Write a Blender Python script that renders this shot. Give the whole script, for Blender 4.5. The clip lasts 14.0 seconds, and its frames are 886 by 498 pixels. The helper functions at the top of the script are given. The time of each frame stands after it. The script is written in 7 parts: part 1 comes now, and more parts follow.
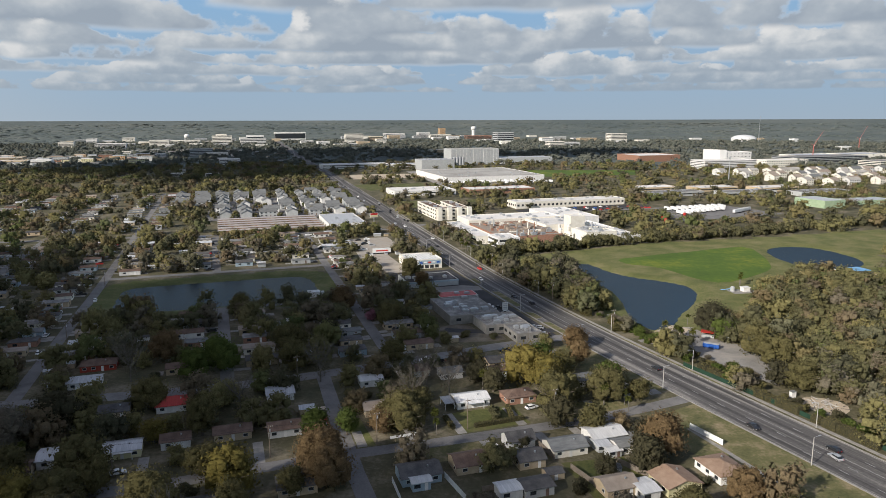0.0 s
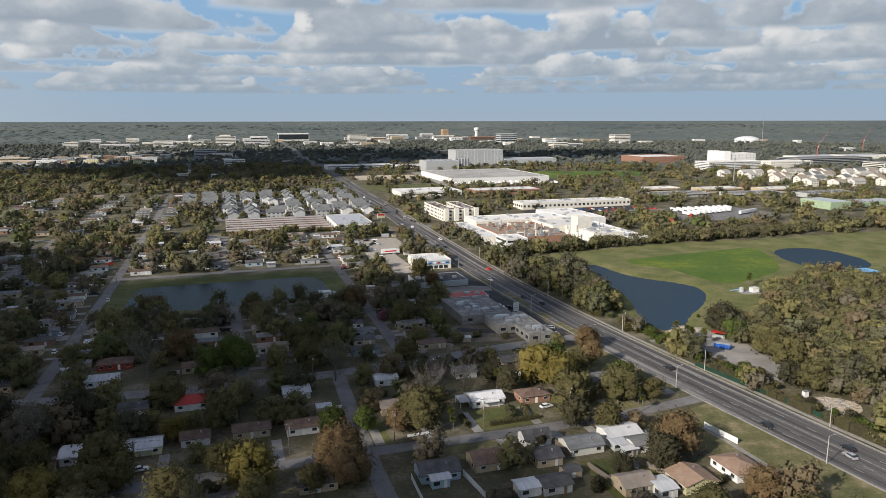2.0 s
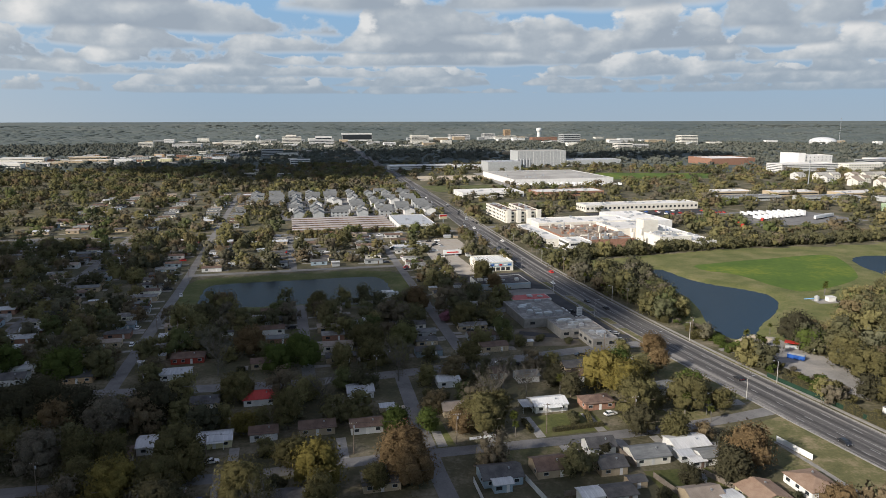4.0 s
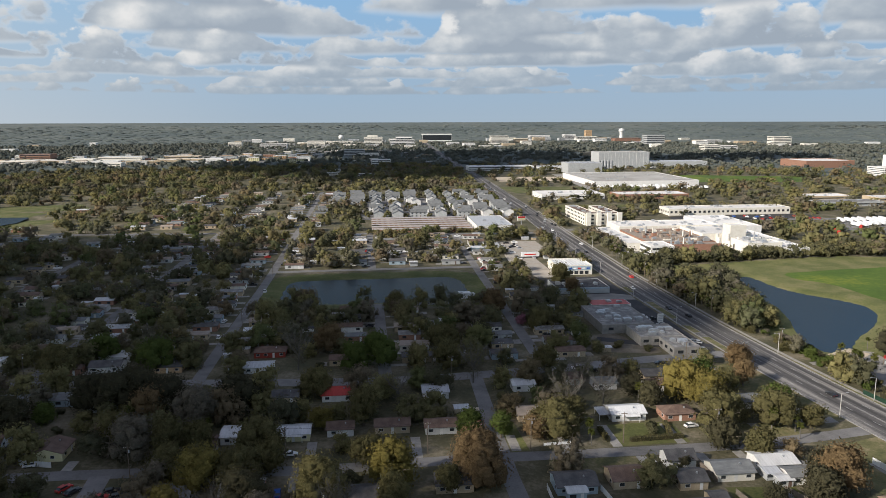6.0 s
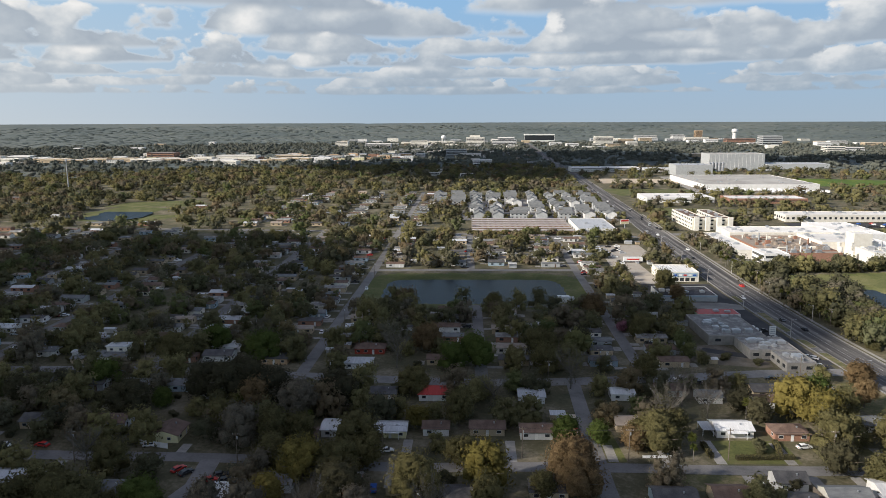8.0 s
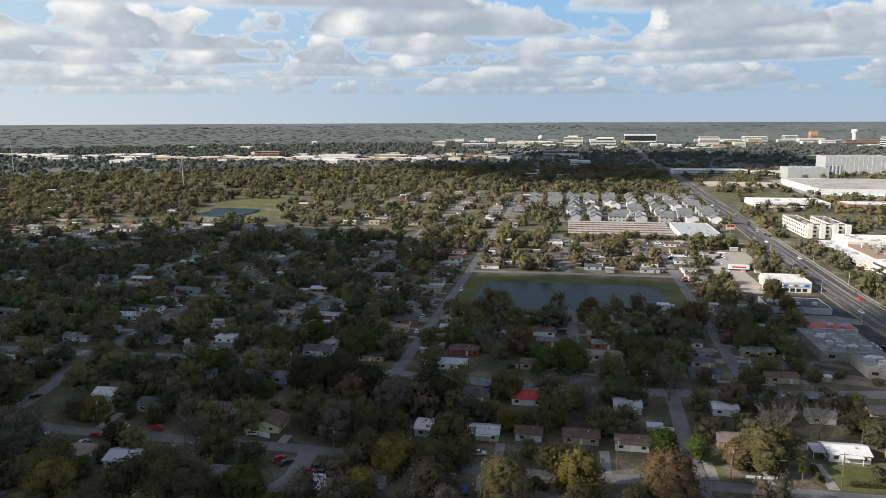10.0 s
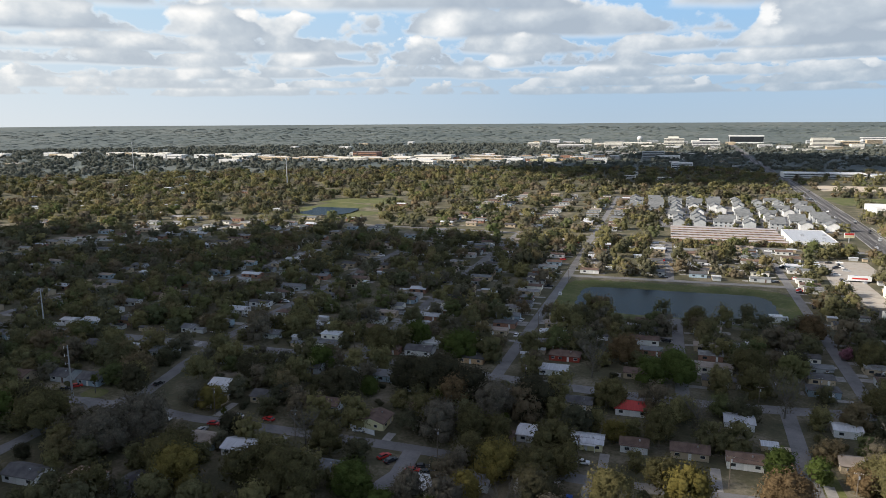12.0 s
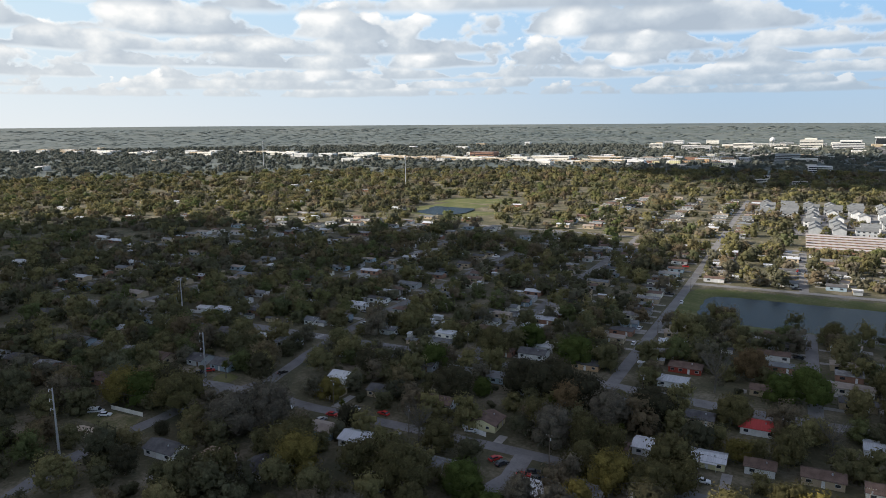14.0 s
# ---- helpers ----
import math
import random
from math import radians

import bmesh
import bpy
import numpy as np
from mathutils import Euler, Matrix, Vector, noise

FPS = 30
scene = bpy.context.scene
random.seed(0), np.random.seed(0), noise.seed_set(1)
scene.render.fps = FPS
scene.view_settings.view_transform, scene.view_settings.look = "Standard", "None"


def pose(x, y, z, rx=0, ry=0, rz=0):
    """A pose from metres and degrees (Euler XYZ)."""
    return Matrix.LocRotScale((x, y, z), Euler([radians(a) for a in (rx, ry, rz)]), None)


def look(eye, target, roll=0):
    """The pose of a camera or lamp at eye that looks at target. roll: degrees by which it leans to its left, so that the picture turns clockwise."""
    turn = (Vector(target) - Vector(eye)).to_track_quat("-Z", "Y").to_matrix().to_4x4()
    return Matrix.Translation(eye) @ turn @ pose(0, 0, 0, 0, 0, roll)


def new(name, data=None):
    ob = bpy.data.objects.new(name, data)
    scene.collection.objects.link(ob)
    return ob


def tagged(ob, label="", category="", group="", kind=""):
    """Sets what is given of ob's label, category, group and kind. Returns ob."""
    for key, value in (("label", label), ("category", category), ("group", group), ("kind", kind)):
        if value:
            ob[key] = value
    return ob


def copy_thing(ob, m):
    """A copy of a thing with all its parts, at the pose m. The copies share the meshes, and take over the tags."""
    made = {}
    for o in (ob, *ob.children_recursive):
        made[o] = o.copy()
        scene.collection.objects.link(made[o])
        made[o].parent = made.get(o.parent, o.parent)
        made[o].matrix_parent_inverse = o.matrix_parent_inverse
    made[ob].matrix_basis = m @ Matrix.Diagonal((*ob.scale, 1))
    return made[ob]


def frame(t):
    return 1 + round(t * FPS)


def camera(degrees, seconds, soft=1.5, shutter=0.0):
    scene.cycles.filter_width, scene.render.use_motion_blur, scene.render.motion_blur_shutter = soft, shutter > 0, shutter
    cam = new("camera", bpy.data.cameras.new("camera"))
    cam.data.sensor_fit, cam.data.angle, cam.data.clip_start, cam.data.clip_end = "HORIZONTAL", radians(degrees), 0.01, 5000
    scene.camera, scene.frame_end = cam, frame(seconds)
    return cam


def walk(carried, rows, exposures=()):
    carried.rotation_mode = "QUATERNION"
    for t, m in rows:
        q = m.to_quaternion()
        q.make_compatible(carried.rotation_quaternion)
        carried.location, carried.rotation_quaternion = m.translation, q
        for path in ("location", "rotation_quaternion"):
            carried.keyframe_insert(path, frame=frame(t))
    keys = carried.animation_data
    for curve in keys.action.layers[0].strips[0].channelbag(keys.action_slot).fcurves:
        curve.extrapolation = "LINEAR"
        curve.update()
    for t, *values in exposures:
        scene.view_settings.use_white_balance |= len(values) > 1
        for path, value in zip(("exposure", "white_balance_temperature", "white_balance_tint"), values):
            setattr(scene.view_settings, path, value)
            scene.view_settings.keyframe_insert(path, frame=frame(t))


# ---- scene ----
import itertools

cam = camera(64.32, 14.0, soft=0.6)
# seconds, x, y, z, heading to the left of +y, pitch, roll
PATH = [
    (0, 0.01, 0.00, 97.34, 0.000, -10.632, -0.147),
    (0.5, -1.10, -0.75, 97.18, 0.056, -10.603, -0.149),
    (1, -2.29, -1.11, 97.15, 0.103, -10.597, -0.143),
    (1.5, -3.46, -1.55, 97.41, 0.131, -10.611, -0.127),
    (2, -4.66, -2.09, 97.39, 0.162, -10.547, -0.101),
    (2.5, -5.73, -2.44, 97.67, 0.814, -10.551, -0.142),
    (3, -6.27, -2.54, 98.05, 2.089, -10.547, -0.128),
    (5.5, -6.36, -1.96, 98.80, 9.861, -10.490, -0.183),
    (6, -6.33, -2.25, 99.07, 11.487, -10.480, -0.171),
    (6.5, -6.37, -2.26, 99.36, 13.484, -10.483, -0.168),
    (7, -6.34, -2.40, 99.55, 15.559, -10.485, -0.177),
    (7.5, -6.33, -2.47, 99.81, 17.619, -10.472, -0.212),
    (8, -6.34, -2.24, 99.99, 19.688, -10.458, -0.242),
    (10.5, -7.78, -2.96, 101.47, 29.319, -10.429, -0.298),
    (11, -8.69, -3.52, 101.74, 31.200, -10.403, -0.319),
    (11.5, -9.95, -4.38, 102.19, 33.068, -10.392, -0.334),
    (12, -11.17, -5.32, 102.62, 34.963, -10.381, -0.381),
    (12.5, -12.12, -6.00, 103.06, 36.843, -10.355, -0.392),
    (13, -12.42, -6.13, 103.25, 39.075, -10.337, -0.384),
    (13.5, -12.50, -6.19, 103.42, 41.757, -10.322, -0.366),
    (14, -12.19, -5.93, 103.44, 44.328, -10.321, -0.369),
]


def aim(x, y, z, yaw, pitch, roll):
    a, b = radians(yaw), radians(pitch)
    way = Vector((-math.sin(a) * math.cos(b), math.cos(a) * math.cos(b), math.sin(b)))
    return look((x, y, z), Vector((x, y, z)) + way * 10, roll)


# the clip brightens as the view turns away from the bright suburbs
walk(cam, [(row[0], aim(*row[1:])) for row in PATH], exposures=[(0, 0.2), (3, 0.21), (6, 0.29), (8, 0.36), (10.5, 0.52), (12, 0.6), (14, 0.68)])

# ---------------------------------------------------------------- light
SUN_EL = 27.0
SUN_XY = Vector((-0.73, -0.683)).normalized()
TO_SUN = Vector((SUN_XY.x * math.cos(radians(SUN_EL)), SUN_XY.y * math.cos(radians(SUN_EL)), math.sin(radians(SUN_EL))))
sun_data = bpy.data.lights.new("sun", "SUN")
sun_data.energy, sun_data.angle, sun_data.color = 5.0, radians(1.0), (1.0, 0.925, 0.84)
sun = new("sun", sun_data)
sun.matrix_world = look(TO_SUN * 1000, (0, 0, 0))


class Nodes:
    """Short hand for a node tree."""

    def __init__(self, tree):
        self.tree = tree
        tree.nodes.clear()

    def add(self, kind, **values):
        n = self.tree.nodes.new(kind)
        for key, v in values.items():
            if key in n.inputs:
                n.inputs[key].default_value = v
        return n

    def link(self, a, out, b, to):
        self.tree.links.new(a.outputs[out], b.inputs[to])

    def math(self, op, a, b=None, c=None, clamp=False):
        n = self.tree.nodes.new("ShaderNodeMath")
        n.operation, n.use_clamp = op, clamp
        for i, v in enumerate((a, b, c)):
            if v is None:
                continue
            if isinstance(v, (int, float)):
                n.inputs[i].default_value = v
            else:
                self.tree.links.new(v, n.inputs[i])
        return n.outputs[0]

    def ramp(self, fac, stops, smooth=False):
        n = self.tree.nodes.new("ShaderNodeValToRGB")
        el = n.color_ramp.elements
        if smooth:
            n.color_ramp.interpolation = "EASE"
        while len(el) < len(stops):
            el.new(0.5)
        for e, (p, c) in zip(el, stops):
            e.position, e.color = p, (*c, 1) if len(c) == 3 else c
        self.tree.links.new(fac, n.inputs[0])
        return n.outputs[0]

    def mix(self, fac, a, b, mode="MIX"):
        n = self.tree.nodes.new("ShaderNodeMix")
        n.data_type, n.blend_type = "RGBA", mode
        for i, v in ((0, fac), (6, a), (7, b)):
            if isinstance(v, (int, float)):
                n.inputs[i].default_value = v
            elif isinstance(v, tuple):
                n.inputs[i].default_value = (*v, 1)
            else:
                self.tree.links.new(v, n.inputs[i])
        return n.outputs[2]

    def noise(self, vec, scale, detail=4, rough=0.55, kind="Fac"):
        n = self.tree.nodes.new("ShaderNodeTexNoise")
        n.inputs["Scale"].default_value, n.inputs["Detail"].default_value = scale, detail
        n.inputs["Roughness"].default_value = rough
        if vec is not None:
            self.tree.links.new(vec, n.inputs["Vector"])
        return n.outputs[kind]

    def stretch(self, vec, scale, rot=0.0):
        n = self.tree.nodes.new("ShaderNodeMapping")
        n.inputs["Scale"].default_value = scale
        if rot:
            r = self.tree.nodes.new("ShaderNodeMapping")
            r.inputs["Rotation"].default_value = (0, 0, rot)
            self.tree.links.new(vec, r.inputs["Vector"])
            vec = r.outputs[0]
        self.tree.links.new(vec, n.inputs["Vector"])
        return n.outputs[0]


# height over the horizon, seed and fullness of each row of clouds, far to near
ROWS = ((0.034, 1.3, 0.05), (0.044, 7.9, 0.06), (0.056, 3.7, 0.06), (0.071, 11.2, 0.055), (0.089, 5.4, 0.035), (0.112, 9.1, 0.012), (0.145, 2.2, 0.0), (0.19, 6.3, 0.02), (0.25, 8.8, 0.03))


def make_sky():
    world = bpy.data.worlds.new("sky")
    world.use_nodes = True
    scene.world = world
    n = Nodes(world.node_tree)
    sky = n.add("ShaderNodeTexSky")
    sky.sky_type, sky.sun_disc = "NISHITA", False
    sky.sun_elevation, sky.sun_rotation = radians(SUN_EL), math.atan2(SUN_XY.x, SUN_XY.y)
    sky.altitude, sky.air_density, sky.dust_density, sky.ozone_density = 50, 1.0, 1.2, 1.0
    co = n.add("ShaderNodeTexCoord")
    sep = n.add("ShaderNodeSeparateXYZ")
    n.link(co, "Generated", sep, 0)
    z = sep.outputs[2]
    # rows of cumulus, each with its flat base at one height over the horizon; the far rows are small and low
    def puffs(scale, shift, detail=8, rough=0.52):
        com = n.add("ShaderNodeCombineXYZ")
        for axis, (stretch, move) in enumerate(((1.0, shift[0]), (1.0, shift[1]), (1.45, shift[2]))):
            n.tree.links.new(n.math("MULTIPLY_ADD", sep.outputs[axis], scale * stretch, move), com.inputs[axis])
        return n.noise(com.outputs[0], 1.0, detail, rough)

    d0 = puffs(4.0, (0, 0, 0), 5)
    wave = n.math("MULTIPLY_ADD", puffs(2.2, (4, 1, 2), 2), 0.8, -0.4)
    mask, tone = None, None
    for k, (base, seed, fill_) in enumerate(ROWS):
        scale, tall = 0.68 / base, 0.42 * base
        move = (seed, seed * 1.7, seed * 0.3)
        body = puffs(scale, move)
        toward = puffs(scale, (move[0] - 0.17, move[1] - 0.1, move[2] + 0.2), 5)
        rise = n.math("DIVIDE", n.math("SUBTRACT", n.math("MULTIPLY_ADD", wave, 0.5 * tall, z), base), tall)
        dens = n.math("SUBTRACT", n.math("MULTIPLY_ADD", wave, 0.16, body), n.math("MULTIPLY", n.math("MAXIMUM", rise, 0.0), 0.15))
        top = n.ramp(dens, [(0.43 - fill_, (0, 0, 0)), (0.475 - fill_, (1, 1, 1))], True)
        under = n.ramp(n.math("MULTIPLY_ADD", body, 0.5, rise), [(0.12, (0, 0, 0)), (0.34, (1, 1, 1))], True)
        a = n.math("MULTIPLY", top, under)
        lit = n.math("ADD", n.math("MULTIPLY", n.math("SUBTRACT", body, toward), 3.4), n.math("MULTIPLY_ADD", rise, 0.5, 0.16), clamp=True)
        col = n.ramp(lit, [(0.0, (0.40, 0.46, 0.53)), (0.35, (0.50, 0.555, 0.61)), (0.65, (0.68, 0.71, 0.73)), (0.95, (0.9, 0.89, 0.87))])
        if mask is None:
            mask, tone = a, col
        else:
            tone = n.mix(a, tone, col)
            mask = n.math("MAXIMUM", mask, a)
    # pale haze low over the horizon, brighter towards the sun
    side = n.math("SMOOTH_MAX", n.math("MULTIPLY_ADD", n.math("ADD", n.math("MULTIPLY", sep.outputs[0], -0.8), n.math("MULTIPLY", sep.outputs[1], -0.35)), 1.1, 0.2, clamp=True), 0.2, 0.1, clamp=True)
    hazecol = n.mix(side, (0.31, 0.415, 0.525), (0.65, 0.675, 0.685))
    skyblue = n.mix(n.math("MULTIPLY_ADD", z, 5.0, 0.1, clamp=True), hazecol, n.mix(side, (0.205, 0.435, 0.735), (0.46, 0.61, 0.72)))
    tone = n.mix(n.math("POWER", n.math("MULTIPLY_ADD", z, -10.5, 1.15, clamp=True), 1.6), tone, hazecol)
    tone = n.mix(1.0, tone, n.mix(side, (0.84, 0.865, 0.9), (0.99, 0.975, 0.96)), "MULTIPLY")
    cloudy = n.mix(mask, skyblue, tone)
    # broken grey cloud overhead
    cloudy = n.mix(n.math("MULTIPLY_ADD", z, 3.0, -1.05, clamp=True), cloudy, n.ramp(d0, [(0.4, (0.215, 0.245, 0.375)), (0.52, (0.33, 0.32, 0.415))]))
    clear = n.add("ShaderNodeBackground", Strength=0.085)
    n.link(sky, 0, clear, 0)
    clouds = n.add("ShaderNodeBackground", Strength=0.815)
    n.tree.links.new(cloudy, clouds.inputs[0])
    blend = n.add("ShaderNodeMixShader")
    n.tree.links.new(n.math("MULTIPLY_ADD", z, -0.8, 1.28, clamp=True), blend.inputs[0])
    n.link(clear, 0, blend, 1)
    n.link(clouds, 0, blend, 2)
    out = n.add("ShaderNodeOutputWorld")
    n.link(blend, 0, out, 0)


make_sky()

# ---------------------------------------------------------------- materials
MATS = {}


def surface(name, a, b, scale=0.5, rough=0.85, bump=0.0, fine=8.0, metal=0.0, streak=None, spec=0.3, c=None):
    """A worn surface: two colours mixed at a coarse and a fine scale, with relief. streak: stretch of the pattern along x, y, z."""
    m = bpy.data.materials.new(name)
    m.use_nodes = True
    n = Nodes(m.node_tree)
    co = n.add("ShaderNodeTexCoord")
    vec = co.outputs["Object"]
    if streak:
        vec = n.stretch(vec, streak[:3], streak[3] if len(streak) > 3 else 0)
    coarse = n.noise(vec, scale, 5, 0.6)
    grain = n.noise(vec, scale * fine, 3, 0.6)
    f = n.math("ADD", n.math("MULTIPLY", coarse, 0.7), n.math("MULTIPLY", grain, 0.3))
    stops = [(0.36, a), (0.64, b)] if c is None else [(0.34, a), (0.5, b), (0.66, c)]
    col = n.ramp(f, stops)
    info = n.add("ShaderNodeObjectInfo")
    shade = n.math("MULTIPLY_ADD", info.outputs["Random"], 0.2, 0.9)
    com = n.add("ShaderNodeCombineXYZ")
    for i in range(3):
        n.tree.links.new(shade, com.inputs[i])
    col = n.mix(1.0, col, com.outputs[0], "MULTIPLY")
    bsdf = n.add("ShaderNodeBsdfPrincipled", Roughness=rough, Metallic=metal)
    bsdf.inputs["Specular IOR Level"].default_value = spec
    n.tree.links.new(col, bsdf.inputs["Base Color"])
    if bump:
        bp = n.add("ShaderNodeBump", Strength=bump, Distance=0.05)
        n.tree.links.new(grain, bp.inputs["Height"])
        n.link(bp, 0, bsdf, "Normal")
    out = n.add("ShaderNodeOutputMaterial")
    n.link(bsdf, 0, out, 0)
    MATS[name] = m
    return m


def foliage(name, a, b, by_tone=None):
    """Leaves: colour varies from tree to tree and from clump to clump; light passes through thinly."""
    m = bpy.data.materials.new(name)
    m.use_nodes = True
    n = Nodes(m.node_tree)
    co = n.add("ShaderNodeTexCoord")
    if by_tone:
        at = n.add("ShaderNodeAttribute")
        at.attribute_name = "tone"
        base = n.ramp(at.outputs["Fac"], by_tone)
        spot = n.noise(co.outputs["Object"], 0.35, 3)
        col = n.mix(n.ramp(spot, [(0.35, (0, 0, 0)), (0.75, (0.25, 0.25, 0.25))]), base, (0.16, 0.15, 0.075))
    else:
        info = n.add("ShaderNodeObjectInfo")
        spot = n.noise(co.outputs["Object"], 0.8, 3)
        col = n.mix(n.math("MULTIPLY_ADD", info.outputs["Random"], 0.6, n.math("MULTIPLY_ADD", spot, 1.4, -0.5), clamp=True), a, b)
    isl = n.add("ShaderNodeNewGeometry")
    leaf = n.noise(co.outputs["Object"], 2.2, 5, 0.8)
    shade = n.math("MULTIPLY", n.math("MULTIPLY_ADD", isl.outputs["Random Per Island"], 0.36, 0.82), n.math("MAXIMUM", n.math("MULTIPLY_ADD", leaf, 2.1, 0.0), 0.3))
    com = n.add("ShaderNodeCombineXYZ")
    for i in range(3):
        n.tree.links.new(shade, com.inputs[i])
    col = n.mix(1.0, col, com.outputs[0], "MULTIPLY")
    # leaf sprays take the light of the billow that they sit on
    soft = n.add("ShaderNodeAttribute")
    soft.attribute_name = "soft"
    turn = n.add("ShaderNodeVectorTransform")
    turn.vector_type, turn.convert_from, turn.convert_to = "VECTOR", "OBJECT", "WORLD"
    n.link(soft, "Vector", turn, 0)
    big = n.add("ShaderNodeVectorMath")
    big.operation = "MULTIPLY_ADD"
    big.inputs[1].default_value = (2.4, 2.4, 2.4)
    n.link(turn, 0, big, 0)
    n.link(isl, "Normal", big, 2)
    unit = n.add("ShaderNodeVectorMath")
    unit.operation = "NORMALIZE"
    n.link(big, 0, unit, 0)
    d = n.add("ShaderNodeBsdfDiffuse", Roughness=0.6)
    n.link(unit, 0, d, "Normal")
    t = n.add("ShaderNodeBsdfTranslucent")
    n.tree.links.new(col, d.inputs[0])
    n.tree.links.new(col, t.inputs[0])
    mx = n.add("ShaderNodeMixShader", Fac=0.36)
    n.link(d, 0, mx, 1)
    n.link(t, 0, mx, 2)
    out = n.add("ShaderNodeOutputMaterial")
    n.link(mx, 0, out, 0)
    MATS[name] = m
    return m


TURN = radians(17.46)
surface("ground", (0.05, 0.053, 0.027), (0.1, 0.09, 0.05), 0.06, 0.95, 0.4, 12, c=(0.23, 0.195, 0.14))
surface("lawn", (0.055, 0.07, 0.018), (0.12, 0.125, 0.04), 0.08, 0.95, 0.4, 12, c=(0.17, 0.15, 0.07))
surface("dry_lawn", (0.072, 0.08, 0.03), (0.135, 0.126, 0.054), 0.14, 0.95, 0.4, 7, c=(0.28, 0.222, 0.135))
surface("meadow", (0.075, 0.09, 0.025), (0.135, 0.14, 0.047), 0.06, 0.95, 0.4, 16, c=(0.22, 0.19, 0.09))
surface("bank", (0.06, 0.074, 0.02), (0.098, 0.108, 0.032), 0.06, 0.95, 0.4, 10, c=(0.175, 0.155, 0.075))
surface("algae", (0.05, 0.09, 0.012), (0.076, 0.125, 0.015), 0.02, 0.9, 0.2, 14, c=(0.185, 0.205, 0.024))
surface("old_asphalt", (0.125, 0.121, 0.116), (0.195, 0.188, 0.18), 0.12, 0.9, 0.2, 14, c=(0.25, 0.241, 0.228))
surface("dark_asphalt", (0.035, 0.035, 0.038), (0.07, 0.068, 0.068), 0.15, 0.9, 0.2, 14)
surface("concrete", (0.22, 0.21, 0.19), (0.34, 0.32, 0.29), 0.5, 0.85, 0.2, 10)
surface("gravel", (0.3, 0.27, 0.23), (0.43, 0.39, 0.33), 0.12, 0.95, 0.5, 20, c=(0.36, 0.3, 0.24))
surface("dirt", (0.11, 0.094, 0.07), (0.17, 0.145, 0.11), 0.2, 0.95, 0.3, 12, c=(0.25, 0.22, 0.175))
surface("sand", (0.42, 0.34, 0.24), (0.55, 0.47, 0.36), 0.2, 0.95, 0.3, 12)
surface("white_wall", (0.58, 0.57, 0.54), (0.74, 0.73, 0.7), 0.4, 0.8)
surface("cream_wall", (0.66, 0.62, 0.53), (0.77, 0.74, 0.66), 0.4, 0.8)
surface("tan_wall", (0.38, 0.3, 0.2), (0.48, 0.39, 0.27), 0.4, 0.85)
surface("yellow_wall", (0.6, 0.55, 0.32), (0.7, 0.65, 0.4), 0.4, 0.8)
surface("orange_wall", (0.5, 0.33, 0.18), (0.58, 0.4, 0.24), 0.4, 0.8)
surface("blue_wall", (0.27, 0.35, 0.4), (0.37, 0.45, 0.5), 0.4, 0.8)
surface("red_wall", (0.3, 0.05, 0.03), (0.38, 0.075, 0.05), 0.4, 0.8)
surface("green_wall", (0.3, 0.4, 0.26), (0.4, 0.5, 0.33), 0.4, 0.8)
surface("brick_wall", (0.24, 0.12, 0.08), (0.34, 0.2, 0.14), 1.2, 0.9, 0.3)
surface("grey_wall", (0.33, 0.34, 0.34), (0.45, 0.46, 0.45), 0.4, 0.85)
surface("roof_grey", (0.12, 0.125, 0.125), (0.21, 0.215, 0.21), 0.35, 0.85, 0.3, 10, streak=(1, 3, 1))
surface("roof_dark", (0.06, 0.058, 0.06), (0.13, 0.125, 0.12), 0.35, 0.85, 0.3, 10)
surface("roof_brown", (0.10, 0.065, 0.05), (0.19, 0.13, 0.10), 0.4, 0.85, 0.3, 10)
surface("roof_tan", (0.26, 0.212, 0.17), (0.36, 0.305, 0.25), 0.4, 0.85, 0.3, 10)
surface("roof_rust", (0.25, 0.165, 0.115), (0.35, 0.25, 0.18), 0.4, 0.85, 0.3, 10)
surface("roof_red", (0.33, 0.035, 0.03), (0.45, 0.06, 0.05), 0.5, 0.5, 0.1, 8, streak=(4, 0.4, 1))
surface("roof_white", (0.48, 0.48, 0.47), (0.68, 0.68, 0.67), 0.25, 0.5, 0.1, 8, streak=(3, 0.4, 1))
surface("roof_metal", (0.38, 0.39, 0.4), (0.58, 0.59, 0.6), 0.5, 0.45, 0.1, 8, streak=(6, 0.3, 1), spec=0.5)
surface("roof_membrane", (0.66, 0.63, 0.58), (0.84, 0.82, 0.78), 0.04, 0.8, 0.1, 14)
surface("roof_patchy", (0.12, 0.116, 0.11), (0.21, 0.203, 0.192), 0.35, 0.8, 0.1, 9, c=(0.4, 0.39, 0.365))
surface("roof_weathered", (0.3, 0.28, 0.25), (0.42, 0.4, 0.36), 0.03, 0.8, 0.1, 14, c=(0.52, 0.5, 0.46))
surface("roof_black", (0.03, 0.031, 0.036), (0.06, 0.061, 0.066), 0.12, 0.95, 0.1, 10, spec=0.1, c=(0.13, 0.13, 0.135))
surface("steel", (0.42, 0.43, 0.44), (0.55, 0.56, 0.57), 0.5, 0.4, metal=0.6)
surface("white_paint", (0.72, 0.72, 0.7), (0.82, 0.82, 0.8), 0.8, 0.5)
surface("yellow_paint", (0.6, 0.42, 0.06), (0.68, 0.5, 0.1), 0.8, 0.7)
surface("faded_paint", (0.3, 0.3, 0.29), (0.55, 0.54, 0.52), 0.4, 0.7)
surface("trim", (0.62, 0.61, 0.58), (0.75, 0.74, 0.71), 0.8, 0.6)
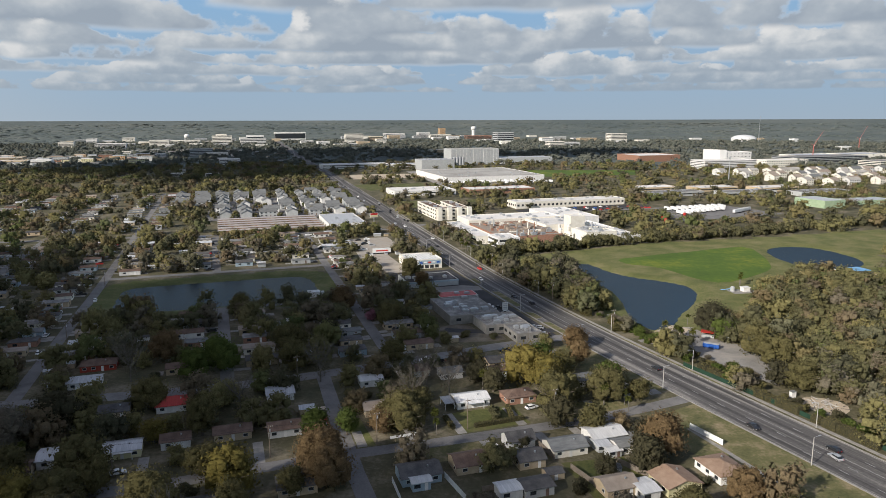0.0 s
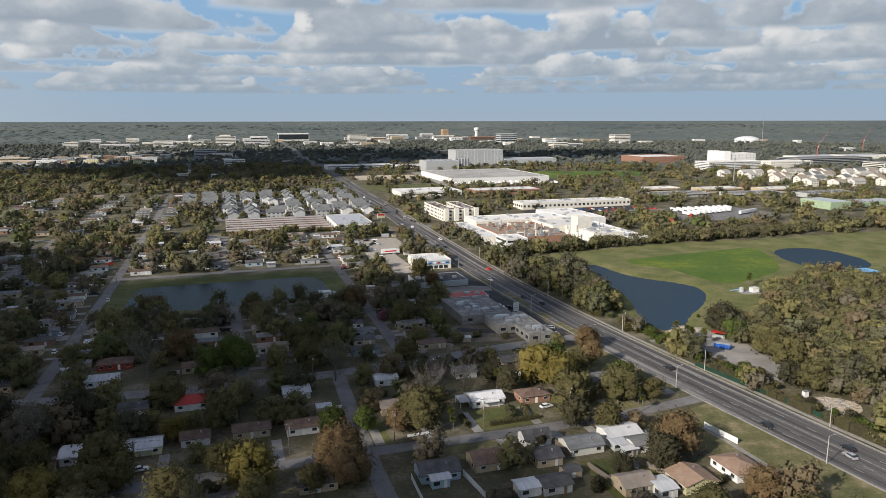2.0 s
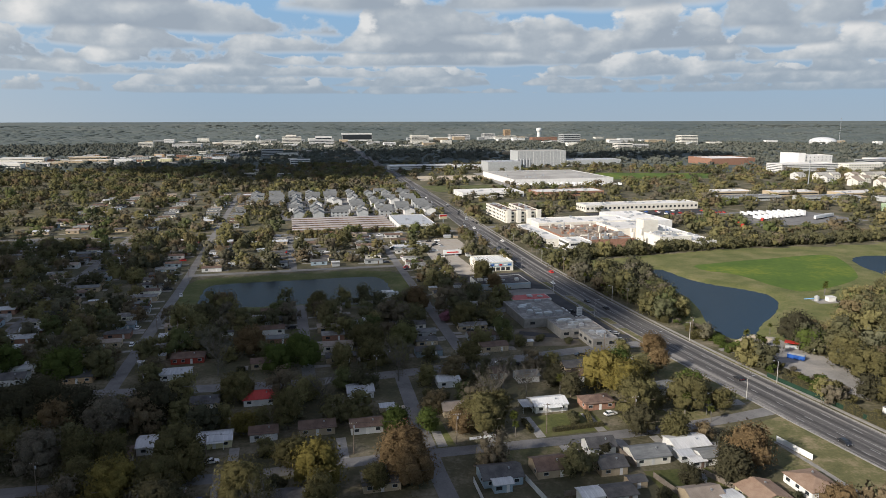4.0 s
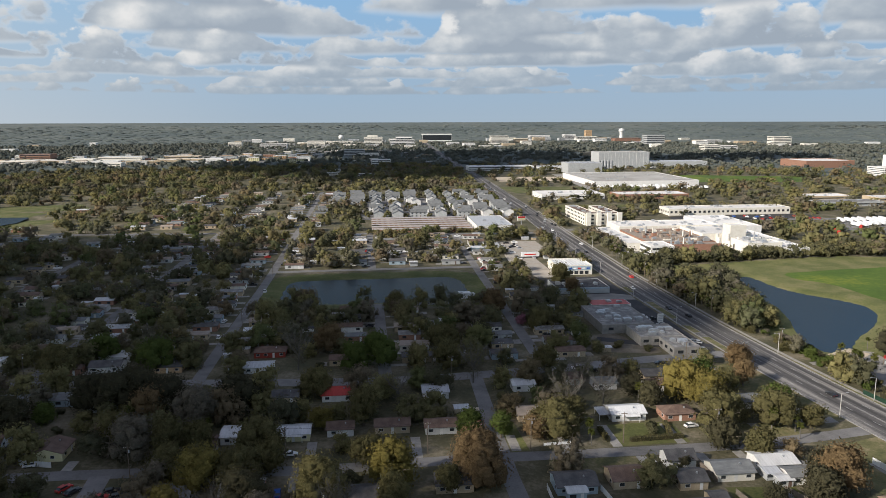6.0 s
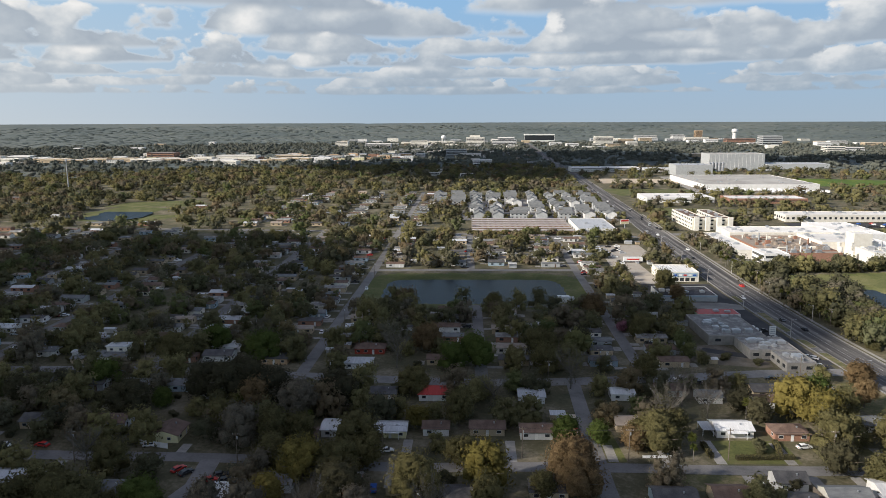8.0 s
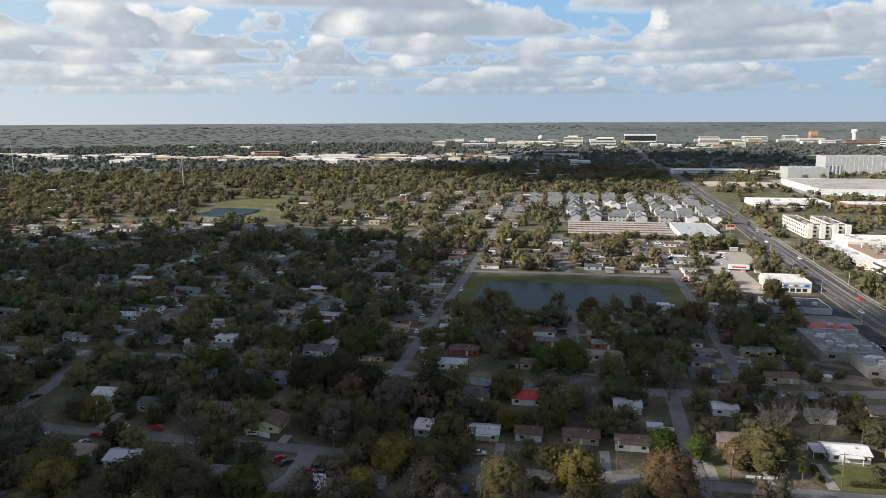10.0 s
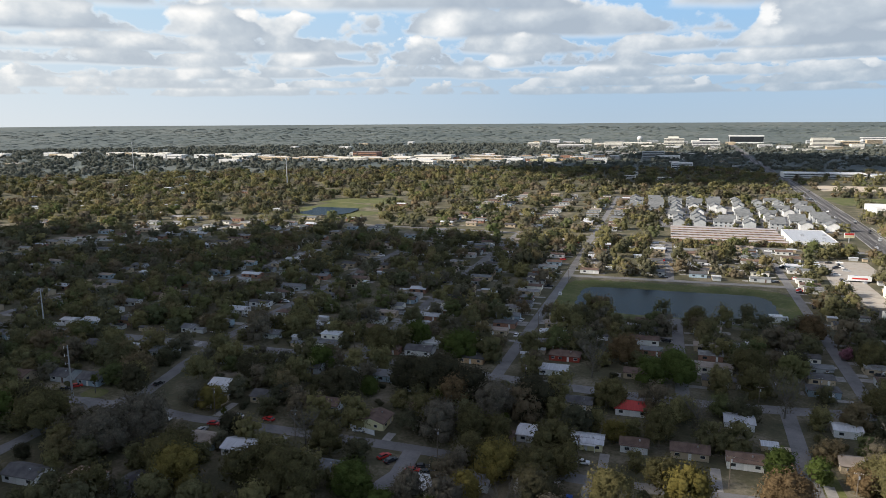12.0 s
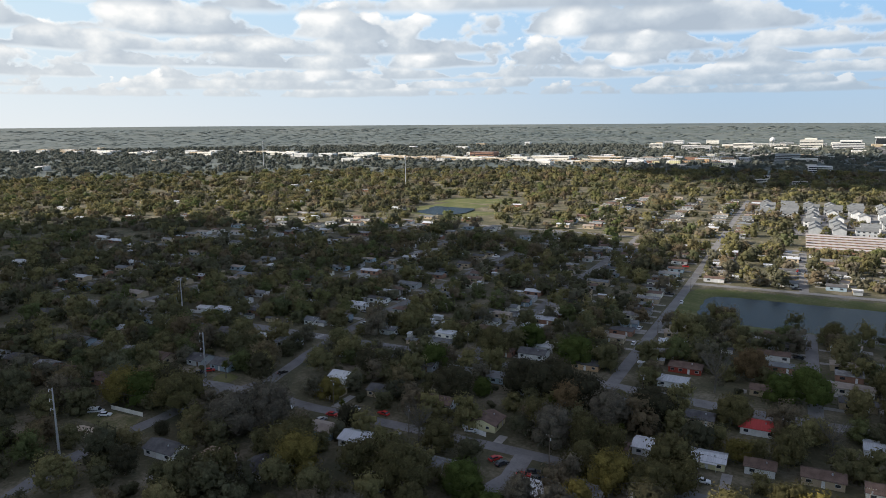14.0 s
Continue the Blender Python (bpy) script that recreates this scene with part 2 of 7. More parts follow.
surface("pole_wood", (0.13, 0.10, 0.075), (0.22, 0.18, 0.14), 0.6, 0.9, 0.2)
surface("pole_concrete", (0.42, 0.4, 0.37), (0.55, 0.53, 0.5), 0.6, 0.8)
surface("bark", (0.10, 0.08, 0.06), (0.2, 0.17, 0.14), 0.8, 0.95, 0.5)
surface("pale_bark", (0.11, 0.1, 0.085), (0.19, 0.173, 0.15), 0.8, 0.95, 0.4)
surface("rubber", (0.015, 0.015, 0.015), (0.03, 0.03, 0.03), 2, 0.8)
surface("red_paint", (0.45, 0.03, 0.025), (0.5, 0.045, 0.035), 0.6, 0.4)
surface("crane_red", (0.42, 0.13, 0.11), (0.5, 0.19, 0.16), 0.6, 0.5)
surface("blue_paint", (0.02, 0.08, 0.32), (0.03, 0.11, 0.38), 0.6, 0.4)
surface("sky_blue_paint", (0.15, 0.36, 0.6), (0.2, 0.42, 0.66), 0.6, 0.4)
surface("black_paint", (0.012, 0.012, 0.014), (0.022, 0.022, 0.025), 0.6, 0.3, spec=0.6)
surface("silver_paint", (0.4, 0.41, 0.42), (0.48, 0.49, 0.5), 0.6, 0.3, metal=0.3)
surface("mesh_green", (0.01, 0.032, 0.02), (0.018, 0.05, 0.03), 0.5, 0.8)
surface("fence_wood", (0.16, 0.13, 0.10), (0.27, 0.23, 0.19), 0.6, 0.9)
# aerial haze mixed into the base colour: paler and bluer than the near ground
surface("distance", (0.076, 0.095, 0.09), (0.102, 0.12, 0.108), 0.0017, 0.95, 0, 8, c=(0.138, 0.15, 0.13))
surface("worn_lot", (0.17, 0.162, 0.148), (0.25, 0.237, 0.215), 0.1, 0.92, 0.2, 14, c=(0.33, 0.3, 0.26))
surface("roof_stripe", (0.3, 0.265, 0.25), (0.42, 0.38, 0.355), 0.2, 0.7)



def make_cloud():
    """White mist: bright above, and grey below from the light that soaks through."""
    m = bpy.data.materials.new("cloud_white")
    m.use_nodes = True
    n = Nodes(m.node_tree)
    co = n.add("ShaderNodeTexCoord")
    col = n.ramp(n.noise(co.outputs["Object"], 0.01, 4), [(0.35, (0.8, 0.81, 0.83)), (0.65, (0.92, 0.92, 0.92))])
    d, t = n.add("ShaderNodeBsdfDiffuse"), n.add("ShaderNodeBsdfTranslucent")
    n.tree.links.new(col, d.inputs[0])
    n.tree.links.new(n.mix(1.0, col, (0.72, 0.85, 1.0), "MULTIPLY"), t.inputs[0])
    mx = n.add("ShaderNodeMixShader", Fac=0.12)
    n.link(d, 0, mx, 1)
    n.link(t, 0, mx, 2)
    out = n.add("ShaderNodeOutputMaterial")
    n.link(mx, 0, out, 0)
    MATS["cloud_white"] = m


make_cloud()


def make_highway():
    """Worn asphalt with pale wheel tracks and dark seams along the lanes."""
    m = bpy.data.materials.new("highway_asphalt")
    m.use_nodes = True
    n = Nodes(m.node_tree)
    across, along = n.add("ShaderNodeAttribute"), n.add("ShaderNodeAttribute")
    across.attribute_name, along.attribute_name = "across", "along"
    lane = n.add("ShaderNodeCombineXYZ")
    n.tree.links.new(n.math("MULTIPLY", across.outputs["Fac"], 0.36), lane.inputs[0])
    n.tree.links.new(n.math("MULTIPLY", along.outputs["Fac"], 0.007), lane.inputs[1])
    co = n.add("ShaderNodeTexCoord")
    tracks = n.noise(lane.outputs[0], 1.0, 3, 0.6)
    grain = n.noise(co.outputs["Object"], 1.2, 4, 0.65)
    f = n.math("ADD", n.math("MULTIPLY", tracks, 0.8), n.math("MULTIPLY", grain, 0.2))
    col = n.ramp(f, [(0.4, (0.062, 0.059, 0.057)), (0.475, (0.098, 0.093, 0.09)), (0.53, (0.132, 0.125, 0.118)), (0.6, (0.26, 0.244, 0.222))])
    bsdf = n.add("ShaderNodeBsdfPrincipled", Roughness=0.9)
    bsdf.inputs["Specular IOR Level"].default_value = 0.25
    n.tree.links.new(col, bsdf.inputs["Base Color"])
    out = n.add("ShaderNodeOutputMaterial")
    n.link(bsdf, 0, out, 0)
    MATS["highway_asphalt"] = m


make_highway()
glass = surface("window_glass", (0.02, 0.025, 0.03), (0.045, 0.05, 0.055), 0.3, 0.08, spec=0.8)


def make_water(name, gloss):
    """Deep, slightly ruffled pond water: dark blue body under a glossy skin."""
    m = bpy.data.materials.new(name)
    m.use_nodes = True
    n = Nodes(m.node_tree)
    co = n.add("ShaderNodeTexCoord")
    ripple = n.noise(co.outputs["Object"], 0.9, 4)
    gust = n.noise(co.outputs["Object"], 0.03, 3)
    bump = n.add("ShaderNodeBump", Strength=0.3, Distance=0.25)
    n.tree.links.new(ripple, bump.inputs["Height"])
    body = n.add("ShaderNodeBsdfDiffuse")
    n.tree.links.new(n.mix(gust, (0.004, 0.008, 0.013), (0.008, 0.013, 0.02)), body.inputs[0])
    skin = n.add("ShaderNodeBsdfGlossy", Roughness=0.2)
    skin.inputs[0].default_value = (0.8, 0.92, 1.0, 1)
    n.link(bump, 0, skin, "Normal")
    fres = n.add("ShaderNodeFresnel", IOR=1.2)
    n.link(bump, 0, fres, "Normal")
    mx = n.add("ShaderNodeMixShader")
    n.tree.links.new(n.math("MULTIPLY", fres.outputs[0], gloss), mx.inputs[0])
    n.link(body, 0, mx, 1)
    n.link(skin, 0, mx, 2)
    out = n.add("ShaderNodeOutputMaterial")
    n.link(mx, 0, out, 0)
    MATS[name] = m


make_water("water", 0.55)
make_water("deep_water", 0.15)
foliage("leaves_dark", (0.056, 0.054, 0.036), (0.105, 0.096, 0.054))
foliage("leaves_olive", (0.104, 0.097, 0.047), (0.17, 0.15, 0.066))
foliage("leaves_yellow", (0.168, 0.142, 0.044), (0.242, 0.198, 0.062))
foliage("leaves_rust", (0.15, 0.104, 0.056), (0.21, 0.15, 0.08))
foliage("leaves_grey", (0.122, 0.109, 0.083), (0.19, 0.168, 0.126))
foliage("leaves_bright", (0.078, 0.105, 0.03), (0.118, 0.148, 0.042))
foliage("leaves_pink", (0.3, 0.13, 0.17), (0.4, 0.2, 0.24))
WOODS = [(0.0, (0.092, 0.092, 0.06)), (0.2, (0.146, 0.14, 0.074)), (0.4, (0.2, 0.186, 0.086)), (0.55, (0.244, 0.218, 0.096)),
         (0.66, (0.205, 0.156, 0.096)), (0.78, (0.184, 0.163, 0.124)), (0.9, (0.126, 0.15, 0.06)), (1.0, (0.18, 0.182, 0.076))]
foliage("woods", (0, 0, 0), (0, 0, 0), by_tone=WOODS)
# leaf tones paled and blued to stand in for haze over far trees
HAZEDWOODS = [(0.0, (0.122, 0.137, 0.122)), (0.35, (0.152, 0.164, 0.142)), (0.65, (0.182, 0.186, 0.155)), (1.0, (0.178, 0.174, 0.16))]
foliage("hazed_leaves", (0, 0, 0), (0, 0, 0), by_tone=HAZEDWOODS)
M = MATS

# ---------------------------------------------------------------- geometry helpers
EAST, NORTH = (0.954, 0.300), (-0.300, 0.954)


def W(u, v):
    """The town's street grid, u along the cross streets and v along the avenues, to world x, y."""
    return u * EAST[0] + v * NORTH[0], u * EAST[1] + v * NORTH[1]


def at(u, v, z=0.0, turn=0.0):
    x, y = W(u, v)
    return pose(x, y, z, 0, 0, math.degrees(TURN) + turn)


class Geo:
    """Vertices and faces gathered for one mesh."""

    def __init__(self):
        self.v, self.f, self.mi = [], [], []

    def poly(self, pts, mi=0):
        k = len(self.v)
        self.v += [tuple(p) for p in pts]
        self.f.append(tuple(range(k, k + len(pts))))
        self.mi.append(mi)
        return self

    def box(self, x0, x1, y0, y1, z0, z1, mi=0, bottom=False):
        k = len(self.v)
        self.v += [(x0, y0, z0), (x1, y0, z0), (x1, y1, z0), (x0, y1, z0), (x0, y0, z1), (x1, y0, z1), (x1, y1, z1), (x0, y1, z1)]
        fs = [(4, 5, 6, 7), (0, 1, 5, 4), (1, 2, 6, 5), (2, 3, 7, 6), (3, 0, 4, 7)] + ([(3, 2, 1, 0)] if bottom else [])
        self.f += [tuple(k + i for i in f) for f in fs]
        self.mi += [mi] * len(fs)
        return self

    def tube(self, a, b, ra, rb, n=6, cap=True, mi=0):
        a, b = Vector(a), Vector(b)
        d = (b - a).normalized()
        s = d.orthogonal().normalized()
        t = d.cross(s)
        k = len(self.v)
        for c, r in ((a, ra), (b, rb)):
            for i in range(n):
                w = 2 * math.pi * i / n
                self.v.append(tuple(c + s * (r * math.cos(w)) + t * (r * math.sin(w))))
        for i in range(n):
            j = (i + 1) % n
            self.f.append((k + i, k + j, k + n + j, k + n + i))
            self.mi.append(mi)
        if cap:
            self.f.append(tuple(k + n + i for i in range(n)))
            self.f.append(tuple(k + n - 1 - i for i in range(n)))
            self.mi += [mi, mi]
        return self

    def lathe(self, rings, n=16, mi=0):
        """rings: (radius, z) from the bottom to the top."""
        k = len(self.v)
        for r, z in rings:
            self.v += [(r * math.cos(2 * math.pi * i / n), r * math.sin(2 * math.pi * i / n), z) for i in range(n)]
        for a in range(len(rings) - 1):
            for i in range(n):
                j = (i + 1) % n
                self.f.append((k + a * n + i, k + a * n + j, k + (a + 1) * n + j, k + (a + 1) * n + i))
                self.mi.append(mi)
        self.f.append(tuple(k + (len(rings) - 1) * n + i for i in range(n)))
        self.mi.append(mi)
        return self

    def mesh(self, name, *mats, smooth=False):
        me = bpy.data.meshes.new(name)
        me.from_pydata(self.v, [], self.f)
        for m in mats:
            me.materials.append(M[m] if isinstance(m, str) else m)
        if len(mats) > 1:
            me.polygons.foreach_set("material_index", self.mi)
        if smooth:
            me.polygons.foreach_set("use_smooth", [True] * len(me.polygons))
        me.update()
        return me


def part(name, geo, material, parent, label="", m=None):
    """One mesh object under a thing or a part."""
    me = geo if isinstance(geo, bpy.types.Mesh) else geo.mesh(name, material)
    ob = new(name, me)
    if parent is not None:
        ob.parent = parent
    if m is not None:
        ob.matrix_basis = m
    if label:
        tagged(ob, label)
    return ob


def thing(name, m, label, category, group="", kind=""):
    e = new(name)
    e.empty_display_size = 0.5
    e.matrix_basis = m
    return tagged(e, label, category, group, kind)


# what keeps trees and filler houses away: boxes and strips on the grid, polygons in the world
BOXES, STRIPS, POLYS = [], [], []


def keep_box(u0, u1, v0, v1, pad=0.0):
    BOXES.append((u0 - pad, u1 + pad, v0 - pad, v1 + pad))


def seg_dist(pu, pv, a, b):
    ax, ay, bx, by = *a, *b
    dx, dy = bx - ax, by - ay
    t = np.clip(((pu - ax) * dx + (pv - ay) * dy) / (dx * dx + dy * dy + 1e-9), 0, 1)
    return np.hypot(pu - ax - t * dx, pv - ay - t * dy)


def poly_sd(px, py, poly):
    """Signed distance to a polygon, negative inside."""
    d = np.full(px.shape, 1e9)
    inside = np.zeros(px.shape, bool)
    for (ax, ay), (bx, by) in zip(poly, poly[1:] + poly[:1]):
        d = np.minimum(d, seg_dist(px, py, (ax, ay), (bx, by)))
        if ay != by:
            inside ^= ((ay > py) != (by > py)) & (px < (bx - ax) * (py - ay) / (by - ay) + ax)
    return np.where(inside, -d, d)


def rounded(poly, times=2):
    """A polygon with its corners cut, twice over."""
    for _ in range(times):
        out = []
        for (ax, ay), (bx, by) in zip(poly, poly[1:] + poly[:1]):
            out += [(ax * 0.75 + bx * 0.25, ay * 0.75 + by * 0.25), (ax * 0.25 + bx * 0.75, ay * 0.25 + by * 0.75)]
        poly = out
    return poly


def flat(name, poly, z, material, label, category, keep=True):
    """A level sheet on the ground with a thin edge."""
    g = Geo()
    g.poly([(x, y, z) for x, y in poly])
    for (ax, ay), (bx, by) in zip(poly, poly[1:] + poly[:1]):
        g.poly([(ax, ay, z), (ax, ay, z - 0.3), (bx, by, z - 0.3), (bx, by, z)])
    if keep:
        POLYS.append(poly)
    ob = new(name, g.mesh(name, material))
    return tagged(ob, label, category, "", "structure")


def grid_poly(*uv):
    return [W(u, v) for u, v in uv]


def strip(line, left, right, z0, z1, geo=None):
    """A band along a line on the grid, between two offsets to the right of its way, with its sides closed down to z0."""
    g = geo or Geo()
    n = len(line)
    sides = []
    for i, (u, v) in enumerate(line):
        a, b = line[max(i - 1, 0)], line[min(i + 1, n - 1)]
        d = Vector((b[0] - a[0], b[1] - a[1])).normalized()
        sides.append([W(u + d.y * o, v - d.x * o) for o in (left, right)])
    for (l0, r0), (l1, r1) in zip(sides, sides[1:]):
        g.poly([(*l0, z1), (*r0, z1), (*r1, z1), (*l1, z1)])
        g.poly([(*l0, z0), (*l0, z1), (*l1, z1), (*l1, z0)])
        g.poly([(*r0, z1), (*r0, z0), (*r1, z0), (*r1, z1)])
    return g


def smooth_line(pts, step=12.0):
    """Points along a line at even steps, eased round its bends."""
    out = []
    for i in range(len(pts) - 1):
        p0, p1, p2, p3 = pts[max(i - 1, 0)], pts[i], pts[i + 1], pts[min(i + 2, len(pts) - 1)]
        n = max(1, int(math.dist(p1, p2) / step))
        for k in range(n):
            t = k / n
            out.append(tuple(0.5 * (2 * p1[j] + (p2[j] - p0[j]) * t + (2 * p0[j] - 5 * p1[j] + 4 * p2[j] - p3[j]) * t * t
                                    + (3 * p1[j] - p0[j] - 3 * p2[j] + p3[j]) * t ** 3) for j in (0, 1)))
    return out + [pts[-1]]


# ---------------------------------------------------------------- ground, water, roads
POND = rounded([W(-57, 385), W(-50, 379), W(30, 379), W(42, 380), W(47, 390), W(49.5, 412), W(47.5, 433), W(39, 439.5), W(0, 438), W(-48, 438), W(-56, 434), W(-57.5, 415)], 1)
POND_EAST = rounded([(90, 466), (98, 468), (109, 431), (141, 409), (145, 391), (133, 362), (117, 340), (108, 318), (97, 316),
                     (93, 338), (97, 370), (97, 398), (87, 412), (86, 440)])
POND_FAR = rounded([(234, 492), (242, 520), (266, 531), (284, 520), (291, 480), (279, 457), (252, 440), (238, 455)])
LAKE = rounded([W(-416, 722), W(-428, 780), W(-383, 800), W(-360, 770), W(-354, 715), W(-392, 695)], 1)
WATERS = [(POND, -1.0, 9.0), (POND_EAST, -1.0, 8.0), (POND_FAR, -1.0, 8.0), (LAKE, -1.0, 12.0)]

MEADOW = [(60, 440), (34, 474), (86, 506), (156, 540), (252, 562), (380, 608), (384, 560), (312, 490), (292, 444), (232, 436), (196, 400), (172, 372), (150, 330), (118, 312), (90, 316), (84, 400)]


def ground_height(x, y):
    z = np.zeros(x.shape)
    for poly, level, bank in WATERS:
        c = np.mean(poly, axis=0)
        near = np.hypot(x - c[0], y - c[1]) < 160
        sd = poly_sd(x[near], y[near], poly)
        h = np.where(sd < 0, level + np.maximum(sd * 0.35, -1.6), level + np.minimum(sd / bank, 1.0) * -level)
        z[near] = np.minimum(z[near], h)
    r = np.hypot(x, y)
    t = np.clip((r - 3300) / (4930 - 3300), 0, 1)
    return z + 74.0 * t ** 1.6 * (r > 3300)


def make_ground():
    def lines(lo, hi, reach):
        mid = list(np.arange(lo, hi + 0.1, 4.0))
        a, b, s = [lo], [hi], 8.0
        while a[-1] > -reach:
            a.append(max(a[-1] - s, -reach))
            s *= 1.16
        s = 8.0
        while b[-1] < reach:
            b.append(min(b[-1] + s, reach))
            s *= 1.16
        return np.array(a[:0:-1] + mid + b[1:])

    xs, ys = lines(-224.0, 300.0, 4960.0), lines(292.0, 540.0, 4960.0)
    gx, gy = np.meshgrid(xs, ys)
    gz = ground_height(gx, gy)
    nx, ny = len(xs), len(ys)
    verts = np.stack([gx, gy, gz], -1).reshape(-1, 3)
    i, j = np.meshgrid(np.arange(nx - 1), np.arange(ny - 1))
    k = (j * nx + i).ravel()
    faces = np.stack([k, k + 1, k + nx + 1, k + nx], -1)
    me = bpy.data.meshes.new("ground")
    me.from_pydata(verts.tolist(), [], faces.tolist())
    me.materials.append(M["ground"])
    me.materials.append(M["bank"])
    me.materials.append(M["distance"])
    me.materials.append(M["meadow"])
    mid = verts[faces].mean(1)
    kind = np.zeros(len(faces), int)
    for poly, level, bank in WATERS:
        kind[poly_sd(mid[:, 0], mid[:, 1], poly) < bank + 6] = 1
    kind[poly_sd(mid[:, 0], mid[:, 1], MEADOW) < 0] = 3
    # beyond 1450 m the ground takes the haze-tinted colour
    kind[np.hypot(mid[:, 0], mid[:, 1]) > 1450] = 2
    me.polygons.foreach_set("material_index", kind.tolist())
    me.polygons.foreach_set("use_smooth", [True] * len(faces))
    tagged(new("ground", me), "flat ground of patchy grass and bare soil", "ground", "", "structure")


make_ground()
for k, (poly, level, bank) in enumerate(WATERS):
    c = np.mean(poly, axis=0)
    g = Geo().poly([(c[0] + (x - c[0]) * 1.06, c[1] + (y - c[1]) * 1.06, level) for x, y in poly])
    tagged(new("water", g.mesh("water", "water" if k == 0 else "deep_water")), "still dark blue retention pond water", "pond", "", "structure")
    POLYS.append([(c[0] + (x - c[0]) * 1.12, c[1] + (y - c[1]) * 1.12) for x, y in poly])

HIGHWAY = smooth_line([(185, 20), (171, 100), (165.5, 150), (160.5, 200), (156, 250), (153, 300), (151.5, 350), (151, 420), (152.5, 480),
                       (156, 600), (163, 760), (170, 950), (176, 1150), (186, 1700), (205, 2300), (230, 3100)])


def road(name, line, width, z, material, label, edge=0.0):
    line = smooth_line(line)
    ob = tagged(new(name, strip(line, -width / 2, width / 2, z - 0.3, z).mesh(name, material)), label, "road", "", "structure")
    if edge:
        for s in (-1, 1):
            lo, hi = sorted((s * width / 2, s * (width / 2 + edge)))
            part("kerb", strip(line, lo, hi, z - 0.3, z + 0.1), "concrete", ob, "pale concrete kerb")
    for a, b in zip(line, line[1:]):
        STRIPS.append((a, b, width / 2 + 1.2))
    return ob


highway = road("road_highway", HIGHWAY, 20.0, 0.06, "highway_asphalt", "wide worn grey asphalt highway with lane lines", 0.4)
at_u = np.array([c.co[:2] for c in highway.data.vertices])
across = highway.data.attributes.new("across", "FLOAT", "POINT")
along = highway.data.attributes.new("along", "FLOAT", "POINT")
at_v = at_u @ np.array(NORTH)
along.data.foreach_set("value", at_v.astype(np.float32))
across.data.foreach_set("value", (at_u @ np.array(EAST) - np.interp(at_v, [p[1] for p in HIGHWAY], [p[0] for p in HIGHWAY])).astype(np.float32))
for off in (12.6,):
    part("footpath", strip([p for p in HIGHWAY if p[1] < 760], off - 0.8, off + 0.8, -0.2, 0.09), "concrete", highway, "narrow concrete footpath")


def lane_marks():
    def run(lo, hi, o, w, dash, gap, name, material):
        g, s, prev = Geo(), 0.0, None
        pts = [p for p in HIGHWAY if lo < p[1] < hi]
        for a, b in zip(pts, pts[1:]):
            L = math.dist(a, b)
            d = ((b[0] - a[0]) / L, (b[1] - a[1]) / L)
            p = 0.0
            while p < L:
                e = min(p + dash, L)
                c = [(a[0] + d[0] * q + d[1] * (o + k), a[1] + d[1] * q - d[0] * (o + k)) for q, k in ((p, -w), (p, w), (e, w), (e, -w))]
                g.poly([(*W(*q), 0.066) for q in c])
                p += dash + gap
        part(name, g, material, highway)

    for o in (-6.2, -2.6, 4.4):
        run(60, 700, o, 0.09, 3.0, 9.0, "lane_dashes", "faded_paint")
    run(60, 700, 0.9, 0.09, 12.1, 0.0, "centre_line", "faded_paint")
    run(60, 700, -9.6, 0.07, 12.1, 0.0, "edge_line", "faded_paint")
    run(60, 700, 9.6, 0.07, 12.1, 0.0, "edge_line", "faded_paint")


lane_marks()
road("road_south", [(152, 197), (120, 192.5), (80, 191), (20, 191.5), (-30, 190), (-80, 194), (-140, 194.5), (-176, 195), (-205, 202)], 5.6, 0.04,
     "old_asphalt", "narrow grey residential street")
road("road_cross", [(143, 273), (110, 270.5), (60, 263), (0, 258), (-60, 262), (-130, 268), (-250, 266), (-500, 262), (-800, 258)], 7.6, 0.045,
     "old_asphalt", "grey asphalt cross street")
road("road_avenue_1", [(62.5, 266), (63.5, 380), (64, 460), (65, 560), (66, 603)], 5.2, 0.042, "old_asphalt", "straight grey residential avenue")
road("road_avenue_2", [(-2, 263), (-3, 368)], 5.2, 0.042, "old_asphalt", "short grey street to the pond")
road("road_avenue_2n", [(-6, 462), (-7, 607)], 5.2, 0.042, "old_asphalt", "grey residential street beyond the pond")
road("road_avenue_3", [(-74, 266), (-72, 380), (-71, 460), (-71, 700), (-71, 980)], 5.2, 0.042, "old_asphalt", "long grey residential avenue")
road("road_avenue_4", [(-138, 268), (-138, 440), (-138, 640)], 5.6, 0.042, "old_asphalt", "grey residential street under trees")
road("road_avenue_5", [(-196.5, 198), (-200.4, 214), (-203.4, 230), (-206, 242), (-209, 266), (-212, 300), (-212, 440), (-212, 640)], 5.6, 0.043, "old_asphalt", "grey residential street under trees")
road("road_pond_north", [(-71, 462), (64, 464)], 6.0, 0.05, "old_asphalt", "grey street along the pond's grass bank")
road("road_pond_south", [(-20, 369), (64, 373)], 5.6, 0.05, "old_asphalt", "narrow street along the pond")
road("road_lane", [(33, 260), (32.4, 237), (31.4, 203), (31, 180), (32, 140)], 5.2, 0.046, "old_asphalt", "grey street with a wide junction")
road("road_bend", [(-84, 193), (-83, 178), (-86, 168), (-92, 150)], 6.0, 0.047, "old_asphalt", "curving grey residential street")
road("road_west", [(-196, 76), (-203, 100), (-208.5, 117), (-210.8, 130), (-211, 147), (-209.9, 162), (-210.5, 178), (-212, 196)], 6.0, 0.048, "old_asphalt", "grey street bending past front lawns")
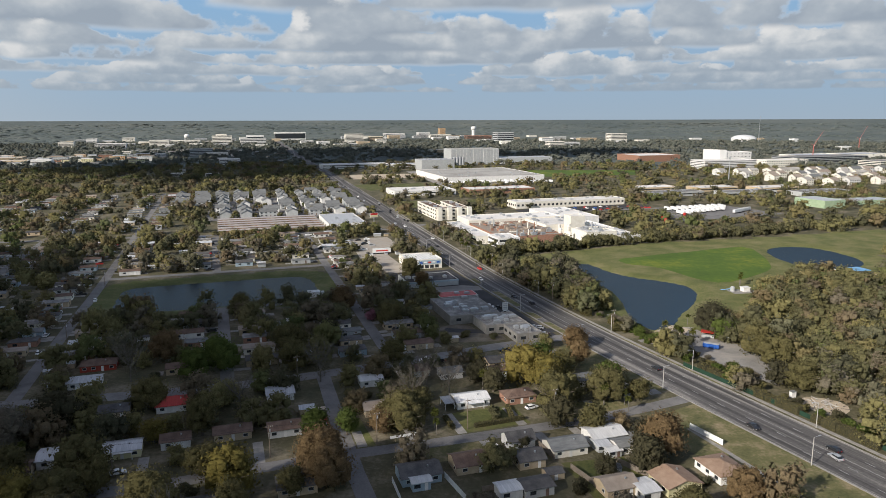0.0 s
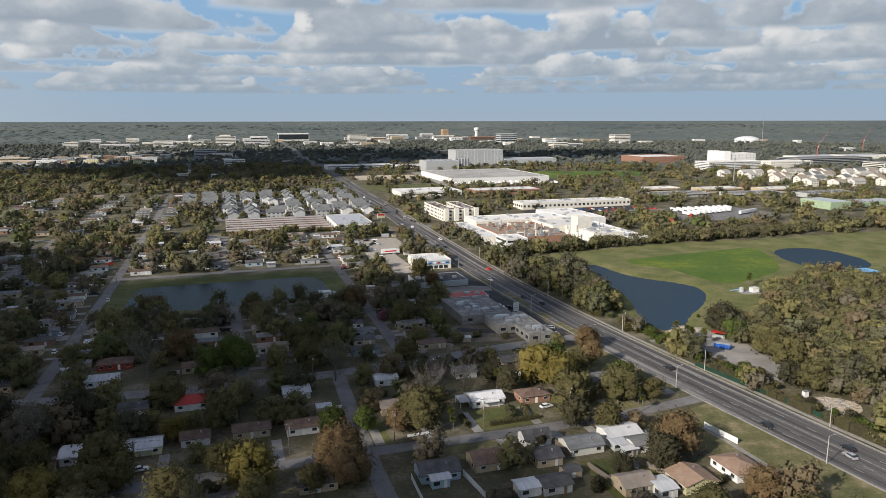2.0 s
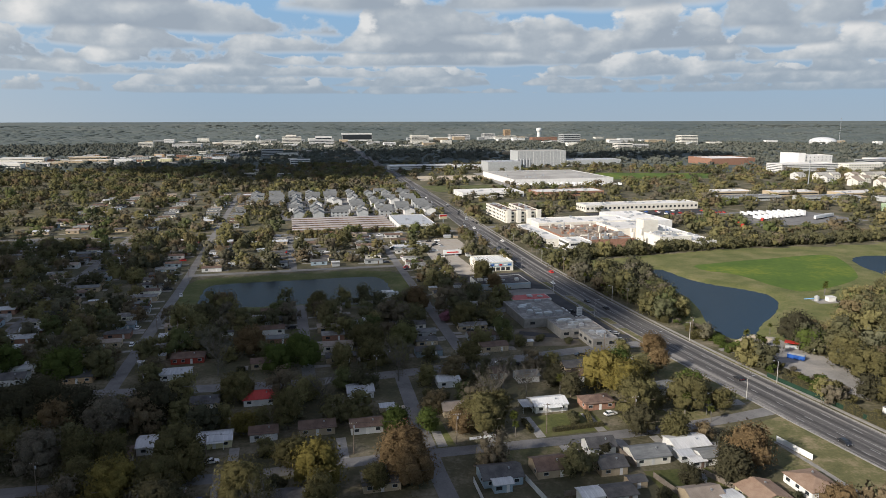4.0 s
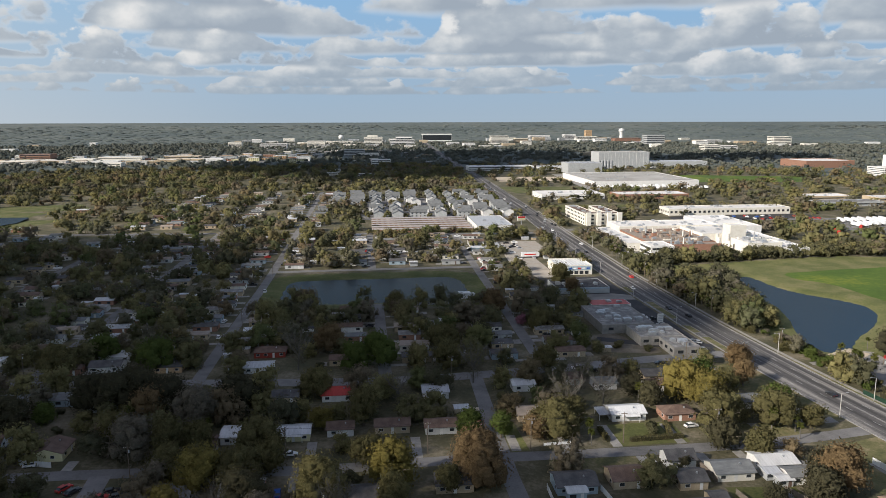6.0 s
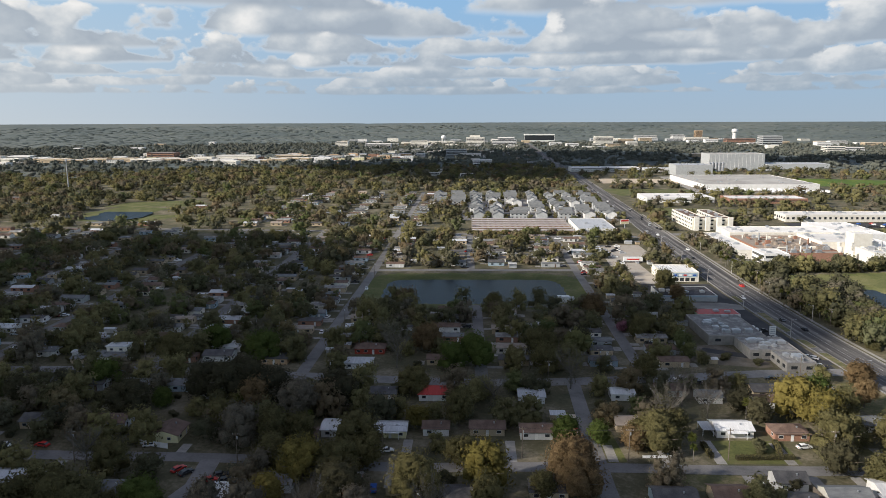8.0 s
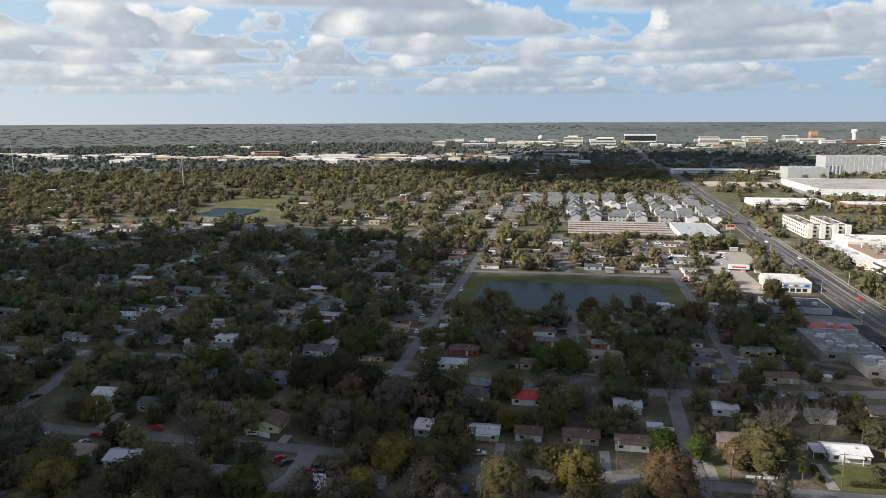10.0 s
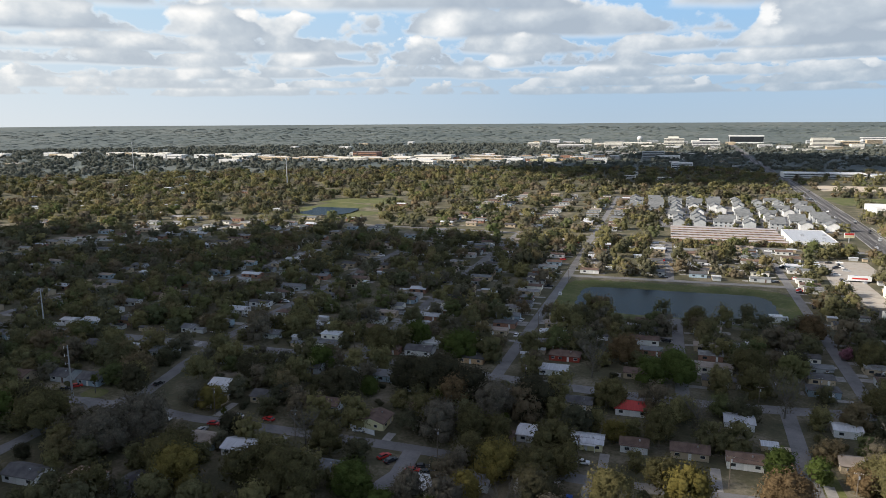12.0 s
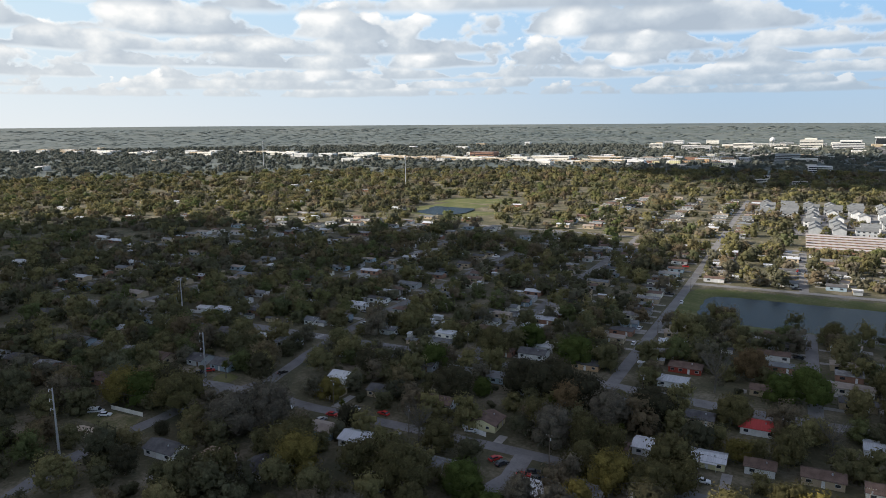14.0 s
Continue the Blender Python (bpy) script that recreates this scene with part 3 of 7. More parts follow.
road("road_west_link", [(-176, 195), (-215, 196), (-260, 190)], 6.0, 0.038, "old_asphalt", "grey street past front lawns")
for u in (-285, -355, -425, -495):
    road("road_side", [(u, 270), (u + 2, 450), (u, 640)], 5.2, 0.042, "old_asphalt", "grey side street under trees")
road("road_mid", [(-520, 650), (-140, 630), (60, 603), (148, 601)], 7.0, 0.04, "old_asphalt", "grey cross street")
road("road_north", [(160, 614), (240, 620), (300, 660), (520, 640)], 10, 0.04, "old_asphalt", "grey road past the works")
road("road_plaza", [(143, 284), (120, 288), (95, 300)], 6, 0.035, "dark_asphalt", "dark asphalt lane beside the shops")

flat("lot_plaza", grid_poly((126, 276), (141, 276), (139.5, 350), (139, 425), (96, 425), (96, 356), (126, 354)), 0.03, "dark_asphalt",
     "dark asphalt car park in front of shops", "car park")
flat("lot_shop", grid_poly((98, 426), (112, 426), (111, 500), (128, 520), (128, 560), (95, 560), (90, 480)), 0.03, "gravel", "pale worn car park", "car park")
flat("lot_gravel", rounded([(84, 297), (92, 303), (103, 311), (116, 321), (119, 309), (121, 298), (130, 290), (139, 276), (138, 262), (131, 251), (124, 244), (120, 249), (112, 266), (104, 280), (95, 292)], 1), 0.05, "worn_lot",
     "pale worn asphalt yard", "yard", keep=False)
flat("verge_west", grid_poly((143, 205), (149.6, 205), (147.3, 230), (144.9, 262), (138, 262), (128, 258), (131, 206)), 0.03, "dry_lawn", "mown roadside grass verge", "grass")
flat("verge_south", grid_poly((128, 186), (150.6, 192), (153.6, 165), (158.3, 120), (167, 60), (146, 60), (135, 130), (127, 165)), 0.032, "dry_lawn", "dry roadside grass verge", "grass")
flat("verge_east", grid_poly((171, 205), (172.5, 205), (168.5, 262), (165, 262)), 0.03, "dry_lawn", "thin strip of roadside grass", "grass")
flat("algae_marsh", rounded([(119, 478), (138, 486), (158, 497), (182, 506), (210, 520), (232, 526), (226, 486), (219, 461), (212, 444), (191, 424), (166, 405), (154, 417), (145, 444), (136, 456), (124, 460)], 1),
     0.05, "algae", "flat marsh covered in vivid green weed", "marsh")
flat("levee_bank", [(30, 470), (30, 482), (86, 503), (156, 537), (252, 560), (380, 606), (382, 590), (255, 540), (230, 530), (158, 524), (110, 495), (100, 476), (80, 470)],
     0.04, "meadow", "mown grass levee round the ponds", "grass")
flat("grass_field", grid_poly((486, 1060), (670, 1040), (735, 1130), (530, 1200)), 0.05, "algae", "green sports field", "field")
flat("grass_lot", grid_poly((190, 930), (290, 950), (300, 1010), (180, 1020)), 0.05, "bank", "green lawn in front of the works", "grass")
flat("grass_corner", grid_poly((200, 720), (250, 735), (300, 790), (190, 800)), 0.05, "lawn", "lawn beside the road", "grass")
flat("dirt_lot", grid_poly((200, 1110), (320, 1110), (330, 1190), (205, 1200)), 0.05, "sand", "bare building plot of pale soil", "plot")
flat("lake_lawn", grid_poly((-436, 808), (-340, 812), (-312, 815), (-349, 876), (-428, 852)), 0.05, "bank", "open green lawn by the lake", "grass")
flat("works_yard", grid_poly((300, 960), (460, 960), (520, 1240), (320, 1240)), 0.04, "concrete", "pale concrete works yard", "yard")
flat("plant_yard", grid_poly((182, 474), (316, 470), (345, 640), (260, 650), (183, 605)), 0.04, "old_asphalt", "grey yard round the plant", "yard")
flat("truck_yard", grid_poly((415, 560), (540, 570), (530, 650), (430, 640)), 0.04, "old_asphalt", "grey lorry yard", "yard")
flat("apartment_yard", grid_poly((-18, 700), (142, 700), (150, 880), (-10, 890)), 0.035, "old_asphalt", "grey parking between apartment houses", "yard")
flat("long_yard", grid_poly((290, 650), (445, 660), (445, 690), (295, 685)), 0.04, "dark_asphalt", "dark asphalt car park", "car park")
flat("lot_sand", grid_poly((184, 258), (190, 256), (204, 266), (200, 274), (186, 268)), 0.056, "sand", "pale sandy end of the yard", "sand", keep=False)
flat("path_verge", grid_poly((138.2, 130), (139.8, 130), (138.9, 147), (138.5, 160), (137.6, 176), (136, 176), (136.9, 160), (137.3, 147)), 0.038, "concrete", "narrow concrete footpath over the grass", "footpath", keep=False)
flat("front_lawn", grid_poly((69, 194.6), (91, 195.2), (91, 209.5), (84, 210.5), (69, 210)), 0.024, "lawn", "mown green front lawn", "grass", keep=False)
flat("side_lawn", grid_poly((34.5, 194.6), (40, 195), (39, 216), (34, 218)), 0.024, "lawn", "green strip of lawn by the street", "grass", keep=False)
flat("back_lawn", grid_poly((87.5, 146), (107, 150), (107, 166), (88, 168)), 0.024, "lawn", "green back garden lawn", "grass", keep=False)
flat("roadside_lawn", grid_poly((98, 194.8), (128, 196), (130, 205), (98, 206)), 0.024, "dry_lawn", "dry grass beside the street", "grass", keep=False)
flat("corner_lawn", grid_poly((56, 179), (74, 178), (74, 188), (44, 188), (44, 181)), 0.024, "dry_lawn", "patchy grass in front of small houses", "grass", keep=False)
flat("circle_lawn", rounded([W(-222, 198.5), W(-223.5, 206), W(-218, 208), W(-213, 206), W(-213, 198.5)], 1), 0.03, "lawn", "small round green lawn", "grass")
flat("west_lawn", grid_poly((-238.7, 150), (-236, 159), (-215.3, 159.8), (-212.6, 152), (-212, 148), (-222, 148.5)), 0.026, "dry_lawn", "brown front lawn with tyre marks", "grass")
flat("west_sand", rounded([W(-234, 146.5), W(-220, 147.2), W(-210.5, 146), W(-207.6, 139.5), W(-221, 139.5)], 1), 0.032, "sand", "bare sandy drive", "sand")
flat("rubble_sand", rounded([W(184.5, 186), W(196, 184), W(201, 176), W(195, 169), W(186, 170)], 1), 0.03, "sand", "pale bare soil under cut branches", "sand")
for isl in (((142.4, 361), (146.3, 360), (146.3, 328), (143, 327)), ((142.6, 316), (146.4, 314), (146.8, 304), (143.3, 303.5)), ((143.6, 297), (147, 296), (148, 272), (145, 272)),
            ((141.4, 395), (144.6, 395), (144.6, 382), (141.6, 382))):
    cu, cv = sum(p[0] for p in isl) / 4, sum(p[1] for p in isl) / 4
    flat("island_kerb", grid_poly(*[(cu + (p[0] - cu) * 1.2, cv + (p[1] - cv) * 1.03) for p in isl]), 0.085, "concrete", "pale concrete kerb of a road island", "kerb", keep=False)
    flat("island_grass", grid_poly(*isl), 0.1, "dry_lawn", "thin grass island between road and car park", "grass", keep=False)
flat("dirt_yard", rounded([W(84, 284), W(98, 280), W(117, 276), W(118, 286), W(109, 288), W(109, 305), W(98, 307), W(88, 300)], 1), 0.03, "dirt", "bare trodden yard of pale soil behind shops", "yard", keep=False)
flat("forecourt", grid_poly((100, 369), (112, 369), (139, 366), (140, 376), (131, 381), (100, 381)), 0.036, "worn_lot", "pale concrete forecourt between shops", "forecourt", keep=False)


def crosswalk(u, v0, v1, length, label):
    e = tagged(new("crosswalk", None), label, "crosswalk", "", "structure")
    e.matrix_world = at(u, (v0 + v1) / 2, 0)
    n = int((v1 - v0) / 1.1)
    me = Geo().box(-length / 2, length / 2, -0.27, 0.27, 0.03, 0.056).mesh("stripe", "faded_paint")
    for i in range(n + 1):
        part("stripe", me, None, e, "", pose(0, (i - n / 2) * 1.1, 0))


crosswalk(-217.5, 263.6, 269.6, 2.8, "worn white zebra crossing on grey asphalt")
crosswalk(-201, 263.6, 269.6, 2.8, "worn white zebra crossing on grey asphalt")

# ---------------------------------------------------------------- trees
ICO_V = np.array([(s * 0.526, t * 0.851, 0) for s in (-1, 1) for t in (-1, 1)] + [(0, s * 0.526, t * 0.851) for s in (-1, 1) for t in (-1, 1)]
                 + [(t * 0.851, 0, s * 0.526) for s in (-1, 1) for t in (-1, 1)])
ICO_F = np.array([f for f in itertools.combinations(range(12), 3) if max(np.linalg.norm(ICO_V[f[i]] - ICO_V[f[i - 1]]) for i in range(3)) < 1.1])
OCT_V = np.array(list(itertools.product((-0.62, 0.62), (-0.62, 0.62), (-0.56, 0.56))))
OCT_F = np.array([(0, 1, 3), (0, 3, 2), (4, 6, 7), (4, 7, 5), (0, 4, 5), (0, 5, 1), (2, 3, 7), (2, 7, 6), (1, 5, 7), (1, 7, 3), (0, 2, 6), (0, 6, 4)])


def crown_arrays(rng, width, height, lobes, leaves, size, low=0.1, jitter=0.6, core=0.8, coarse=False):
    """Small leaf sprays over the skins of many lobes, each with a dense inside; an uneven outline."""
    c, r = [], []
    for i in range(lobes):
        a, q = 2 * math.pi * (i * 0.618 + rng.uniform(0, 0.25)), math.sqrt(rng.uniform(0.03, 1))
        zz = rng.uniform(low, 1)
        k = math.sqrt(max(0.12, 1 - ((zz - 0.42) / 0.66) ** 2))
        c.append((math.cos(a) * q * k * width * 0.38, math.sin(a) * q * k * width * 0.38, zz * height * 0.84 + height * 0.05))
        r.append(width * rng.uniform(0.11, 0.21) * (2.0 if lobes < 5 else 1.5 if lobes < 10 else 1.38 if lobes < 18 else 1.24))
    c, r = np.array(c), np.array(r)
    which = rng.choice(lobes, leaves, p=r ** 2 / np.sum(r ** 2))
    d = rng.normal(size=(leaves, 3))
    d[:, 2] = d[:, 2] * 0.9 + 0.22
    d /= np.linalg.norm(d, axis=1)[:, None]
    p = c[which] + d * (r[which] * rng.uniform(0.78, 1.3, leaves))[:, None] * np.array((1, 1, 0.9))
    nrm = d + rng.normal(size=(leaves, 3)) * jitter
    nrm /= np.linalg.norm(nrm, axis=1)[:, None]
    s = np.cross(nrm, rng.normal(size=(leaves, 3)))
    s /= np.linalg.norm(s, axis=1)[:, None]
    t = np.cross(nrm, s)
    soft = 0.6 * d + 1.0 * (p - np.array((0, 0, height * 0.3))) / (0.5 * width) + rng.normal(size=(leaves, 3)) * 0.16
    soft = np.repeat(soft / np.linalg.norm(soft, axis=1)[:, None], 3, axis=0)
    a = size * rng.uniform(0.6, 1.35, (leaves, 1))
    b = a * rng.uniform(0.55, 1.1, (leaves, 1))
    v = np.stack([p - s * a - t * b * 0.7, p + s * a - t * b * rng.uniform(0.2, 0.9, (leaves, 1)), p + t * b * 1.2], 1).reshape(-1, 3)
    f = np.arange(leaves * 3).reshape(-1, 3)
    iv, jf = (OCT_V, OCT_F) if coarse else (ICO_V, ICO_F)
    cv = iv[None] * (r * core)[:, None, None] * rng.uniform(0.8, 1.2, (lobes, len(iv), 1)) + c[:, None, :]
    cf = jf[None] + (np.arange(lobes) * len(iv))[:, None, None] + len(v)
    cn = 0.6 * np.broadcast_to(iv[None], cv.shape) + 1.0 * (cv - np.array((0, 0, height * 0.3))) / (0.5 * width)
    cn = (cn / np.linalg.norm(cn, axis=2)[:, :, None]).reshape(-1, 3)
    return np.concatenate([v, cv.reshape(-1, 3)]), np.concatenate([f, cf.reshape(-1, 3)]), np.concatenate([soft, cn])


def quick_mesh(name, v, f, material, tone=None, smooth=False, soft=None):
    """A mesh from arrays of vertices and equal faces."""
    me = bpy.data.meshes.new(name)
    n = f.shape[1]
    me.vertices.add(len(v))
    me.vertices.foreach_set("co", np.ascontiguousarray(v, dtype=np.float32).ravel())
    me.loops.add(f.size)
    me.loops.foreach_set("vertex_index", np.ascontiguousarray(f, dtype=np.int32).ravel())
    me.polygons.add(len(f))
    me.polygons.foreach_set("loop_start", np.arange(0, f.size, n, dtype=np.int32))
    if smooth:
        me.polygons.foreach_set("use_smooth", np.ones(len(f), dtype=bool))
    if tone is not None:
        at_ = me.attributes.new("tone", "FLOAT", "POINT")
        at_.data.foreach_set("value", np.ascontiguousarray(tone, dtype=np.float32))
    if soft is not None:
        at_ = me.attributes.new("soft", "FLOAT_VECTOR", "POINT")
        at_.data.foreach_set("vector", np.ascontiguousarray(soft, dtype=np.float32).ravel())
    me.materials.append(M[material])
    me.update()
    me.validate()
    return me


def dome(rng, width, height, rings=3, sides=7):
    """A broken dome of facets: the shaded inside of a crown, or a crown far off."""
    v, f = [], []
    for k in range(rings):
        w = (0.58, 0.48, 0.3)[k] * width
        for i in range(sides):
            a = 2 * math.pi * (i + 0.5 * k) / sides
            q = rng.uniform(0.75, 1.2)
            v.append((w * q * math.cos(a), w * q * math.sin(a), height * ((0.0, 0.5, 0.85)[k]) * rng.uniform(0.85, 1.15)))
    v.append((0, 0, height))
    for k in range(rings - 1):
        for i in range(sides):
            j = (i + 1) % sides
            f.append((k * sides + i, k * sides + j, (k + 1) * sides + i))
            f.append((k * sides + j, (k + 1) * sides + j, (k + 1) * sides + i))
    top = (rings - 1) * sides
    f += [(top + i, top + (i + 1) % sides, len(v) - 1) for i in range(sides)]
    v = np.array(v)
    soft = v / np.array((width * 0.5, width * 0.5, height)) + np.array((0, 0, 0.12))
    return v, np.array(f), soft / np.linalg.norm(soft, axis=1)[:, None]


def trunk_geo(rng, height, spread, thick, limbs, twigs=0):
    g = Geo()
    p, lean = Vector((0, 0, -0.2)), Vector((rng.uniform(-0.1, 0.1), rng.uniform(-0.1, 0.1), 1))
    for k in range(3):
        q = p + lean * height * 0.2
        g.tube(p, q, thick * (1 - 0.2 * k), thick * (0.8 - 0.2 * k), 7, False)
        p, lean = q, lean + Vector((rng.uniform(-0.15, 0.15), rng.uniform(-0.15, 0.15), 0))
    for i in range(limbs):
        a = 2 * math.pi * (i + rng.uniform(0, 0.6)) / limbs
        base = Vector((0, 0, height * rng.uniform(0.35, 0.58)))
        mid = base + Vector((math.cos(a) * spread * 0.3, math.sin(a) * spread * 0.3, height * 0.17))
        tip = mid + Vector((math.cos(a) * spread * 0.25, math.sin(a) * spread * 0.25, height * 0.2))
        g.tube(base, mid, thick * 0.42, thick * 0.26, 5, False)
        g.tube(mid, tip, thick * 0.26, thick * 0.08, 5, False)
        for j in range(twigs):
            b = a + rng.uniform(-1, 1)
            s = mid.lerp(tip, rng.uniform(0, 0.9))
            e = s + Vector((math.cos(b) * spread * rng.uniform(0.1, 0.28), math.sin(b) * spread * rng.uniform(0.1, 0.28), height * rng.uniform(0.08, 0.28)))
            g.tube(s, e, thick * 0.13, thick * 0.03, 3, False)
            for _ in range(2):
                e2 = e + Vector((rng.uniform(-1, 1), rng.uniform(-1, 1), rng.uniform(0, 1.2))) * spread * 0.12
                g.tube(s.lerp(e, 0.6), e2, thick * 0.06, thick * 0.02, 3, False)
    return g


SHAPES = []
for k in range(6):
    rng = np.random.default_rng(40 + k)
    wide = (9.0, 11.0, 8.0, 10.0, 7.5, 12.0)[k]
    high = (7.0, 7.4, 8.2, 6.6, 6.8, 8.0)[k]
    base = (0.9, 1.1, 1.3, 0.8, 0.8, 1.2)[k]
    v, f, soft = crown_arrays(rng, wide, high, 32 + 4 * k, 2300 + 120 * k, 0.25, core=0.64, coarse=True)
    v[:, 2] += base
    SHAPES.append((v, f, soft, trunk_geo(rng, base + high * 0.75, wide, 0.32, 5), wide))
v, f, soft = crown_arrays(np.random.default_rng(60), 7.0, 8.6, 34, 1300, 0.14, core=0.02, coarse=True)
v[:, 2] += 1.8
SHAPES.append((v, f, soft, trunk_geo(np.random.default_rng(61), 10.5, 6.2, 0.26, 9, 9), 8.5))
v, f, soft = crown_arrays(np.random.default_rng(62), 3.4, 2.4, 12, 620, 0.17, 0.0, core=0.85)
SHAPES.append((v, f, soft, trunk_geo(np.random.default_rng(63), 1.6, 2.0, 0.09, 4), 3.4))
TONES = {"dark": "dark green", "olive": "olive green", "yellow": "yellow-green spring", "rust": "rusty brown", "grey": "thin grey-brown",
         "bright": "bright fresh green", "pink": "pink blossoming"}
TREES = {}


def tree(u, v, shape=0, colour="olive", size=1.0, turn=None, world=False):
    key = (shape, colour)
    bare, bush = shape == 6, shape == 7
    name = "bush" if bush else "tree"
    m = pose(u, v, 0, 0, 0, 0) if world else at(u, v)
    m = m @ pose(0, 0, 0, 0, 0, random.uniform(0, 360) if turn is None else turn)
    if key not in TREES:
        sv, sf, sn, sg, _ = SHAPES[shape]
        e = thing(name, m, "%s %s" % (TONES[colour], "shrub on the ground" if bush else ("bare-limbed tree with sparse leaves" if bare else "broadleaf tree with a spreading uneven crown")),
                  name, "bushes" if bush else "trees of the neighbourhood")
        part("trunk", sg.mesh("trunk", "pale_bark" if bare else "bark"), None, e)
        part("crown", quick_mesh("crown", sv, sf, "leaves_" + colour, smooth=True, soft=sn), None, e)
        e.scale = (size, size, size)
        TREES[key] = e
        return e
    src = TREES[key]
    keep = tuple(src.scale)
    src.scale = (size, size, size * random.uniform(0.9, 1.12))
    e = copy_thing(src, m)
    src.scale = keep
    return e


def palm_template():
    g = Geo()
    rng = np.random.default_rng(5)
    g.tube((0, 0, -0.2), (0.15, 0.05, 3.0), 0.24, 0.19, 7, False)
    g.tube((0.15, 0.05, 3.0), (0.2, 0.1, 6.4), 0.19, 0.2, 7)
    leaf = Geo()
    for i in range(34):
        a, el = rng.uniform(0, 2 * math.pi), rng.uniform(-0.5, 1.2)
        p, d = Vector((0.2, 0.1, 6.4)), Vector((math.cos(a) * math.cos(el), math.sin(a) * math.cos(el), math.sin(el)))
        side = Vector((-math.sin(a), math.cos(a), 0))
        w = 0.1
        for k in range(4):
            q = p + d * 0.52
            w2 = (0.42, 0.5, 0.34, 0.04)[k]
            leaf.poly([p - side * w, p + side * w, q + side * w2 - Vector((0, 0, 0.05)), q - side * w2 - Vector((0, 0, 0.05))])
            p, w = q, w2
            d = (d + Vector((0, 0, -0.32))).normalized()
    return g.mesh("trunk", "pale_bark"), leaf.mesh("crown", "leaves_palm")


foliage("leaves_palm", (0.05, 0.065, 0.018), (0.11, 0.11, 0.03))
PALM = palm_template()


def palm(u, v, size=1.0, world=False):
    m = (pose(u, v, 0) if world else at(u, v)) @ pose(0, 0, 0, 0, 0, random.uniform(0, 360))
    e = thing("palm_tree", m, "cabbage palm with a round head of fronds", "palm tree", "palms")
    e.scale = (size, size, size)
    part("trunk", PALM[0], None, e)
    part("crown", PALM[1], None, e)
    return e


# ---------------------------------------------------------------- woods in the distance
def free_ground(u, v, pad=0.0):
    """True where neither street, water, yard nor building stands."""
    ok = np.ones(u.shape, bool)
    for a, b, r in STRIPS:
        near = (np.abs(u - (a[0] + b[0]) / 2) < 60 + r) & (np.abs(v - (a[1] + b[1]) / 2) < 420)
        if near.any():
            ok[near] &= seg_dist(u[near], v[near], a, b) > r + pad + 1.6
    for u0, u1, v0, v1 in BOXES:
        ok &= ~((u > u0 - pad + 0.6) & (u < u1 + pad - 0.6) & (v > v0 - pad + 0.6) & (v < v1 + pad - 0.6))
    x, y = u * EAST[0] + v * NORTH[0], u * EAST[1] + v * NORTH[1]
    for poly in POLYS:
        p = np.array(poly)
        near = (x > p[:, 0].min() - 6) & (x < p[:, 0].max() + 6) & (y > p[:, 1].min() - 6) & (y < p[:, 1].max() + 6)
        if near.any():
            ok[near] &= poly_sd(x[near], y[near], poly) > 1.0 + pad
    return ok


def in_sight(x, y, spread=3.0):
    """The fan of land that the flight looks over, with a margin."""
    a = np.degrees(np.arctan2(-x - 5, y + 10))
    return (a > -35.5 - spread) & (a < 79 + spread)


def woods(name, rng, u, v, templates, size, label, tone=None, leaves="woods"):
    """Many trees as one mesh: copies of a few crowns, turned and scaled."""
    x, y = u * EAST[0] + v * NORTH[0], u * EAST[1] + v * NORTH[1]
    gz = ground_height(x, y)
    which = rng.integers(0, len(templates), len(x))
    if tone is None:
        tone = rng.uniform(0, 1, len(x))
    vs, fs, ts, ns, base = [], [], [], [], 0
    for k, (tv, tf, tn) in enumerate(templates):
        i = np.where(which == k)[0]
        if not len(i):
            continue
        a, s = rng.uniform(0, 2 * math.pi, len(i)), size * rng.uniform(0.65, 1.3, len(i))
        ca, sa = np.cos(a), np.sin(a)
        px = (tv[None, :, 0] * ca[:, None] - tv[None, :, 1] * sa[:, None]) * s[:, None] + x[i][:, None]
        py = (tv[None, :, 0] * sa[:, None] + tv[None, :, 1] * ca[:, None]) * s[:, None] + y[i][:, None]
        pz = tv[None, :, 2] * (s * rng.uniform(0.85, 1.15, len(i)))[:, None] + gz[i][:, None]
        vs.append(np.stack([px, py, pz], -1).reshape(-1, 3))
        fs.append((tf[None] + (np.arange(len(i)) * len(tv))[:, None, None]).reshape(-1, tf.shape[1]) + base)
        ts.append(np.repeat(tone[i], len(tv)))
        ns.append(np.stack([tn[None, :, 0] * ca[:, None] - tn[None, :, 1] * sa[:, None], tn[None, :, 0] * sa[:, None] + tn[None, :, 1] * ca[:, None],
                            np.broadcast_to(tn[None, :, 2], px.shape)], -1).reshape(-1, 3))
        base += len(i) * len(tv)
    me = quick_mesh(name, np.concatenate(vs), np.concatenate(fs), leaves, np.concatenate(ts), True, np.concatenate(ns))
    ob = tagged(new(name, me), label, "trees", "", "stuff")
    ob.cycles.shadow_terminator_offset, ob.cycles.shadow_terminator_geometry_offset = 0.25, 0.6
    return ob


def lumps(rng, width, height, leaves, size, lobes=14, coarse=True, rise=0.4):
    """A crown for the middle distance, with fewer and larger sprays."""
    v, f, soft = crown_arrays(rng, width, height, lobes, leaves, size, 0.05, 0.45, 0.6, coarse)
    v[:, 2] += rise
    return v, f, soft


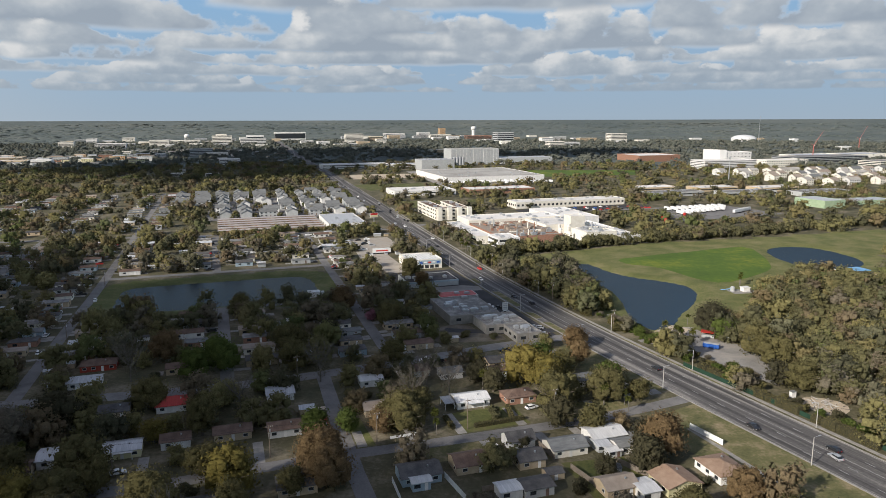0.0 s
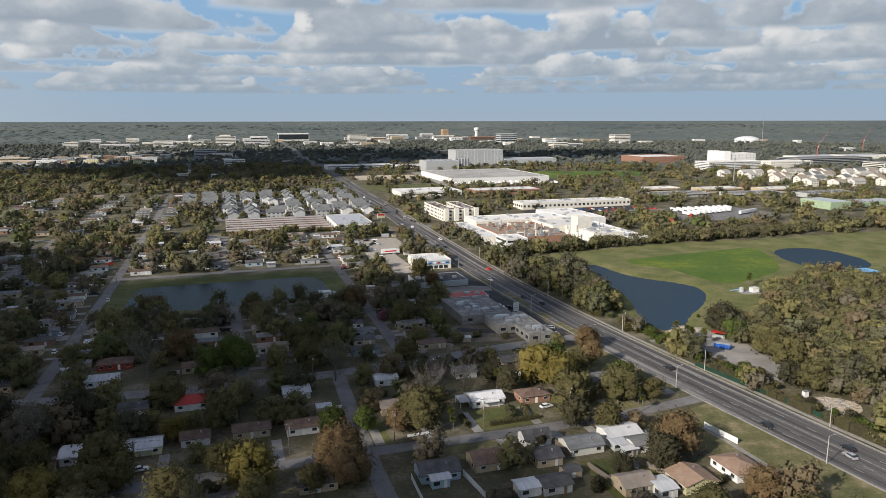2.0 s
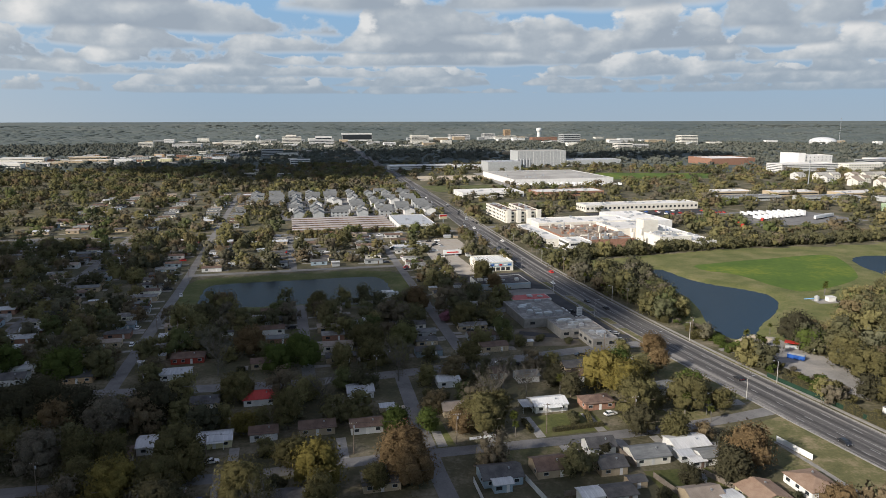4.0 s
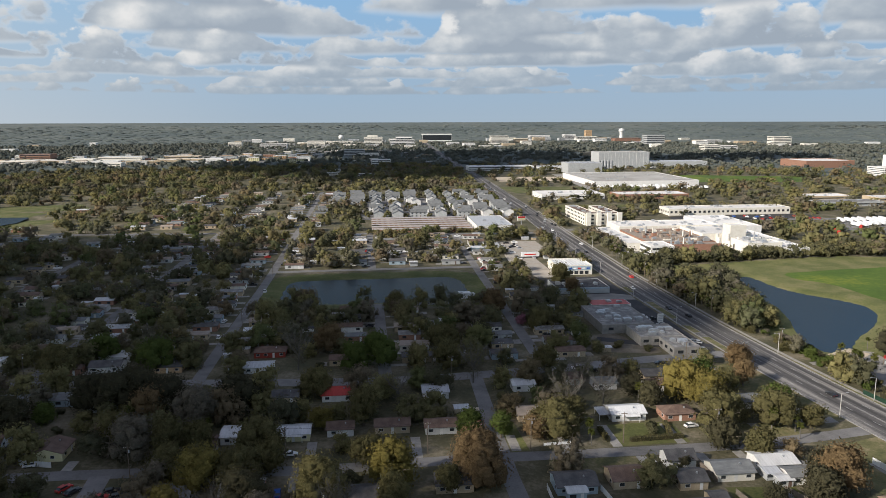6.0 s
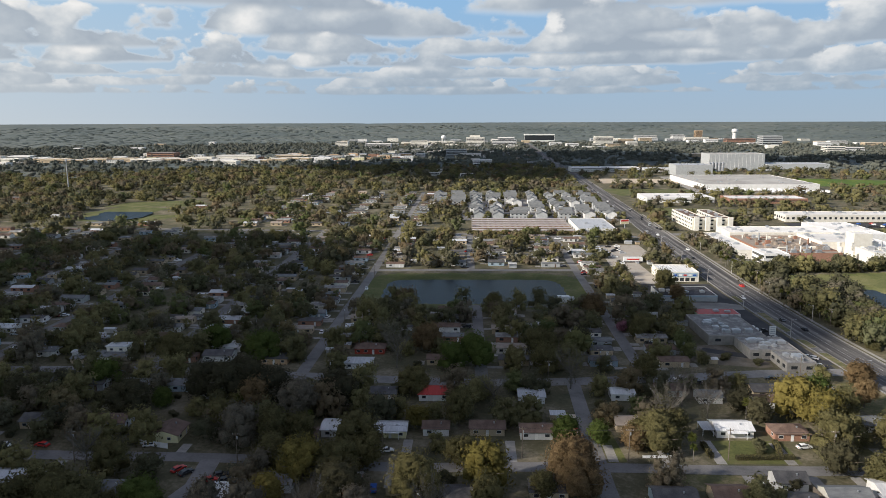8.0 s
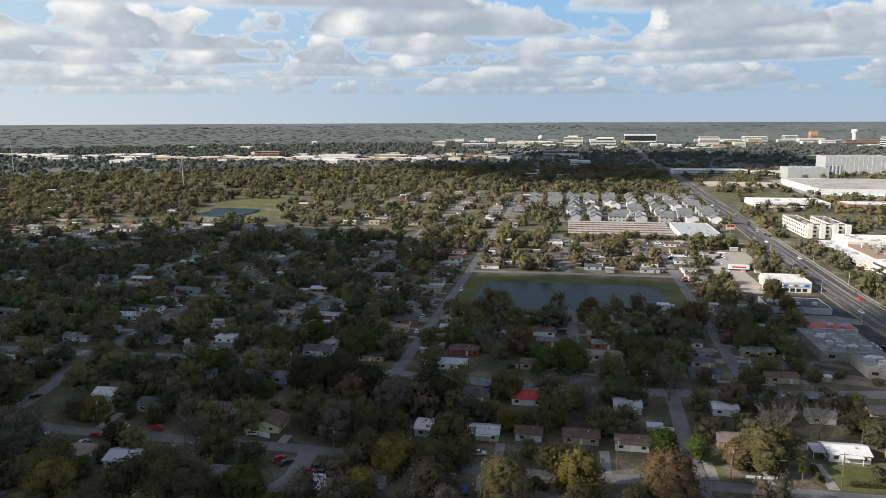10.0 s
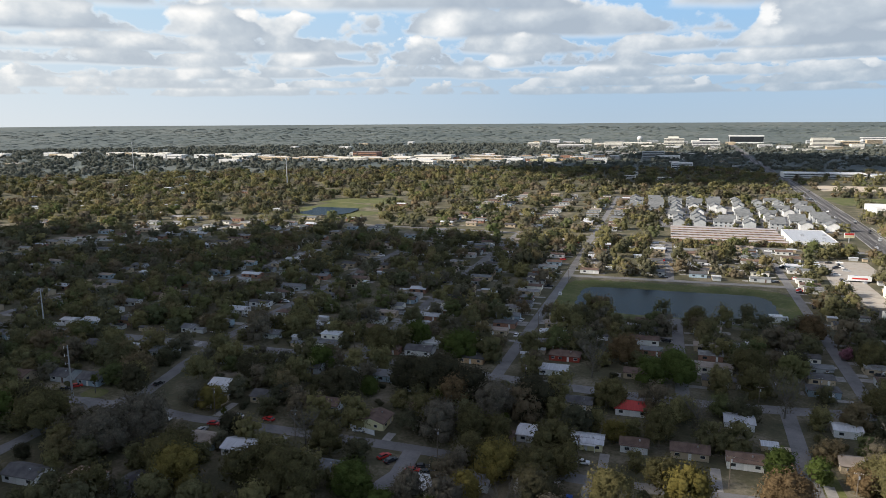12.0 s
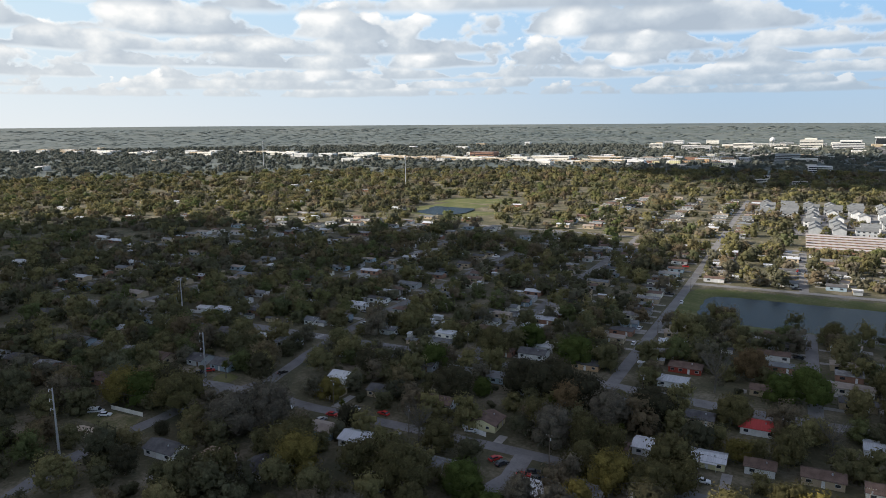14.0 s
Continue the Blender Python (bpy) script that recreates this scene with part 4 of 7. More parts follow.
# ---------------------------------------------------------------- houses
def slab(g, a, b, c, d, thick):
    """A sloping slab from its four upper corners."""
    lo = [(p[0], p[1], p[2] - thick) for p in (a, b, c, d)]
    g.poly((a, b, c, d)).poly(lo[::-1])
    hi = (a, b, c, d)
    for i in range(4):
        j = (i + 1) % 4
        g.poly((hi[i], lo[i], lo[j], hi[j]))


SHARED = {}


def shared_box(key, name, material, *dims):
    if key not in SHARED:
        SHARED[key] = Geo().box(*dims, bottom=True).mesh(name, material)
    return SHARED[key]


def window(parent, x, y, z, side, w=1.3, h=1.0, frame_mat="trim", rich=True):
    """A window proud of a wall. side: degrees by which its outer face turns from -y."""
    m = pose(x, y, z, 0, 0, side)
    if rich:
        fr = part("window", shared_box(("wf", w, h, frame_mat), "window", frame_mat, -w / 2, w / 2, -0.06, 0.02, -h / 2, h / 2), None, parent, "", m)
        part("pane", shared_box(("wp", w, h), "pane", "window_glass", -w / 2 + 0.08, w / 2 - 0.08, -0.075, -0.02, -h / 2 + 0.08, h / 2 - 0.08), None, fr)
    else:
        part("window", shared_box(("ws", w, h), "window", "window_glass", -w / 2, w / 2, -0.06, 0.02, -h / 2, h / 2), None, parent, "", m)


COLOUR = {"white_wall": "white", "cream_wall": "cream", "tan_wall": "tan", "yellow_wall": "pale yellow", "orange_wall": "orange", "blue_wall": "pale blue",
          "red_wall": "dark red", "green_wall": "green", "brick_wall": "brown brick", "grey_wall": "grey", "roof_grey": "grey shingle", "roof_dark": "dark shingle",
          "roof_brown": "brown shingle", "roof_tan": "tan shingle", "roof_rust": "rust-brown shingle", "roof_red": "red metal", "roof_white": "white metal",
          "roof_metal": "silvery metal", "roof_membrane": "pale membrane", "roof_patchy": "patched grey", "roof_black": "dark patched"}


def house(u, v, w, d, wall="white_wall", roof="roof_grey", h=2.6, rise=1.3, ridge="u", hip=False, rich=2, turn=0.0, porch=0.0, carport=0, rim=0.45, name="house",
          storeys=1, group="houses of the neighbourhood", open_front=0.0):
    e = thing(name, at(u, v, 0, turn), "low %s %s with a %s %s roof" % (COLOUR[wall], name.replace("_", " "), COLOUR[roof], "flat" if rise == 0 else ("hipped" if hip else "gable")),
              "house" if name == "house" else name.replace("_", " "), group)
    if rich > 1:
        w, d = w * 0.92, d * 0.92
    if ridge == "v":
        keep_box(u - d / 2, u + d / 2, v - w / 2 - open_front, v + w / 2, 0.5)
    else:
        keep_box(u - w / 2, u + w / 2, v - d / 2 - open_front, v + d / 2, 0.5)
    q = pose(0, 0, 0, 0, 0, 90) if ridge == "v" else None
    X, Y, H = w / 2, d / 2, h * storeys
    g = Geo().box(-X, X, -Y, Y, -0.3, H)
    if rise and not hip:
        for s in (-1, 1):
            g.poly([(s * X, -s * Y, H), (s * X, s * Y, H), (s * X, 0, H + rise)])
    body = part("wall", g, wall, e, "", q)
    r = Geo()
    ox, oy = X + rim, Y + rim
    if rise == 0:
        r.box(-ox, ox, -oy, oy, H, H + 0.22, bottom=True)
        if rich > 1:
            r.box(-X * 0.4, -X * 0.4 + 0.9, -0.5, 0.4, H + 0.22, H + 0.8)
    else:
        k = rise / Y
        ze, zr = H - k * rim + 0.12, H + rise + 0.12
        if hip:
            a = max(X - Y, 0.3)
            for s in (-1, 1):
                slab(r, (-s * ox, -s * oy, ze), (s * ox, -s * oy, ze), (s * a, 0, zr), (-s * a, 0, zr), 0.12)
                r.poly([(s * ox, -s * oy, ze), (s * ox, s * oy, ze), (s * a, 0, zr)])
        else:
            for s in (-1, 1):
                slab(r, (-s * ox, -s * oy, ze), (s * ox, -s * oy, ze), (s * ox, 0, zr), (-s * ox, 0, zr), 0.14)
    roof_ob = part("roof", r, roof, e, "", q)
    if rich > 1 and rise:
        part("roof_vent", shared_box("vent", "roof_vent", "steel", -0.2, 0.2, -0.2, 0.2, -0.4, 0.45), None, roof_ob, "", pose(X * 0.4, -Y * 0.35, H + rise * 0.65 + 0.1))
    # the wall's faces: south and north carry most windows
    fr = "trim" if wall != "white_wall" else "grey_wall"
    for st in range(storeys):
        zc = h * st + 1.45
        n = max(2, int(w / (3.2 if rich > 1 else 4.2)))
        for side, yy in ((0, -Y), (180, Y)):
            if side == 180 and rich < 2:
                continue
            for i in range(n):
                if side == 0 and i == n // 2 and st == 0:
                    part("door", shared_box(("door", wall), "door", "trim" if rich > 1 else "roof_brown", -0.45, 0.45, -0.07, 0.03, -1.05, 1.05), None, body, "",
                         pose(-X + w * (i + 0.5) / n, yy, 1.05))
                    continue
                window(body, -X + w * (i + 0.5) / n, yy, zc, side, 1.5 if rich > 1 else 1.7, 1.05, fr, rich > 1)
        for side, xx in ((90, X), (-90, -X)):
            if d > 5 and rich > 0:
                window(body, xx, -Y * 0.4, zc, side, 1.2, 1.0, fr, rich > 1)
    if porch:
        p = Geo()
        slab(p, (-X * 0.5, -Y - porch, 2.25), (X * 0.6, -Y - porch, 2.25), (X * 0.6, -Y - 0.03, 2.5), (-X * 0.5, -Y - 0.03, 2.5), 0.1)
        part("porch_roof", p, "roof_white", e, "", q)
        for x in (-X * 0.45, X * 0.55):
            part("porch_post", shared_box("post", "porch_post", "white_paint", -0.07, 0.07, -0.07, 0.07, -0.2, 2.2), None, e, "", (q or Matrix()) @ pose(x, -Y - porch + 0.1, 0))
    if carport:
        s = 1 if carport > 0 else -1
        p = Geo()
        x0, x1 = sorted((s * (X + 0.5), s * (X + 4.2)))
        slab(p, (x0, -Y * 0.8, 2.35), (x1, -Y * 0.8, 2.35), (x1, Y * 0.8, 2.55), (x0, Y * 0.8, 2.55), 0.12)
        part("carport_roof", p, "roof_metal", e, "flat metal carport roof", q)
        for x in (x0 + 0.2, x1 - 0.2):
            for y in (-Y * 0.7, Y * 0.7):
                part("carport_post", shared_box("cpost", "carport_post", "white_paint", -0.06, 0.06, -0.06, 0.06, -0.2, 2.35), None, e, "", (q or Matrix()) @ pose(x, y, 0))
    return e


def shed(u, v, w, d, wall="white_wall", roof="roof_grey", h=1.9, ridge="u"):
    e = thing("shed", at(u, v), "small %s garden shed" % COLOUR[wall], "shed", "garden sheds")
    q = pose(0, 0, 0, 0, 0, 90) if ridge == "v" else None
    X, Y = w / 2, d / 2
    g = Geo().box(-X, X, -Y, Y, -0.2, h)
    for s in (-1, 1):
        g.poly([(s * X, -s * Y, h), (s * X, s * Y, h), (s * X, 0, h + 0.6)])
    part("wall", g, wall, e, "", q)
    r = Geo()
    for s in (-1, 1):
        slab(r, (-s * (X + 0.2), -s * (Y + 0.2), h), (s * (X + 0.2), -s * (Y + 0.2), h), (s * (X + 0.2), 0, h + 0.72), (-s * (X + 0.2), 0, h + 0.72), 0.08)
    part("roof", r, roof, e, "", q)
    part("door", Geo().box(-0.5, 0.5, -Y - 0.05, -Y + 0.05, 0, 1.7, bottom=True), "trim", e, "", q)
    keep_box(u - X, u + X, v - Y, v + Y, 0.3)


def fence(u0, v0, u1, v1, h=1.8, material="fence_wood", label="weathered board fence", every=2.4, z=0.0):
    (x0, y0), (x1, y1) = W(u0, v0), W(u1, v1)
    L = math.hypot(x1 - x0, y1 - y0)
    e = thing("fence", pose(x0, y0, z, 0, 0, math.degrees(math.atan2(y1 - y0, x1 - x0))), label + " on the ground", "fence")
    n = max(1, round(L / every))
    s = L / n
    for i in range(n + 1):
        part("post", shared_box(("fp", h, material), "post", material, -0.06, 0.06, -0.06, 0.06, -0.3, h + 0.08), None, e, "", pose(i * s, 0, 0))
        if i < n:
            part("panel", shared_box(("fb", h, material, round(s, 2)), "panel", material, 0.06, s - 0.06, -0.02, 0.02, 0.05, h), None, e, "", pose(i * s, 0, 0))
    return e


# ---------------------------------------------------------------- vehicles
def car_template(paint, colour, kind="car", fine=True):
    e = thing(kind, pose(0, 0, 0), "%s %s standing on the asphalt" % (colour, kind.replace("_", " ")), kind.replace("_", " "), "vehicles")
    L, Wd = (4.6, 1.8) if kind == "car" else (5.5, 1.95)
    prof = [(-L / 2, 0.35), (-L / 2, 0.75), (-L / 2 + 0.25, 0.92), (L / 2 - 1.3, 0.95), (L / 2 - 0.15, 0.78), (L / 2, 0.6), (L / 2, 0.35)]
    if kind == "van":
        prof = [(-L / 2, 0.4), (-L / 2, 1.0), (L / 2 - 1.0, 1.05), (L / 2, 0.85), (L / 2, 0.4)]

    def loft(p, w0, w1):
        g = Geo()
        n = len(p)
        zmax = max(z for _, z in p)
        for s in (-1, 1):
            g.poly([(x, s * (w0 + (w1 - w0) * (z / zmax)), z) for x, z in (p if s < 0 else p[::-1])])
        for i in range(n):
            (xa, za), (xb, zb) = p[i], p[(i + 1) % n]
            wa, wb = w0 + (w1 - w0) * za / zmax, w0 + (w1 - w0) * zb / zmax
            g.poly([(xa, wa, za), (xb, wb, zb), (xb, -wb, zb), (xa, -wa, za)])
        return g

    if fine is None:
        prof = [(x, 0.02 if z < 0.5 else z) for x, z in prof]
    part("body", loft(prof, Wd / 2, Wd / 2 - 0.04), paint, e)
    if kind == "car":
        cab = [(-L / 2 + 0.35, 0.93), (-L / 2 + 0.95, 1.38), (0.35, 1.42), (L / 2 - 1.35, 0.95)]
        roof = [(-L / 2 + 0.9, 1.36), (-L / 2 + 1.0, 1.44), (0.3, 1.47), (0.42, 1.38)]
    elif kind == "van":
        cab = [(-L / 2 + 0.05, 1.0), (-L / 2 + 0.15, 1.8), (L / 2 - 1.7, 1.8), (L / 2 - 0.95, 1.05)]
        roof = [(-L / 2 + 0.03, 1.3), (-L / 2 + 0.1, 2.0), (L / 2 - 1.8, 2.0), (L / 2 - 1.7, 1.3)]
    else:
        cab = [(-0.55, 0.93), (-0.4, 1.65), (0.75, 1.65), (1.45, 0.95)]
        roof = [(-0.45, 1.63), (-0.4, 1.75), (0.7, 1.75), (0.8, 1.63)]
    part("cabin_glass", loft(cab, Wd / 2 - 0.06, Wd / 2 - 0.2), "window_glass", e, "dark glass")
    part("roof", loft(roof, Wd / 2 - 0.12, Wd / 2 - 0.2 if kind != "van" else Wd / 2 - 0.05), paint, e)
    wheel = Geo().tube((0, -0.11, 0), (0, 0.11, 0), 0.33, 0.33, 10)
    hub = Geo().tube((0, -0.13, 0), (0, 0.13, 0), 0.19, 0.19, 8)
    wm, hm = wheel.mesh("wheel", "rubber"), hub.mesh("rim", "steel")
    for sx in (-L / 2 + 0.85, L / 2 - 0.9) if fine is not None else ():
        for sy in (-Wd / 2 + 0.06, Wd / 2 - 0.06):
            w = part("wheel", wm, None, e, "", pose(sx, sy, 0.33))
            if fine:
                part("rim", hm, None, w)
    for sy in (-0.6, 0.6) if fine else ():
        part("headlight", shared_box("hl", "headlight", "white_paint", -0.04, 0.04, -0.17, 0.17, -0.07, 0.07), None, e, "", pose(L / 2 - 0.02, sy, 0.62))
        part("tail_light", shared_box("tl", "tail_light", "red_paint", -0.04, 0.04, -0.14, 0.14, -0.08, 0.08), None, e, "", pose(-L / 2 + 0.02, sy, 0.74))
    return e


CARS = {}


def car(u, v, turn, colour="white", kind="car", z=0.05):
    fine = None if v > 400 else v < 280
    key = (colour, kind, fine)
    m = at(u, v, z, turn)
    if key not in CARS:
        CARS[key] = car_template({"white": "white_paint", "black": "black_paint", "silver": "silver_paint", "red": "red_paint", "blue": "blue_paint"}[colour], colour, kind, fine)
        CARS[key].matrix_basis = m
        return CARS[key]
    return copy_thing(CARS[key], m)


# ---------------------------------------------------------------- street furniture
def lamp_template():
    e = thing("street_lamp", pose(0, 0, 0), "tall pale concrete street lamp with a short arm", "street lamp", "highway lamps")
    part("pole", Geo().tube((0, 0, -0.3), (0, 0, 8.6), 0.15, 0.09, 8), "pole_concrete", e)
    part("arm", Geo().tube((0, 0, 8.5), (1.9, 0, 8.8), 0.05, 0.04, 6), "steel", e)
    part("lamp_head", Geo().box(1.6, 2.4, -0.16, 0.16, 8.74, 8.88, bottom=True), "steel", e)
    return e


LAMP = None


def lamp(u, v, turn):
    global LAMP
    if LAMP is None:
        LAMP = lamp_template()
        LAMP.matrix_basis = at(u, v, 0, turn)
        return LAMP
    return copy_thing(LAMP, at(u, v, 0, turn))


POLE = None


def utility_pole(u, v, turn=0.0):
    global POLE
    m = at(u, v, 0, turn)
    if POLE is None:
        POLE = thing("utility_pole", m, "dark wooden utility pole with a cross-arm", "utility pole", "utility poles")
        part("pole", Geo().tube((0, 0, -0.3), (0, 0, 10.2), 0.16, 0.1, 7), "pole_wood", POLE)
        part("cross_arm", Geo().box(-1.1, 1.1, -0.06, 0.06, 9.5, 9.64, bottom=True), "pole_wood", POLE)
        part("transformer", Geo().tube((0.3, 0, 8.1), (0.3, 0, 8.9), 0.2, 0.2, 8), "steel", POLE)
        for x in (-1.0, -0.5, 0.5, 1.0):
            part("insulator", shared_box("ins", "insulator", "trim", -0.04, 0.04, -0.04, 0.04, 9.64, 9.85), None, POLE, "", pose(x, 0, 0))
        return POLE
    return copy_thing(POLE, m)


def wire(a, b, sag, r=0.025):
    g = Geo()
    a, b = Vector(a), Vector(b)
    n = 10
    side = (b - a).cross(Vector((0, 0, 1))).normalized()
    for i in range(n + 1):
        p = a.lerp(b, i / n) - Vector((0, 0, sag * (1 - (2 * i / n - 1) ** 2)))
        for w in (0, 2.1, 4.2):
            g.v.append(tuple(p + side * (r * math.cos(w)) + Vector((0, 0, r * math.sin(w)))))
    for i in range(n):
        for k in range(3):
            j = (k + 1) % 3
            g.f.append((3 * i + k, 3 * i + j, 3 * i + 3 + j, 3 * i + 3 + k))
            g.mi.append(0)
    tagged(new("power_line", g.mesh("power_line", "rubber")), "thin sagging power line", "cable", "power lines")


def pylon(u, v, h):
    e = thing("power_pylon", at(u, v), "tall slim grey steel power pole", "pylon", "power pylons")
    part("pole", Geo().tube((0, 0, -0.3), (0, 0, h), 0.42, 0.2, 10), "steel", e)
    for i in range(3):
        part("arm", Geo().tube((0, 0, h - 1 - 3.2 * i), (-1.9, 0, h - 0.6 - 3.2 * i), 0.08, 0.05, 6), "steel", e)
        part("insulator", Geo().tube((-1.9, 0, h - 1.6 - 3.2 * i), (-1.9, 0, h - 0.6 - 3.2 * i), 0.07, 0.07, 6), "trim", e)
    return e


# ---------------------------------------------------------------- larger buildings
def block(name, u0, u1, v0, v1, h, wall, roof="roof_membrane", storeys=0, label="", category="building", parapet=0.5, bays=0, strips=False, units=0, z0=0.0, sides="swe",
          win_h=1.3, turn=0.0, clear=True):
    """A flat-roofed building: walls, roof behind a parapet, rows of windows and rooftop machines."""
    X, Y = (u1 - u0) / 2, (v1 - v0) / 2
    cu, cv = (u0 + u1) / 2, (v0 + v1) / 2
    e = thing(name, at(cu, cv, z0, turn), label or "flat-roofed %s building in the town" % COLOUR[wall], category)
    if clear:
        keep_box(u0, u1, v0, v1, 1.0)
    body = part("wall", Geo().box(-X, X, -Y, Y, -0.3, h), wall, e)
    r = Geo().box(-X + 0.3, X - 0.3, -Y + 0.3, Y - 0.3, h - 0.1, h + 0.02)
    part("roof", r, roof, e)
    if parapet:
        p = Geo()
        for b in ((-X, X, -Y, -Y + 0.3), (-X, X, Y - 0.3, Y), (-X, -X + 0.3, -Y + 0.3, Y - 0.3), (X - 0.3, X, -Y + 0.3, Y - 0.3)):
            p.box(b[0], b[1], b[2], b[3], h + 0.003, h + parapet)
        part("parapet", p, wall, e)
    if storeys:
        fh = h / storeys
        for st in range(storeys):
            zc = fh * (st + 0.55)
            for side in sides:
                L = X if side in "sn" else Y
                y = Y if side in "sn" else X
                ang = {"s": 0, "n": 180, "e": 90, "w": -90}[side]
                if strips:
                    part("window", Geo().box(-L + 1, L - 1, -0.08, 0.05, -win_h / 2, win_h / 2, bottom=True), "window_glass", body, "",
                         pose(0, 0, 0, 0, 0, ang) @ pose(0, -y, zc))
                else:
                    n = bays or max(2, int(2 * L / 4.5))
                    n = max(2, int(n * L / max(X, Y)))
                    ww = round(min(2.4, 2 * L / n * 0.55), 1)
                    for i in range(n):
                        part("window", shared_box(("bw", ww, win_h), "window", "window_glass", -ww / 2, ww / 2, -0.08, 0.05, -win_h / 2, win_h / 2), None, body, "",
                             pose(0, 0, 0, 0, 0, ang) @ pose(-L + 2 * L * (i + 0.5) / n, -y, zc))
    rr = random.Random(int(cu * 7 + cv))
    for i in range(units):
        w, d2, k = rr.uniform(0.9, 2.0), rr.uniform(0.7, 1.5), rr.uniform(0.8, 1.5)
        x, y = rr.uniform(-X + 3, X - 3), rr.uniform(-Y + 3, Y - 3)
        part("roof_unit", Geo().box(x - w, x + w, y - d2, y + d2, h, h + k).box(x - w * 0.6, x + w * 0.6, y - d2 * 0.6, y + d2 * 0.6, h + k, h + k + 0.25),
             "steel", e, "grey air-handling unit")
    return e


def tank(u, v, r, h, material="steel", label="round pale storage silo"):
    e = thing("silo", at(u, v), label, "silo", "silos")
    part("body", Geo().lathe([(r, -0.3), (r, h), (r * 0.3, h + r * 0.35), (0.3, h + r * 0.4)], 16).mesh("body", material, smooth=False), None, e)
    for z in (h * 0.33, h * 0.66, h):
        part("band", Geo().lathe([(r + 0.06, z - 0.15), (r + 0.06, z + 0.15)], 16), "trim", e)
    return e


def trailer(u, v, turn, z=0.06):
    key = "trailer"
    m = at(u, v, z, turn)
    if key in CARS:
        return copy_thing(CARS[key], m)
    e = CARS[key] = thing("lorry_trailer", m, "white box lorry trailer parked on a yard", "trailer", "lorry trailers")
    part("box_body", Geo().box(-6.5, 6.5, -1.25, 1.25, 1.1, 3.9, bottom=True), "white_paint", e)
    part("chassis", Geo().box(-6.2, 6.2, -0.5, 0.5, 0.85, 1.1, bottom=True), "black_paint", e)
    wm = Geo().tube((0, -0.15, 0), (0, 0.15, 0), 0.5, 0.5, 10).mesh("wheel", "rubber")
    for x in (-5.2, -4.0, 4.6):
        for y in (-1.0, 1.0):
            part("wheel", wm, None, e, "", pose(x, y, 0.5))
    return e


FAR_WALLS, FAR_ROOFS = {}, {}


def far_house(u, v, w, d, wall, roof, h=2.7, rise=1.1, ridge="u"):
    """A house in the distance, gathered with its like: walls with window openings filled dark, and an overhanging gable roof."""
    if ridge == "v":
        w, d = d, w
    keep_box(u - w / 2, u + w / 2, v - d / 2, v + d / 2, 0.5)
    m = at(u, v)
    X, Y = w / 2, d / 2
    g = Geo().box(-X, X, -Y, Y, -0.3, h)
    for s in (-1, 1):
        g.poly([(s * X, -s * Y, h), (s * X, s * Y, h), (s * X, 0, h + rise)])
    n = max(2, int(w / 4))
    o = Geo()
    for st in range(max(1, int(h / 2.6)) if w > 7 else 0):
        for i in range(n):
            x = -X + w * (i + 0.5) / n
            o.box(x - 0.8, x + 0.8, -Y - 0.06, -Y + 0.05, 0.9 + 2.8 * st, 2.0 + 2.8 * st, bottom=True)
        o.box(-X - 0.06, -X + 0.05, -1.2, 1.2, 0.9 + 2.8 * st, 2.0 + 2.8 * st, bottom=True)
    r = Geo()
    k = rise / Y * 0.35
    for s in (-1, 1):
        slab(r, (-s * (X + 0.35), -s * (Y + 0.35), h - k + 0.12), (s * (X + 0.35), -s * (Y + 0.35), h - k + 0.12), (s * (X + 0.35), 0, h + rise + 0.12), (-s * (X + 0.35), 0, h + rise + 0.12), 0.14)
    for store, key, part_geo in ((FAR_WALLS, wall, g), (FAR_WALLS, "window_glass", o), (FAR_ROOFS, roof, r)):
        t = store.setdefault(key, Geo())
        k0 = len(t.v)
        t.v += [tuple(m @ Vector(p)) for p in part_geo.v]
        t.f += [tuple(i + k0 for i in f) for f in part_geo.f]
        t.mi += part_geo.mi


def finish_far_houses():
    e = thing("distant_houses", pose(0, 0, 0), "many small houses with pale walls among trees", "houses", "", "stuff")
    for key, g in FAR_WALLS.items():
        tagged(part("walls" if key != "window_glass" else "windows", g, key, e), "", "", "", "stuff")
    for key, g in FAR_ROOFS.items():
        tagged(part("roofs", g, key, e), "", "", "", "stuff")

# ---------------------------------------------------------------- the near houses
# open banks and yards where neither houses nor trees stand
keep_box(-66, 60, 373, 459)
keep_box(-3, 3, 340, 373)
keep_box(-205, -180, 200, 222)
keep_box(58, 71, 196, 212)
POLYS.append([(99, 308), (114, 318), (124, 292), (132, 268), (131, 240), (116, 226), (104, 262)])
POLYS.append(MEADOW)
POLYS.append([(244, 446), (236, 424), (262, 418), (284, 440), (292, 470)])
POLYS.append([W(-425, 735), W(-440, 800), W(-345, 872), W(-335, 790), W(-330, 720), W(-352, 675), W(-385, 672)])
POLYS.append([(80, 318), (92, 306), (118, 322), (150, 362), (160, 395), (150, 420), (112, 445), (104, 482), (86, 478), (88, 420), (92, 370)])
house(77.5, 216, 12.5, 8.5, "white_wall", "roof_white", rise=1.2, porch=1.6, carport=-1, open_front=7)
house(94.5, 214, 11.5, 8, "brick_wall", "roof_brown", rise=1.3, hip=True, open_front=7)
house(81, 182.5, 9, 7, "white_wall", "roof_dark", h=2.7, rise=1.8, rich=2, open_front=7)
house(79, 171, 8.5, 8, "tan_wall", "roof_dark", rise=1.5, open_front=7)
house(62, 174, 10, 9, "tan_wall", "roof_brown", rise=1.7, open_front=7)
